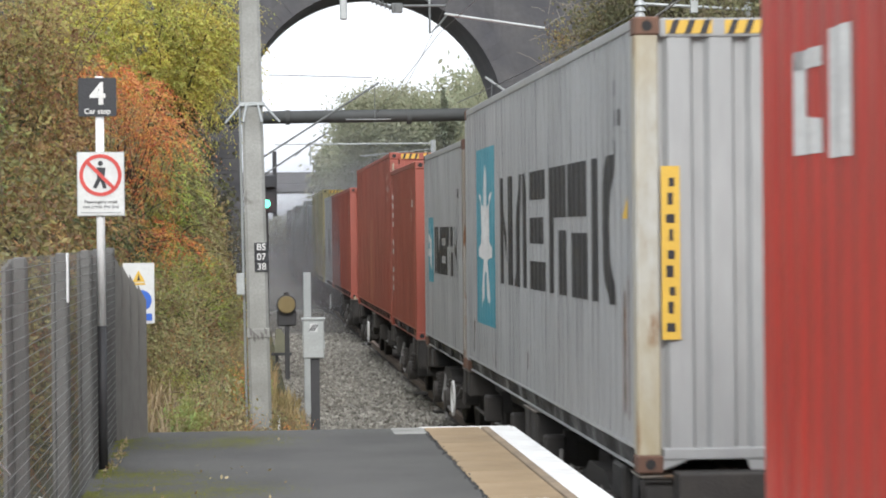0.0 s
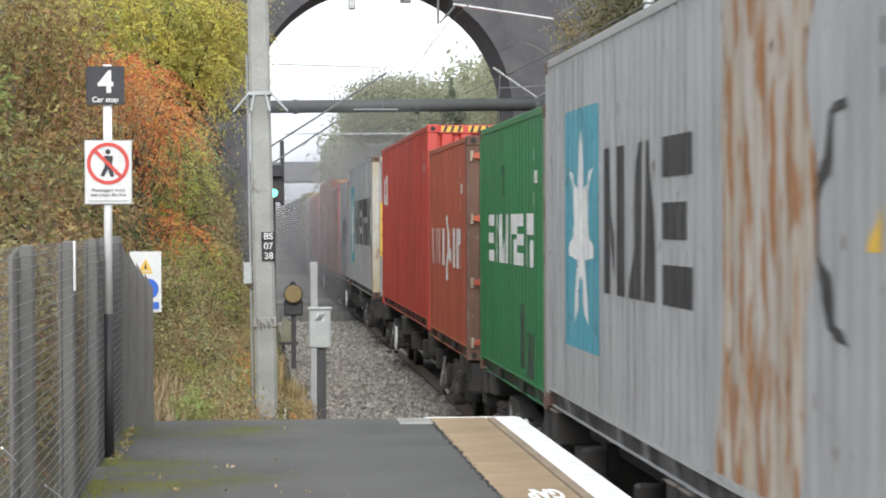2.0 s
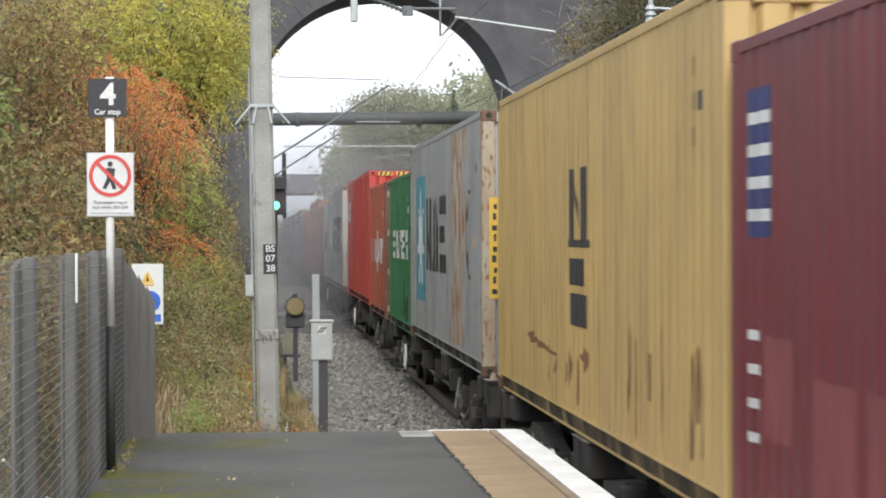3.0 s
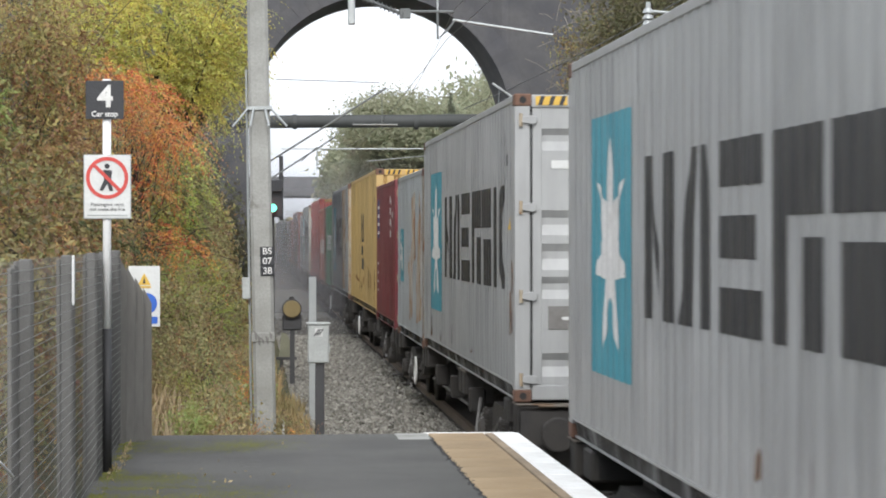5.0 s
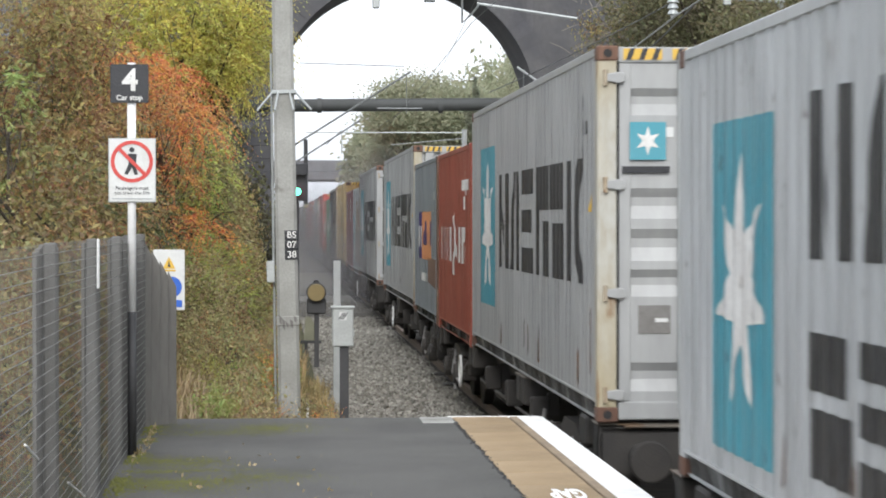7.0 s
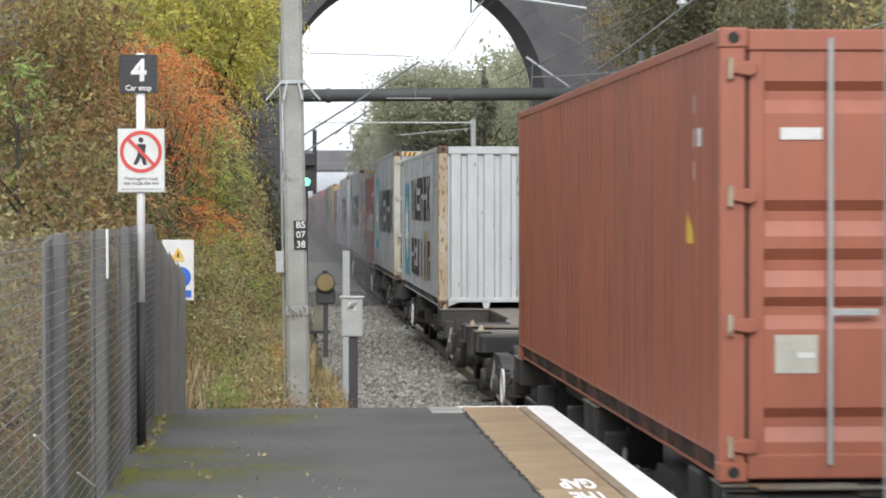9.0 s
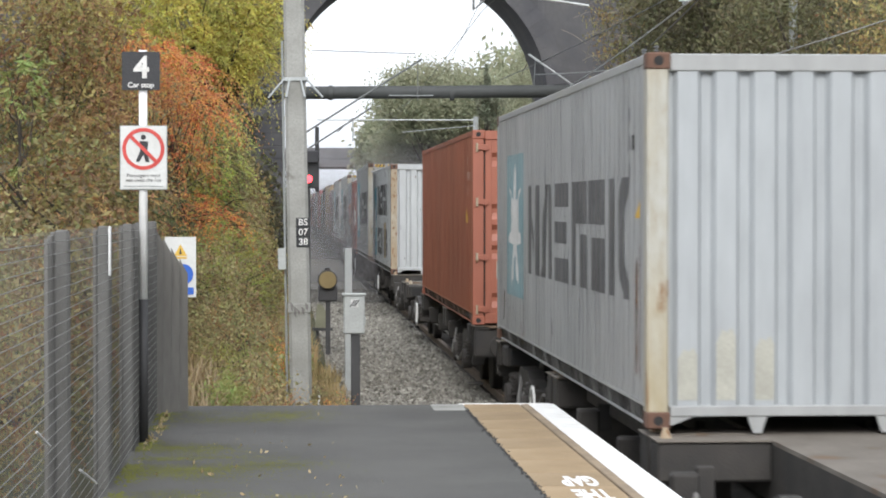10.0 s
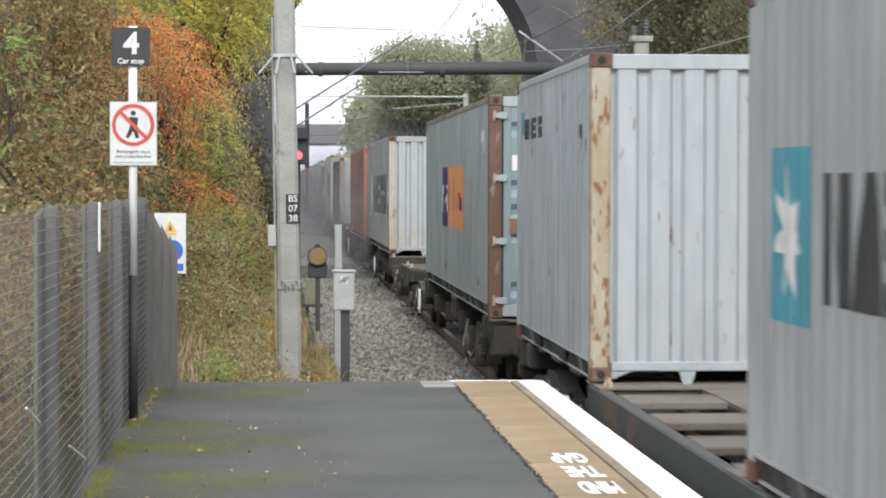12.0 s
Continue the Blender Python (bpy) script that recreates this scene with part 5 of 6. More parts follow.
def ribbed_end(x0, x1, z0, z1, y, deep):
    """The rear sheet of a container: broad flat ribs with narrow folds between."""
    bm = bmesh.new()
    n = 8
    p = (x1 - x0) / n
    us = [(x0, 1)]
    for k in range(n):
        a = x0 + p * k
        us += [(a + 0.12 * p, 1), (a + 0.24 * p, 0), (a + 0.76 * p, 0), (a + 0.88 * p, 1)]
    us.append((x1, 1))
    lo = [bm.verts.new((u, y + deep * d, z0)) for u, d in us]
    hi = [bm.verts.new((u, y + deep * d, z1)) for u, d in us]
    for i in range(len(us) - 1):
        bm.faces.new((lo[i], lo[i + 1], hi[i + 1], hi[i]))
    return bm


def painted(polys, start, place):
    """Painted shapes that follow the folds of a corrugated sheet: outlines in (u, z), each cut into upright strips."""
    bm = bmesh.new()
    for poly in polys:
        lo, hi = min(p[0] for p in poly), max(p[0] for p in poly)
        cuts = sorted({round(p[0], 4) for p in poly} | {round(u, 4) for u, _ in corr_breaks(lo, hi, start) if lo < u < hi})
        edges = list(zip(poly, poly[1:] + poly[:1]))
        for a, b in zip(cuts, cuts[1:]):
            if b - a < 1e-3:
                continue
            m = (a + b) / 2
            hits = []
            for p, q in edges:
                if min(p[0], q[0]) <= m < max(p[0], q[0]):
                    s = (q[1] - p[1]) / (q[0] - p[0])
                    hits.append((p[1] + s * (m - p[0]), p[1] + s * (a - p[0]), p[1] + s * (b - p[0])))
            hits.sort()
            for h0, h1 in zip(hits[::2], hits[1::2]):
                da, db = depth_at(a + 1e-5, start), depth_at(b - 1e-5, start)
                if min(h1[1] - h0[1], h1[2] - h0[2]) < -1e-6 or h1[0] - h0[0] < 1e-4:
                    continue
                bm.faces.new([bm.verts.new(v) for v in (place(a, da, h0[1]), place(b, db, h0[2]), place(b, db, h1[2] + 1e-5), place(a, da, h1[1] + 1e-5))])
    bmesh.ops.remove_doubles(bm, verts=bm.verts[:], dist=2e-5)
    return bm


def rect(u0, u1, z0, z1):
    return [(u0, z0), (u1, z0), (u1, z1), (u0, z1)]


def star(cu, cz, ru, rz, n=7, inner=0.42, turn=0.0):
    return [(cu + (ru if k % 2 == 0 else ru * inner) * math.sin(math.pi * k / n + turn), cz + (rz if k % 2 == 0 else rz * inner) * math.cos(math.pi * k / n + turn)) for k in range(2 * n)]


def word_blocks(u0, u1, z0, z1, kinds):
    """A trade name as plain blocks: for each sign two uprights, three stacked blocks or a split block."""
    out = []
    n = len(kinds)
    p = (u1 - u0) / n
    h = z1 - z0
    for i, k in enumerate(kinds):
        a, b = u0 + p * i + 0.05 * p, u0 + p * (i + 1) - 0.12 * p
        w = b - a
        if k == "u":
            out += [rect(a, a + 0.3 * w, z0, z1), [(a + 0.3 * w, z1), (a + 0.5 * w, z0 + 0.1 * h), (a + 0.5 * w, z0 + 0.4 * h)], rect(b - 0.3 * w, b, z0, z1)]
        elif k == "a":
            out += [[(a, z0), (a + 0.45 * w, z0), (a + 0.55 * w, z1), (a + 0.35 * w, z1)], [(a + 0.58 * w, z0), (b, z0), (a + 0.80 * w, z1), (a + 0.62 * w, z1)]]
        elif k == "s":
            out += [rect(a, b, z0, z0 + 0.24 * h), rect(a, b - 0.12 * w, z0 + 0.39 * h, z0 + 0.61 * h), rect(a, b, z1 - 0.24 * h, z1)]
        elif k == "r":
            out += [rect(a, a + 0.3 * w, z0, z1), rect(a + 0.34 * w, b, z1 - 0.4 * h, z1), rect(b - 0.32 * w, b, z0, z0 + 0.5 * h)]
        elif k == "z":
            out += [rect(a, b - 0.1 * w, z1 - 0.40 * h, z1), rect(a + 0.1 * w, b, z0, z0 + 0.48 * h)]
        elif k == "k":
            out += [rect(a, a + 0.3 * w, z0, z1), [(b - 0.35 * w, z1), (b, z1), (b - 0.25 * w, z0 + 0.52 * h), (b, z0), (b - 0.3 * w, z0), (a + 0.4 * w, z0 + 0.5 * h)]]
        elif k == "i":
            out += [rect(a + 0.25 * w, b - 0.25 * w, z0, z1)]
    return out


def container(name, label, length, high, colour, doors=False, rusty=False, marks=(), group="freight containers", stripes=False, end_colour=None):
    """A shipping container: its front at y = 0, its rear at y = -length, its floor at z = 0; the side that shows is at x = -1.219."""
    c = thing(name, label, "container", group)
    m = PAINT[colour]
    pm = POST_BROWN if rusty == "brown" else POST_RUST if rusty == "heavy" else POST_PALE if rusty == "pale" else POST_WORN if rusty is True else m
    h, L, x = high, length, 1.219

    def left(u, d, z):
        return (-x + 0.004 + DEEP * d, -u, z)

    def left_paint(u, d, z):
        return (-x + 0.001 + DEEP * d, -u, z)

    part("side_panel", corrugated(0.15, L - 0.15, 0.15, h - 0.06, left), m, c)
    part("side_panel", corrugated(0.15, L - 0.15, 0.15, h - 0.06, lambda u, d, z: (x - 0.004 - DEEP * d, -u, z)), m, c)
    part("front_panel", corrugated(-x + 0.15, x - 0.15, 0.15, h - 0.1, lambda u, d, z: (u, -0.02 - DEEP * d, z)), m, c)
    part("roof_panel", corrugated(0.1, L - 0.1, -x + 0.06, x - 0.06, lambda u, d, z: (z, -u, h - 0.02 - 0.02 * d)), m, c)
    for sx in (-1, 1):
        part("sill_gusset", extruded([(sx * (x - 0.16), 0.09), (sx * (x - 0.16), 0.02), (sx * (x - 0.34), 0.09)], 1, -L + 0.012, -L + 0.04), m, c)
    part("floor_panel", made_box(-x + 0.05, x - 0.05, -L + 0.05, -0.05, 0.12, 0.15), GREASY, c)
    for sx in (-1, 1):
        lo, hi = (-x, -x + 0.06) if sx < 0 else (x - 0.06, x)
        part("top_rail", bevel(made_box(lo, hi, -L + 0.17, -0.17, h - 0.075, h - 0.008), 0.006), POST_WORN if colour == "bluegrey" else m, c)
        web = [(0.0, 0.165), (0.0, 0.148), (0.030, 0.142), (0.048, 0.022), (0.030, 0.018), (0.030, 0.006), (0.075, 0.006), (0.075, 0.165)]
        part("bottom_rail", extruded([(sx * (x - a), b) for a, b in web], 1, -L + 0.17, -0.17), m, c)
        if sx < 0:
            # darkens the recessed web: painted shade of the lip, with dirt
            part("rail_dirt", extruded([(-x + 0.0275, 0.141), (-x + 0.0455, 0.022), (-x + 0.0475, 0.022), (-x + 0.0295, 0.141)], 1, -L + 0.172, -0.172), RAIL_SHADE_DIRT, c)

        for y0, y1 in ((-0.16, 0.0), (-L, -L + 0.16)):
            lo2, hi2 = (-x, -x + 0.15) if sx < 0 else (x - 0.15, x)
            part("corner_post", bevel(made_box(lo2, hi2, y0, y1, 0.11, h - 0.11), 0.01), pm if y0 < -1 else m, c)
            for z0, z1 in ((0.0, 0.118), (h - 0.118, h)):
                lo3, hi3 = (-x - 0.004, -x + 0.162) if sx < 0 else (x - 0.162, x + 0.004)
                cast = bevel(made_box(lo3, hi3, y0 - 0.01 if y0 < -1 else y0, y1 if y0 < -1 else y1 + 0.004, z0, z1), 0.012)
                yy = y0 - 0.011 if y0 < -1 else y1 + 0.005
                part("corner_casting", cast, POST_BROWN if rusty else pm, c)
                if y0 < -1:
                    xc = (lo3 + hi3) / 2
                    # a black disc on the casting paints the shade of the hole
                    part("lock_hole", made_tube((xc, yy - 0.001, (z0 + z1) / 2), (xc, yy + 0.02, (z0 + z1) / 2), 0.034, n=12), BLACK_FILL, c)
    part("rear_header", bevel(made_box(-x + 0.162, x - 0.162, -L, -L + 0.1, h - 0.13, h - 0.01), 0.008), m, c)
    part("rear_sill", bevel(made_box(-x + 0.162, x - 0.162, -L, -L + 0.1, 0.02 if doors else 0.085, 0.16), 0.008), m, c)
    if doors:
        for sx in (-1, 1):
            x0, x1 = (-x + 0.15, -0.008) if sx < 0 else (0.008, x - 0.15)
            # each leaf is one pressed sheet with five recessed bands across it
            zb, zt = 0.16, h - 0.13
            prof = [(-L + 0.018, zb)]
            for f0, f1 in ((0.03, 0.115), (0.31, 0.39), (0.415, 0.51), (0.54, 0.63), (0.845, 0.925)):
                q0, q1 = zb + f0 * (zt - zb), zb + f1 * (zt - zb)
                prof += [(-L + 0.018, q0), (-L + 0.062, q0 + 0.42 * (q1 - q0)), (-L + 0.062, q1 - 0.30 * (q1 - q0)), (-L + 0.018, q1)]
            prof += [(-L + 0.018, zt), (-L + 0.075, zt), (-L + 0.075, zb)]
            md = PAINT[end_colour or colour]
            leaf = part("door", extruded(prof, 0, x0 + 0.11, x1 - 0.05), md, c)
            for xa, xb in ((x0 + 0.02, x0 + 0.11), (x1 - 0.05, x1 - 0.02)):
                part("door_stile", bevel(made_box(xa, xb, -L + 0.014, -L + 0.075, zb, zt), 0.006), md, leaf)
            if sx < 0:
                z1 = zb + 0.20 * (zt - zb)
                part("data_plate", bevel(made_box(x0 + 0.17, x0 + 0.42, -L + 0.011, -L + 0.016, z1, z1 + 0.22), 0.002), GRIME if colour == "grey" else CREAM_PATCH, leaf, "dull riveted data plate")
                part("paper_label", made_box(x0 + 0.30, x0 + 0.40, -L + 0.007, -L + 0.0105, z1 + 0.09, z1 + 0.12), SIGN_WHITE, leaf, "small white label")
                part("paper_label", made_box(x0 + 0.20, x0 + 0.44, -L + 0.010, -L + 0.0135, zb + 0.78 * (zt - zb), zb + 0.81 * (zt - zb)), SIGN_WHITE, leaf, "small white label")
            bm = bmesh.new()
            box(bm, x0, x0 + 0.018, -L + 0.025, -L + 0.07, 0.16, h - 0.13)
            box(bm, x1 - 0.018, x1, -L + 0.025, -L + 0.07, 0.16, h - 0.13)
            part("gasket", bm, BLACK_FILL, leaf)
            for f in (0.46, 0.86):
                xr = x0 + (x1 - x0) * f
                part("locking_rod", made_tube((xr, -L - 0.005, 0.1), (xr, -L - 0.005, h - 0.06), 0.017, n=8), GALV, leaf)
                part("rod_handle", bevel(made_box(xr, xr + 0.28 * sx * -1 if sx > 0 else xr + 0.28, -L - 0.02, -L, 0.95, 0.99), 0.004) if sx < 0 else bevel(made_box(xr - 0.28, xr, -L - 0.02, -L, 0.95, 0.99), 0.004), GALV, leaf)
            for f in (0.02, 0.32, 0.64, 0.955):
                zz = zb + f * (zt - zb)
                blade = [(sx * (x - 0.05), zz - 0.022), (sx * (x - 0.05), zz + 0.026), (sx * (x - 0.17), zz + 0.045), (sx * (x - 0.21), zz + 0.03), (sx * (x - 0.21), zz - 0.03), (sx * (x - 0.17), zz - 0.045)]
                hinge = part("hinge", bevel(extruded(blade, 1, -L - 0.030, -L - 0.002), 0.006), m, leaf)
                part("hinge_pin", made_tube((sx * (x - 0.06), -L - 0.018, zz - 0.06), (sx * (x - 0.06), -L - 0.018, zz + 0.06), 0.018, n=8), POST_RUST, leaf)
    else:
        part("rear_panel", ribbed_end(-x + 0.15, x - 0.15, 0.15, h - 0.12, -L + 0.01, 0.05), PAINT[end_colour or colour], c)
        if rusty == "heavy":
            part("rust_film", ribbed_end(-x + 0.16, x - 0.16, 0.16, h - 0.13, -L + 0.007, 0.05), RUST_FILM_SPARSE, c)
        for u in (-0.45, 0.45):
            part("gooseneck_foot", extruded([(u - 0.07, 0.09), (u + 0.07, 0.09), (u + 0.03, -0.03), (u - 0.03, -0.03)], 1, -L + 0.01, -L + 0.06), m, c)
    # fork pockets along the rail of the short ones, their shade as black blocks
    if L < 7:
        for u in (2.0, 4.06):
            part("fork_pocket", made_box(-x - 0.003, -x + 0.02, -u - 0.18, -u + 0.18, 0.04, 0.13), BLACK_FILL, c)
    # number marks at the upper rear corner, as bars
    bars = []
    for z, k in ((h - 0.40, 1), (h - 0.60, 2), (h - 0.80, 1)):
        for j in range(k):
            bars.append(rect(L - 0.98 + 0.16 * j, L - 0.88 + 0.16 * j, z - 0.055, z + 0.055))
    dark = colour in ("grey", "pale", "white", "yellow")
    for q in bars:
        part("number_bar", painted([q], 0.15, left_paint), LETTER_BLACK if dark else LETTER_WHITE, c)
    if stripes:
        for xs in (-x + 0.20, -x + 0.58):
            plate = part("height_stripe_plate", made_box(xs, xs + 0.30, -L - 0.006, -L - 0.001, h - 0.108, h - 0.022), YELLOW, c)
            for k in range(3):
                q = [(xs + 0.02 + 0.10 * k, h - 0.108), (xs + 0.06 + 0.10 * k, h - 0.108), (xs + 0.09 + 0.10 * k, h - 0.022), (xs + 0.05 + 0.10 * k, h - 0.022)]
                part("height_stripe", extruded(q, 1, -L - 0.010, -L - 0.006), SIGN_BLACK, plate)
    film = lambda u, d, z: (-x - 0.004 + DEEP * d, -u, z)
    part("dirt_film", painted([rect(0.17, L - 0.17, 0.17, h - 0.08)], 0.15, film), DIRT_FILM, c)
    if rusty == "heavy":
        part("rust_film", painted([rect(0.2, L - 0.2, 0.16, h - 0.1)], 0.15, lambda u, d, z: (-x - 0.006 + DEEP * d, -u, z)), RUST_FLECKS, c)
    for nm, polys, mat in marks:
        layer = {"star_mark": 0.003, "word_blocks": 0.002}.get(nm, 0.0)
        nm = {"word_blocks": "letter_block"}.get(nm, nm)
        for q in polys:
            part(nm, painted([q], 0.15, lambda u, d, z: (-x + 0.0015 - layer + DEEP * d, -u, z)), mat, c)
    return c


def big_mark(h, faded=False, seed=1):
    blue, ink = (SKY_FADED, LETTER_FADED) if faded else (SKY_BLUE, LETTER_BLACK)
    low = 0.03 if h < 2.7 else 0.0      # the marks sit lower on the low containers
    return [("logo_panel", [rect(1.3, 3.1, h * (0.20 + low * 0.6), h * (0.83 - low * 0.6))], blue),
            ("star_mark", [star(2.2, h * 0.505, 0.78, h * 0.27)], LETTER_WHITE),
            ("word_blocks", word_blocks(3.6, 11.36, h * (0.36 - low), h * (0.71 - low * 1.2), "uasrzk"), ink),
            ("warning_mark", [[(11.6, h * 0.56), (11.8, h * 0.56), (11.7, h * 0.61)]], YELLOW),
            ("rust_streak", drips(0.5, 11.6, 0.17, 0.62, 7, seed) + drips(11.2, 11.9, 0.2, 1.6, 2, seed + 9), RUST_RUN)]


def small_mark(h):
    return [("logo_panel", [rect(0.55, 1.45, h * 0.34, h * 0.67)], SKY_BLUE),
            ("star_mark", [star(1.0, h * 0.505, 0.38, h * 0.14)], LETTER_WHITE),
            ("word_blocks", word_blocks(1.75, 5.3, h * 0.39, h * 0.62, "uasrzk"), LETTER_BLACK)]


def two_line_mark(h):
    return [("logo_panel", [rect(1.1, 2.8, h * 0.11, h * 0.81)], SKY_BLUE),
            ("star_mark", [star(1.95, h * 0.46, 0.72, h * 0.28)], LETTER_WHITE),
            ("word_blocks", word_blocks(3.6, 9.95, h * 0.53, h * 0.83, "uasrzk") + word_blocks(3.6, 9.9, h * 0.14, h * 0.40, "zsaiir"), LETTER_BLACK),
            ("repair_patch", [rect(8.0, 8.9, h * 0.12, h * 0.46)], TAN_PATCH)]


def pair_mark(h, u0, u1, u2, z0, z1):
    w = u2 - u1
    out = [("logo_panel", [rect(u0, u1, z0, z1)], PURPLE), ("logo_panel", [rect(u1, u2, z0, z1)], ORANGE_LOGO)]
    hh = z1 - z0
    out.append(("star_mark", [rect(u0 + 0.12, u0 + 0.24, z0 + 0.25 * hh, z0 + 0.7 * hh), rect(u0 + 0.24, u0 + 0.42, z0 + 0.55 * hh, z0 + 0.7 * hh), [(u0 + 0.5, z0 + 0.25 * hh), (u0 + 0.62, z0 + 0.25 * hh), (u1 - 0.16, z0 + 0.7 * hh), (u1 - 0.28, z0 + 0.7 * hh)], rect(u1 - 0.24, u1 - 0.12, z0 + 0.25 * hh, z0 + 0.55 * hh)], LETTER_WHITE))
    out.append(("word_blocks", [rect(u1 + w * a, u1 + w * (a + 0.045), z0 + hh * 0.3, z0 + hh * b) for a, b in ((0.06, 0.72), (0.13, 0.55), (0.22, 0.6), (0.34, 0.8), (0.43, 0.8), (0.52, 0.5), (0.62, 0.58), (0.74, 0.58), (0.84, 0.5), (0.9, 0.8))], PURPLE))
    return out


def drips(u0, u1, z0, z1, n, seed):
    """Rust runs: thin tapering streaks of uneven height between u0 and u1."""
    rng = random.Random(seed)
    out = []
    for k in range(n):
        u, w = rng.uniform(u0, u1), rng.uniform(0.03, 0.13)
        top = rng.uniform(z0 + 0.3 * (z1 - z0), z1)
        low = rng.uniform(z0, z0 + 0.4 * (z1 - z0))
        out.append([(u, low), (u + w * 0.8, low + 0.04), (u + w, top - 0.12), (u + w * 0.6, top), (u + w * 0.2, top - 0.05), (u + w * 0.05, low + 0.3 * (top - low))])
    return out


def white_word(h, u0, u1):
    z0, z1 = h * 0.40, h * 0.585
    mid = (u0 + u1) / 2 + 0.35
    polys = word_blocks(u0, mid - 0.5, z0, z1, "uaui") + word_blocks(mid + 0.5, u1, z0, z1, "ir")
    polys += [[(mid - 0.45, h * 0.33), (mid - 0.15, h * 0.33), (mid + 0.15, h * 0.47), (mid + 0.45, h * 0.40), (mid + 0.5, h * 0.44), (mid + 0.1, h * 0.56),
               (mid - 0.05, h * 0.66), (mid - 0.3, h * 0.64), (mid - 0.1, h * 0.52)]]
    return [("word_blocks", polys, LETTER_WHITE)]


L20, L40, H8, H9 = 6.058, 12.192, 2.591, 2.896
FRONT = []      # (thing, place of its front along the line at the start, height of its base)


def on_train(ob, s, z):
    FRONT.append((ob, s, z))
    return ob


def build_containers():
    # label text, length, height, colour, doors, rusty posts, marks, stripes, place, deck height
    def put(s, label, *a, z=0.05, **k):
        return on_train(container("shipping_container", label, *a, **k), s, z)
    put(97.0, "dark short shipping container behind the engines", L20, H8, "slate")
    put(90.7, "olive-yellow forty-foot shipping container", L40, H9, "olive", stripes=True)
    put(76.8, "off-white short shipping container", L20, H8, "white", marks=[("word_blocks", word_blocks(3, 4.6, 0.8, 1.7, "i"), LETTER_BLACK)])
    put(70.6, "faded orange forty-foot shipping container", L40, H8, "orange")
    put(54.6, "tall faded orange shipping container with stripes on top", L40, H9, "orange", doors=True, stripes=True, marks=[("stain", [rect(5.2, 6.4, 0.2, 1.8)], PAINT["brown"])])
    put(42.2, "orange-red short shipping container with white vertical wording", L20, H8, "orange",
        marks=[("word_blocks", [rect(0.5, 0.66, 0.6 + 0.15 * k, 0.69 + 0.15 * k) for k in range(11) if k not in (3, 6)], LETTER_WHITE)], z=0.03)
    put(34.3, "grey short shipping container with blue panel and black blocks", L20, H8, "grey", marks=small_mark(H8), rusty=True)
    c = put(27.9, "grey forty-foot container with blue star panel and black blocks", L40, H9, "grey", marks=big_mark(H9), rusty="pale", stripes=True)
    part("yellow_label", made_box(-1.06, -0.94, -L40 - 0.014, -L40 - 0.011, 0.85, 1.95), YELLOW, c)
    for k in range(9):
        part("label_bar", made_box(-1.03 + 0.01 * (k % 3), -0.975 - 0.01 * (k % 2), -L40 - 0.017, -L40 - 0.0145, 0.9 + 0.115 * k, 0.955 + 0.115 * k + 0.02 * (k % 2)), SIGN_BLACK, c)
    part("reefer_step", bevel(made_box(-1.0, 1.1, -L40 - 0.25, -L40 - 0.02, -0.22, 0.02), 0.01), GREASY, c)
    put(11.83, "bright red tall shipping container with a white mark", L40, H9, "red", stripes=True, z=0.07,
        marks=[("word_blocks", [rect(0.62, 0.88, H9 * 0.64, H9 * 0.80), [(0.88, H9 * 0.64), (1.2, H9 * 0.64), (1.2, H9 * 0.69), (0.88, H9 * 0.70)], rect(1.36, 1.72, H9 * 0.63, H9 * 0.82), rect(0.75, 1.2, H9 * 0.77, H9 * 0.80)], LETTER_WHITE)])
    put(-0.7, "worn orange-red short container with white blocks and doors", L20, H8, "scarlet", doors=True, rusty="brown", marks=white_word(H8, 0.5, 5.3), z=0.0)
    put(-8.42, "green short shipping container with white blocks", L20, H8, "green", rusty=True, z=0.0,
        marks=[("word_blocks", word_blocks(1.0, 5.1, H8 * 0.46, H8 * 0.645, "suarsr"), LETTER_WHITE), ("smudge", [rect(3.9, 4.4, 0.25, 0.85), rect(2.35, 2.6, 1.85, 2.15), rect(4.6, 5.1, 0.2, 0.6)], SMUDGE)])
    h = H9
    c = put(-14.5, "grey forty-foot container with a broad rust-streaked repair", L40, h, "grey", rusty="heavy",
            marks=[big_mark(h)[0], big_mark(h)[1], ("word_blocks", word_blocks(3.3, 7.1, h * 0.36, h * 0.71, "uas"), LETTER_BLACK),
                   ("rust_stain", [[(7.7, 0.2), (9.7, 0.2), (9.85, 0.9), (10.1, 1.6), (9.9, 2.2), (10.1, h - 0.1), (7.9, h - 0.1), (7.8, 2.0), (7.9, 1.4)]], RUST_PATCH),
                   ("word_blocks", [[(10.62, h * 0.715), (10.30, h * 0.70), (10.25, h * 0.63), (10.05, h * 0.575), (10.05, h * 0.47), (10.20, h * 0.44), (10.28, h * 0.37), (10.62, h * 0.35),
                                     (10.55, h * 0.375), (10.42, h * 0.385), (10.32, h * 0.45), (10.15, h * 0.49), (10.15, h * 0.56), (10.36, h * 0.62), (10.42, h * 0.69), (10.62, h * 0.70)]], LETTER_BLACK),
                   ("warning_mark", [[(11.0, 1.42), (11.25, 1.42), (11.25, 1.66)]], YELLOW)])
    part("yellow_label", made_box(-1.14, -1.02, -L40 - 0.014, -L40 - 0.011, 0.85, 1.95), YELLOW, c)
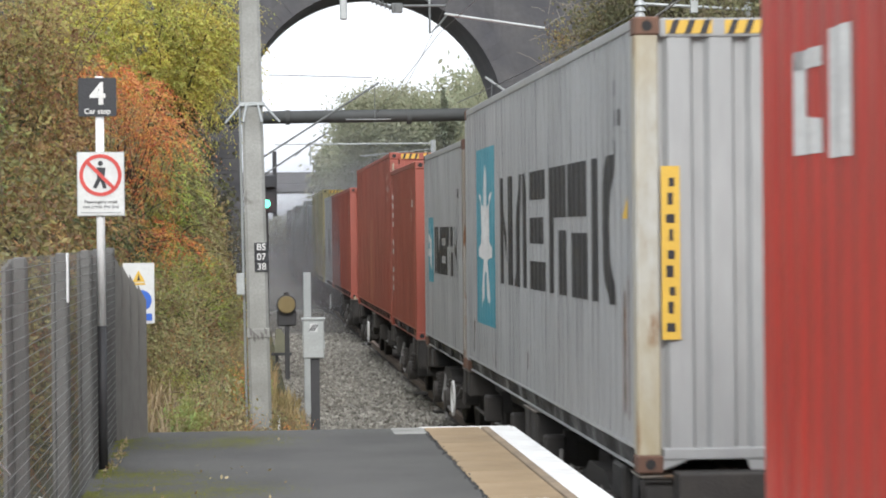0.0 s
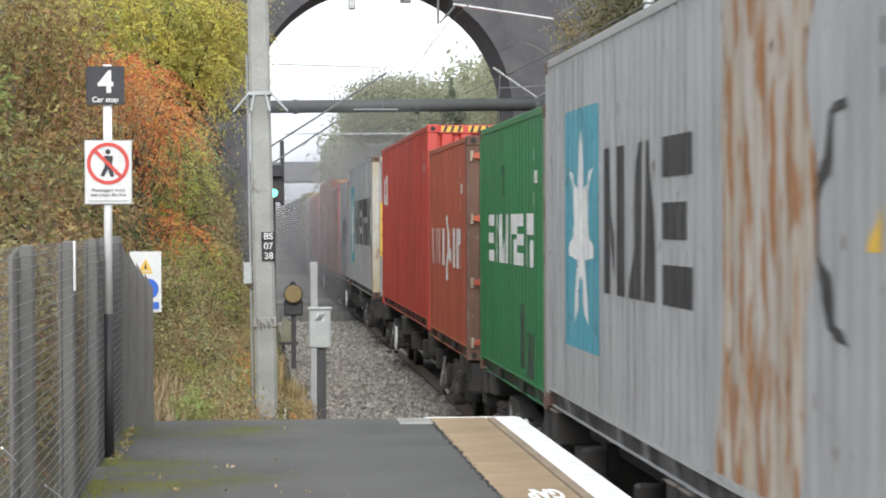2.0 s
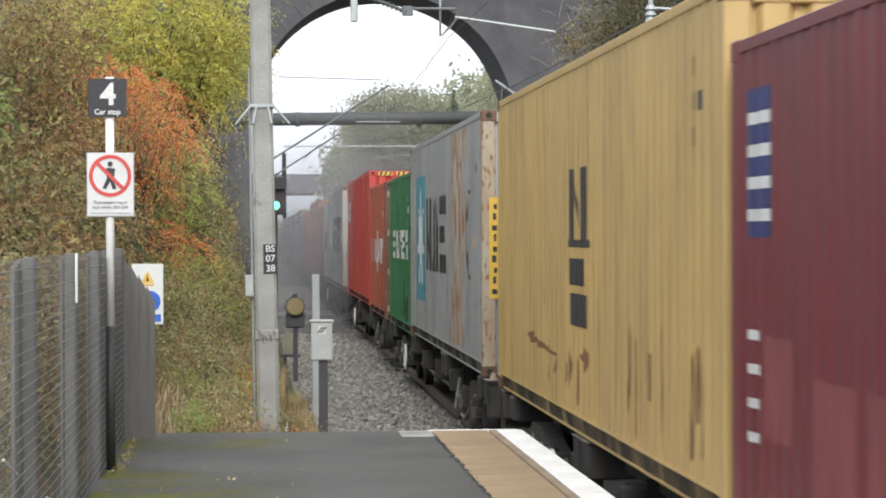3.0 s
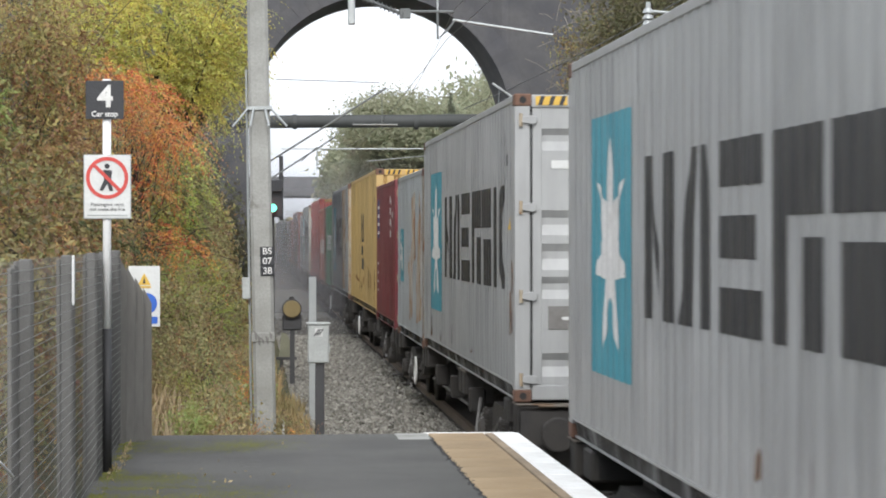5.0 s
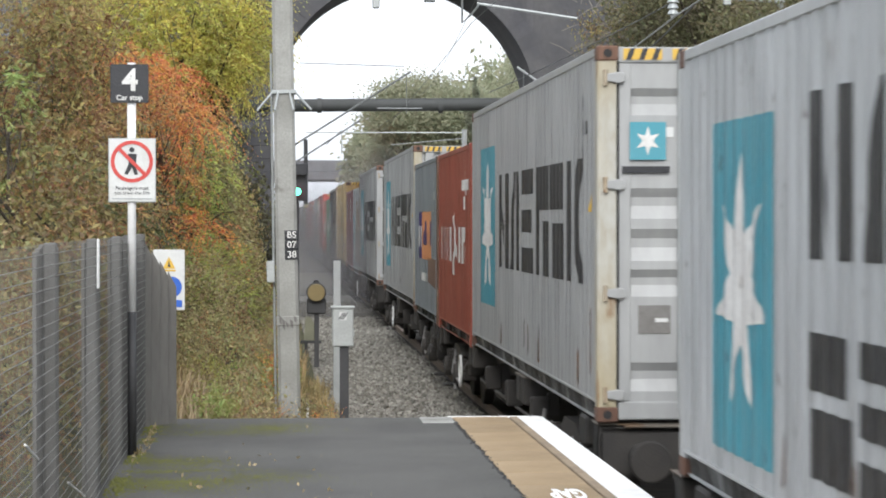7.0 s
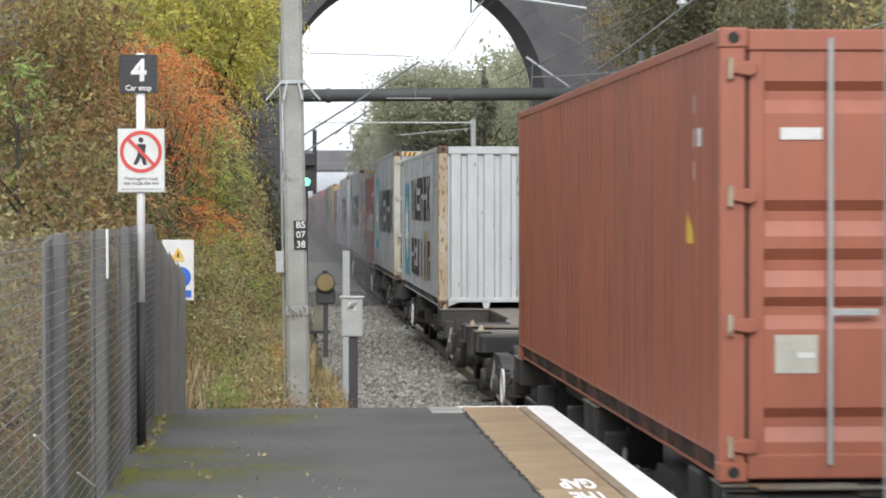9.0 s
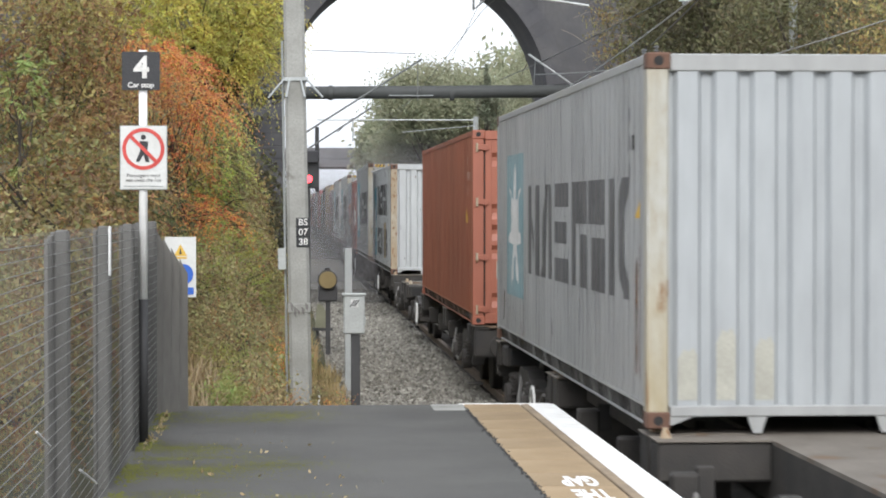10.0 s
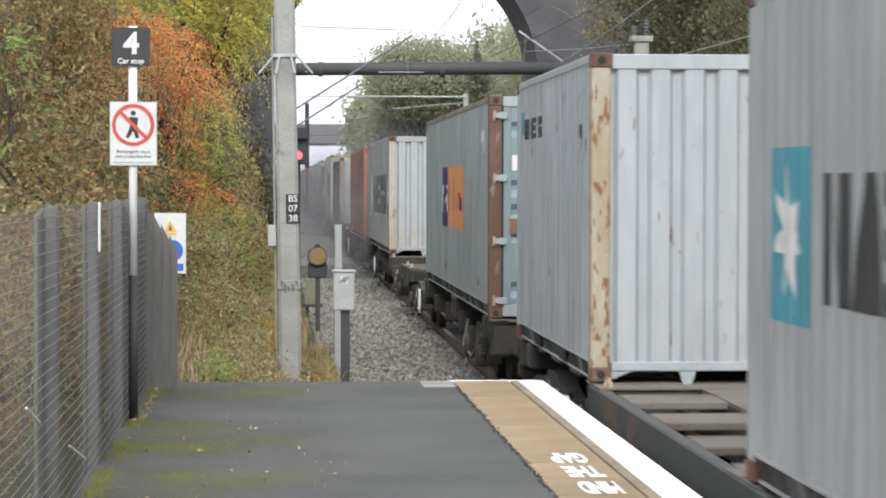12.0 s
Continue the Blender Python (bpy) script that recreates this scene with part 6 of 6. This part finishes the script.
    for k in range(9):
        part("label_bar", made_box(-1.11 + 0.01 * (k % 3), -1.055 - 0.01 * (k % 2), -L40 - 0.017, -L40 - 0.0145, 0.9 + 0.115 * k, 0.955 + 0.115 * k + 0.02 * (k % 2)), SIGN_BLACK, c)
    put(-28.5, "mustard-yellow forty-foot container with black blocks and rust", L40, H9, "yellow", stripes=True, rusty="plain",
        marks=[("word_blocks", word_blocks(5.6, 6.8, H9 * 0.52, H9 * 0.71, "u") + [rect(5.55, 6.9, H9 * 0.50, H9 * 0.52)] + word_blocks(5.6, 6.8, H9 * 0.29, H9 * 0.47, "z"), LETTER_BLACK),
               ("rust_streak", drips(3.4, 6.6, 0.18, 0.75, 9, 3) + drips(8.6, 11.6, 0.18, 1.0, 14, 4), RUST_RUN), ("rust_stain", [[(2.7, 0.66), (3.0, 0.69), (3.4, 0.63), (3.9, 0.62), (4.4, 0.58), (4.8, 0.57), (4.8, 0.545), (4.3, 0.55), (3.8, 0.57), (3.5, 0.56), (3.3, 0.60), (3.0, 0.58), (2.75, 0.62)], [(6.3, 0.62), (6.6, 0.70), (6.75, 0.62), (6.6, 0.50)], rect(9.65, 9.70, 0.5, 0.8), rect(4.0, 4.05, 0.95, 1.1)], DARK_RUST)])
    put(-40.9, "dark maroon short container with white and blue marks", L20, H8, "maroon", doors=True, z=0.0,
        marks=[("word_blocks", [rect(0.35, 0.95, 1.66 + 0.16 * k, 1.72 + 0.16 * k) for k in range(4)] + [rect(0.42, 0.72, 0.56 + 0.17 * k, 0.61 + 0.17 * k) for k in range(4)] +
                [rect(4.5, 4.8, 2.2 - 0.2 * k, 2.32 - 0.2 * k) for k in range(4)], LETTER_WHITE), ("logo_panel", [rect(0.33, 0.98, 1.58, 2.32)], NAVY),
               ("repaint_patch", [rect(0.8, 1.4, 0.6, 1.1), rect(1.9, 2.7, 0.3, 0.95), rect(2.8, 3.2, 0.2, 0.95), rect(3.3, 4.2, 0.2, 0.6)], MAROON_PATCH)])
    put(-47.95, "dull white short container blotched with brown rust", L20, H8, "pale", rusty=True, z=0.0,
        marks=small_mark(H8)[:2] + [("rust_stain", [[(2.9, 0.3), (3.6, 0.4), (3.8, 1.2), (4.4, 1.3), (4.3, 2.3), (3.5, 2.2), (3.3, 1.4), (2.7, 1.2)], [(4.5, 0.3), (5.6, 0.4), (5.5, 1.0), (5.8, 1.6), (5.3, 2.3), (4.8, 1.6), (4.6, 0.9)]], RUST_PATCH)])
    put(-54.3, "grey forty-foot container with blue star panel and doors", L40, H9, "grey", doors=True, rusty="plain", marks=big_mark(H9, seed=44), stripes=True)
    put(-70.5, "grey tall container with blue star panel and black blocks", L40, H9, "grey", rusty="pale", marks=big_mark(H9, seed=22), stripes=True)
    put(-83.0, "slate-blue short container with violet and orange blocks", L20, H8, "slate", doors=True, rusty="brown", z=0.0,
        marks=pair_mark(H8, 1.17, 2.15, 4.6, 0.97, 1.75) + [("repair_patch", [[(3.6, 0.62), (5.6, 0.55), (5.6, 1.0), (3.6, 1.0)]], BROWN_PATCH), ("word_blocks", [rect(2.1 + 0.3 * k, 2.3 + 0.3 * k, 0.60 + 0.02 * (k % 2), 0.74) for k in range(6)], LETTER_WHITE)])
    put(-89.5, "orange-red short container with broken white blocks", L20, H8, "orange", doors=False, z=0.0, marks=white_word(H8, 0.5, 5.3) +
        [("label_plate", [rect(4.6, 5.7, 2.0, 2.14), rect(4.9, 5.2, 1.75, 1.92)], LETTER_WHITE)])
    c = put(-95.9, "grey tall container with blue star panel and pale doors", L40, H9, "grey", doors=True, rusty="pale", marks=big_mark(H9, seed=33), stripes=True)
    part("blue_plate", made_box(-0.97, -0.69, -L40 - 0.010, -L40 - 0.004, 2.02, 2.31), SKY_BLUE, c)
    part("star_mark", extruded([(p[0], p[1]) for p in star(-0.83, 2.165, 0.10, 0.11, 6)], 1, -L40 - 0.014, -L40 - 0.0105), LETTER_WHITE, c)
    part("text_bar", made_box(-1.03, -0.66, -L40 - 0.010, -L40 - 0.004, 1.92, 1.97), SIGN_BLACK, c)
    put(-112.0, "dirty white forty-foot container, rusted end, two rows of blocks", L40, H8, "white", rusty="heavy", marks=two_line_mark(H8) + [("rust_streak", drips(0.4, 11.8, 0.17, 0.55, 12, 51) + drips(0.4, 11.8, 1.9, 2.45, 9, 52), RUST_RUN)])
    put(-137.9, "plain brownish-orange forty-foot container with doors", L40, H8, "brown", doors=True, marks=[("warning_mark", [[(10.9, 1.35), (11.2, 1.35), (11.05, 1.55)]], YELLOW)])
    # the stronger light on the rear end is put into its paler paint
    c = put(-154.0, "grey forty-foot container with faded star, corrugated end coloured paler for light", L40, H8, "grey", rusty="pale", marks=big_mark(H8, True), z=0.08, end_colour="pale")
    for k in range(11):
        part("number_bar", made_box(0.70, 0.76, -L40 + 0.004, -L40 + 0.0065, 1.12 + 0.118 * k, 1.19 + 0.118 * k), GRIME, c)
    for u, w, hh in ((-1.003, 0.135, 0.36), (-0.736, 0.135, 0.50), (-0.469, 0.135, 0.44)):
        edge = [(u, 0.2), (u + w, 0.2), (u + w, 0.2 + hh * 0.86), (u + 0.8 * w, 0.2 + hh), (u + 0.55 * w, 0.2 + hh * 0.93), (u + 0.3 * w, 0.2 + hh * 0.97), (u, 0.2 + hh * 0.78)]
        part("repaint_patch", extruded(edge, 1, -L40 + 0.0075, -L40 + 0.0095), CREAM_PATCH, c)
    c = put(-179.7, "blue-grey forty-foot container with violet and orange blocks", L40, H8, "bluegrey", doors=True, rusty="brown", end_colour="tealgrey",
            marks=pair_mark(H8, 3.9, 5.2, 8.1, 0.95, 1.81) + [("rust_streak", drips(4.5, 7.0, 0.18, 0.7, 7, 8) + drips(9.0, 11.7, 0.18, 0.9, 9, 9), RUST_RUN), ("label_plate", [rect(11.0, 11.5, 2.06, 2.2)], LETTER_WHITE)])
    part("label_plate", made_box(-0.95, -0.80, -L40 + 0.006, -L40 + 0.0095, 1.72, 1.90), LETTER_WHITE, c, "white and violet label on the door")
    part("label_plate", made_box(-0.80, -0.62, -L40 + 0.006, -L40 + 0.0095, 1.74, 1.90), NAVY, c)
    part("repair_patch", made_box(-0.98, -0.76, -L40 + 0.0065, -L40 + 0.0095, 0.98, 1.16), BROWN_PATCH, c, "rust-brown patch on the door")
    put(-195.3, "pale grey short container with rusty corner posts", L20, H8, "pale", rusty="heavy",
        marks=[("logo_panel", [rect(0.35, 0.65, 2.05, 2.28)], SKY_BLUE), ("word_blocks", word_blocks(0.75, 2.3, 2.0, 2.2, "uasr"), LETTER_BLACK)])
    put(-207.9, "grey short container with small blue panel and black blocks", L20, H8, "grey", rusty=True, marks=small_mark(H8))


def bogie(parent, y):
    r = RAIL_TOP
    b = part("bogie", made_box(-0.9, 0.9, y - 0.25, y + 0.25, r + 0.45, r + 0.68), GREASY, parent)
    for sx in (-1, 1):
        x0, x1 = sorted((sx * 0.95, sx * 1.12))
        prof = [(y - 1.25, r + 0.35), (y - 1.25, r + 0.62), (y - 0.6, r + 0.70), (y - 0.4, r + 0.78), (y + 0.4, r + 0.78), (y + 0.6, r + 0.70), (y + 1.25, r + 0.62), (y + 1.25, r + 0.35), (y + 0.7, r + 0.42), (y + 0.4, r + 0.28), (y - 0.4, r + 0.28), (y - 0.7, r + 0.42)]
        part("side_frame", extruded(prof, 0, x0, x1), GREASY, b)
        for dy in (-0.9, 0.9):
            part("axle_box", bevel(made_tube((sx * 1.1, y + dy, r + 0.42), (sx * 1.24, y + dy, r + 0.42), 0.14, n=14), 0.01), GREASY, b)
            part("wheel", made_tube((sx * 0.70, y + dy, r + 0.42), (sx * 0.83, y + dy, r + 0.42), 0.42, n=28), GREASY, b)
            part("wheel_tread", made_tube((sx * 0.83, y + dy, r + 0.42), (sx * 0.84, y + dy, r + 0.42), 0.415, 0.40, n=28), GREASY, b)
            for s in (-0.16, 0.16):
                coil = bmesh.new()
                for k in range(5):
                    tube(coil, (sx * 1.12, y + dy + s, r + 0.44 + 0.046 * k), (sx * 1.12, y + dy + s, r + 0.468 + 0.046 * k), 0.075, n=10)
                tube(coil, (sx * 1.12, y + dy + s, r + 0.44), (sx * 1.12, y + dy + s, r + 0.67), 0.05, n=8)
                part("spring", coil, GREASY, b)
    return b


def build_wagon(flush):
    """A skeletal container flat wagon, its front at y = 0; heights are those of the world. flush: deep side sills at the edge, else a spine with outriggers."""
    w = thing("container_wagon", "flat wagon with deep grey-green side sills and rusty deck" if flush else "dark skeletal container flat wagon on two bogies", "wagon", "wagons of the train")
    Lw, top = 18.7, 0.035
    part("centre_sill", made_box(-0.42, 0.42, -Lw, 0, top - 0.42, top - 0.03), GREASY, w)
    # the deck narrows from each end towards the spine
    deck = [(-0.55, -0.1), (0.55, -0.1), (0.55, -1.6), (0.42, -2.4), (0.42, -Lw + 2.4), (0.55, -Lw + 1.6), (0.55, -Lw + 0.1), (-0.55, -Lw + 0.1), (-0.55, -Lw + 1.6), (-0.42, -Lw + 2.4), (-0.42, -2.4), (-0.55, -1.6)]
    part("deck_plate", extruded(deck, 2, top - 0.03, top), DECK, w)
    for sx in (-1, 1):
        x0, x1 = sorted((sx * (1.12 if flush else 0.80), sx * (1.215 if flush else 0.92)))
        part("side_sill", bevel(made_box(x0, x1, *((-13.2, -6.0) if flush else (-12.3, -6.4)), top - (0.25 if flush else 0.22), top - 0.01), 0.012), SILL_GREEN if flush else GREASY, w)
        for k in range(4):
            y = -5.6 - 2.6 * k
            part("lashing_box", bevel(made_box(*sorted((sx * 1.0, sx * 1.19)), y - 0.07, y + 0.07, top - 0.44, top - 0.16), 0.02), GREASY, w)
            part("bracket", bevel(made_box(*sorted((sx * 0.90, sx * 1.02)), y - 0.05, y + 0.05, top - 0.35, top - 0.12), 0.01), GREASY, w)
        for y, long in ((-6.9, 0.5), (-11.2, 0.35)):
            part("under_box", bevel(made_box(*sorted((sx * 0.45, sx * 0.92)), y - long, y + long, top - 0.66, top - 0.32), 0.04), GREASY, w)
            part("box_hanger", made_box(*sorted((sx * 0.60, sx * 0.66)), y - 0.04, y + 0.04, top - 0.34, top - 0.02), GREASY, w)
        part("brake_rod", made_tube((sx * 0.98, -5.0, top - 0.52), (sx * 0.98, -13.6, top - 0.52), 0.018, n=6), GRIME, w)
        for y in (-4.55,):
            part("brake_wheel", ring_mesh(0.175, 0.21, 0.012), WHITE_MARK, w, "white-rimmed hand brake wheel", at=pose(sx * 1.22, y, top - 0.43))
            part("brake_spoke", made_box(-0.008, 0.008, -0.012, 0.012, -0.2, 0.2), GREASY, w, at=pose(sx * 1.21, y, top - 0.43))
            part("brake_shaft", made_tube((sx * 0.8, y, top - 0.43), (sx * 1.2, y, top - 0.43), 0.02, n=6), GREASY, w)
        for y in (-3.5, -15.2):
            part("brake_pipe", path_tube(bmesh.new(), [(sx * 1.10, y + 1.3, top - 0.25), (sx * 1.2, y + 0.7, top - 0.55), (sx * 1.2, y - 0.6, top - 0.62), (sx * 1.12, y - 1.2, top - 0.3)], 0.02, 6), GRIME, w)
            part("brake_pipe", path_tube(bmesh.new(), [(sx * 1.12, y + 0.5, top - 0.3), (sx * 1.22, y + 0.2, top - 0.5), (sx * 1.22, y - 0.1, top - 0.75)], 0.018, 6), GRIME, w)
        for y in (-0.2, -5.95, -6.45, -12.25, -12.75, -Lw + 0.2):
            part("outrigger", bevel(made_box(*sorted((sx * 0.42, sx * 1.2)), y - 0.17, y + 0.17, top - 0.28, top - 0.012), 0.015), GREASY, w)
            part("outrigger_plate", bevel(made_box(*sorted((sx * 0.42, sx * 1.21)), y - 0.19, y + 0.19, top - 0.011, top + 0.004), 0.003), DECK, w)
            part("container_spigot", made_tube((sx * 1.12, y, top + 0.004), (sx * 1.12, y, top + 0.075), 0.045, 0.018, n=10), POST_RUST, w)
        part("foot_step", bevel(made_box(*sorted((sx * 1.0, sx * 1.2)), -1.25, -0.95, top - 0.85, top - 0.82), 0.005), GREASY, w)
        part("foot_step", bevel(made_box(*sorted((sx * 1.0, sx * 1.2)), -Lw + 0.95, -Lw + 1.25, top - 0.85, top - 0.82), 0.005), GREASY, w)
        for y, e in ((-1.05, 1), (-Lw + 1.05, -1)):
            part("end_pocket", bevel(made_box(*sorted((sx * 0.56, sx * 1.2)), y - 0.22, y + 0.22, top - 0.24, top - 0.005), 0.02), GREASY, w)
            # a black block, slightly proud, paints the shade inside the pocket
            part("pocket_hollow", made_box(*sorted((sx * 0.62, sx * 1.14)), y - 0.224, y + 0.224, top - 0.22, top - 0.05), BLACK_FILL, w)
    if flush:
        for y in [-1.2 - 1.55 * k for k in range(11)]:
            part("cross_plate", bevel(made_box(-1.12, 1.12, y - 0.35, y + 0.35, top - 0.06, top - 0.008), 0.006), DECK, w)
    for y, e in ((0, 1), (-Lw, -1)):
        part("headstock", bevel(made_box(-1.2, 1.2, *sorted((y, y - 0.16 * e)), top - 0.42, top - 0.04), 0.03, 2), GREASY, w)
        part("headstock_plate", bevel(made_box(-1.0, 1.0, *sorted((y + 0.03 * e, y - 0.5 * e)), top - 0.028, top - 0.008), 0.006), DECK, w)
        for sx in (-1, 1):
            part("buffer", made_tube((sx * 0.87, y, RAIL_TOP + 0.70), (sx * 0.87, y + 0.45 * e, RAIL_TOP + 0.70), 0.10, n=14), GREASY, w)
            part("buffer_head", bevel(made_tube((sx * 0.87, y + 0.45 * e, RAIL_TOP + 0.70), (sx * 0.87, y + 0.5 * e, RAIL_TOP + 0.70), 0.16, n=20), 0.012), GREASY, w)
        part("drawhook", bevel(made_box(-0.06, 0.06, *sorted((y, y + 0.35 * e)), RAIL_TOP + 0.6, RAIL_TOP + 0.75), 0.02), GREASY, w)
    bogie(w, -2.6)
    bogie(w, -Lw + 2.6)
    return w


def build_engine(label):
    e = thing("diesel_engine", label, "locomotive")
    r = RAIL_TOP
    Le = 21.0
    prof = [(-1.32, r + 1.1), (-1.32, r + 2.9), (-1.05, r + 3.55), (-0.5, r + 3.85), (0.5, r + 3.85), (1.05, r + 3.55), (1.32, r + 2.9), (1.32, r + 1.1)]
    part("body", bevel(extruded(prof, 1, -Le + 2.2, -2.2), 0.04), DARK_GREEN_LOCO, e)
    for y, s in ((-2.2, 1), (-Le + 2.2, -1)):
        side = [(y, r + 1.1), (y, r + 3.8), (y + 1.0 * s, r + 3.75), (y + 1.7 * s, r + 2.6), (y + 1.95 * s, r + 1.1)]
        cab = part("cab", bevel(extruded(side, 0, -1.3, 1.3), 0.05), DARK_GREEN_LOCO, e)
        for x in (-0.62, 0.62):
            part("windscreen", made_box(x - 0.48, x + 0.48, *sorted((y + 1.40 * s, y + 1.47 * s)), r + 2.75, r + 3.4), BLACK_FILL, cab)
        part("yellow_end", bevel(made_box(-1.1, 1.1, *sorted((y + 1.88 * s, y + 1.98 * s)), r + 1.2, r + 2.3), 0.03), YELLOW, cab)
    part("underframe", made_box(-1.25, 1.25, -Le + 0.3, -0.3, r + 0.75, r + 1.1), GREASY, e)
    part("fuel_tank", bevel(made_box(-1.2, 1.2, -13, -8, r + 0.2, r + 0.75), 0.06), GREASY, e)
    for k in range(6):
        part("side_grille", made_box(-1.345, -1.32, -5.5 - 1.7 * k, -4.2 - 1.7 * k, r + 2.0, r + 2.8), GREASY, e)
    bogie(e, -4.2)
    bogie(e, -Le + 4.2)
    return e


build_containers()
WAGON_FRONTS = [97.1, 76.9, 54.75, 34.4, 11.95, -8.4, -28.5, -47.85, -70.35, -89.35, -111.6, -131.4, -153.65, -173.3, -195.2]
first = build_wagon(False)
on_train(first, WAGON_FRONTS[0], 0.0)
for s in WAGON_FRONTS[1:-1]:
    on_train(copy_thing(first, pose(0, 0, 0)), s, 0.0)
on_train(build_wagon(True), WAGON_FRONTS[-1], 0.0)
ENGINE = build_engine("dark diesel locomotive at the head of the train")
on_train(ENGINE, 119.5, 0.0)
on_train(copy_thing(ENGINE, pose(0, 0, 0)), 141.5, 0.0)


def travelled(t):
    return 17.75 * t + 0.055 * t * t


def motions():
    times = [0.75 * k for k in range(17)]
    for ob, at in PUFFS:
        walk(ob, [(t, pose(at[0] + 0.05 * t, at[1] + 0.4 * t, at[2] + 0.01 * t)) for t in (0.0, 6.0, 12.0)])
    for ob, rows in DRIFTS:
        walk(ob, [(t, pose(*p)) for t, p in rows])
    for ob, s, z in FRONT:
        walk(ob, [(t, pose(TRACK_X, s + travelled(t), z)) for t in times])
    at = ASPECT.matrix_basis.copy()
    walk(ASPECT, [(t, at @ pose(0, 0, 0, 0, 0, a)) for t, a in ((0.0, 0), (4.6, 0), (9.2, 0), (9.3, 0), (9.367, 60), (9.433, 120), (9.5, 180), (9.6, 180), (12.0, 180))])


motions()
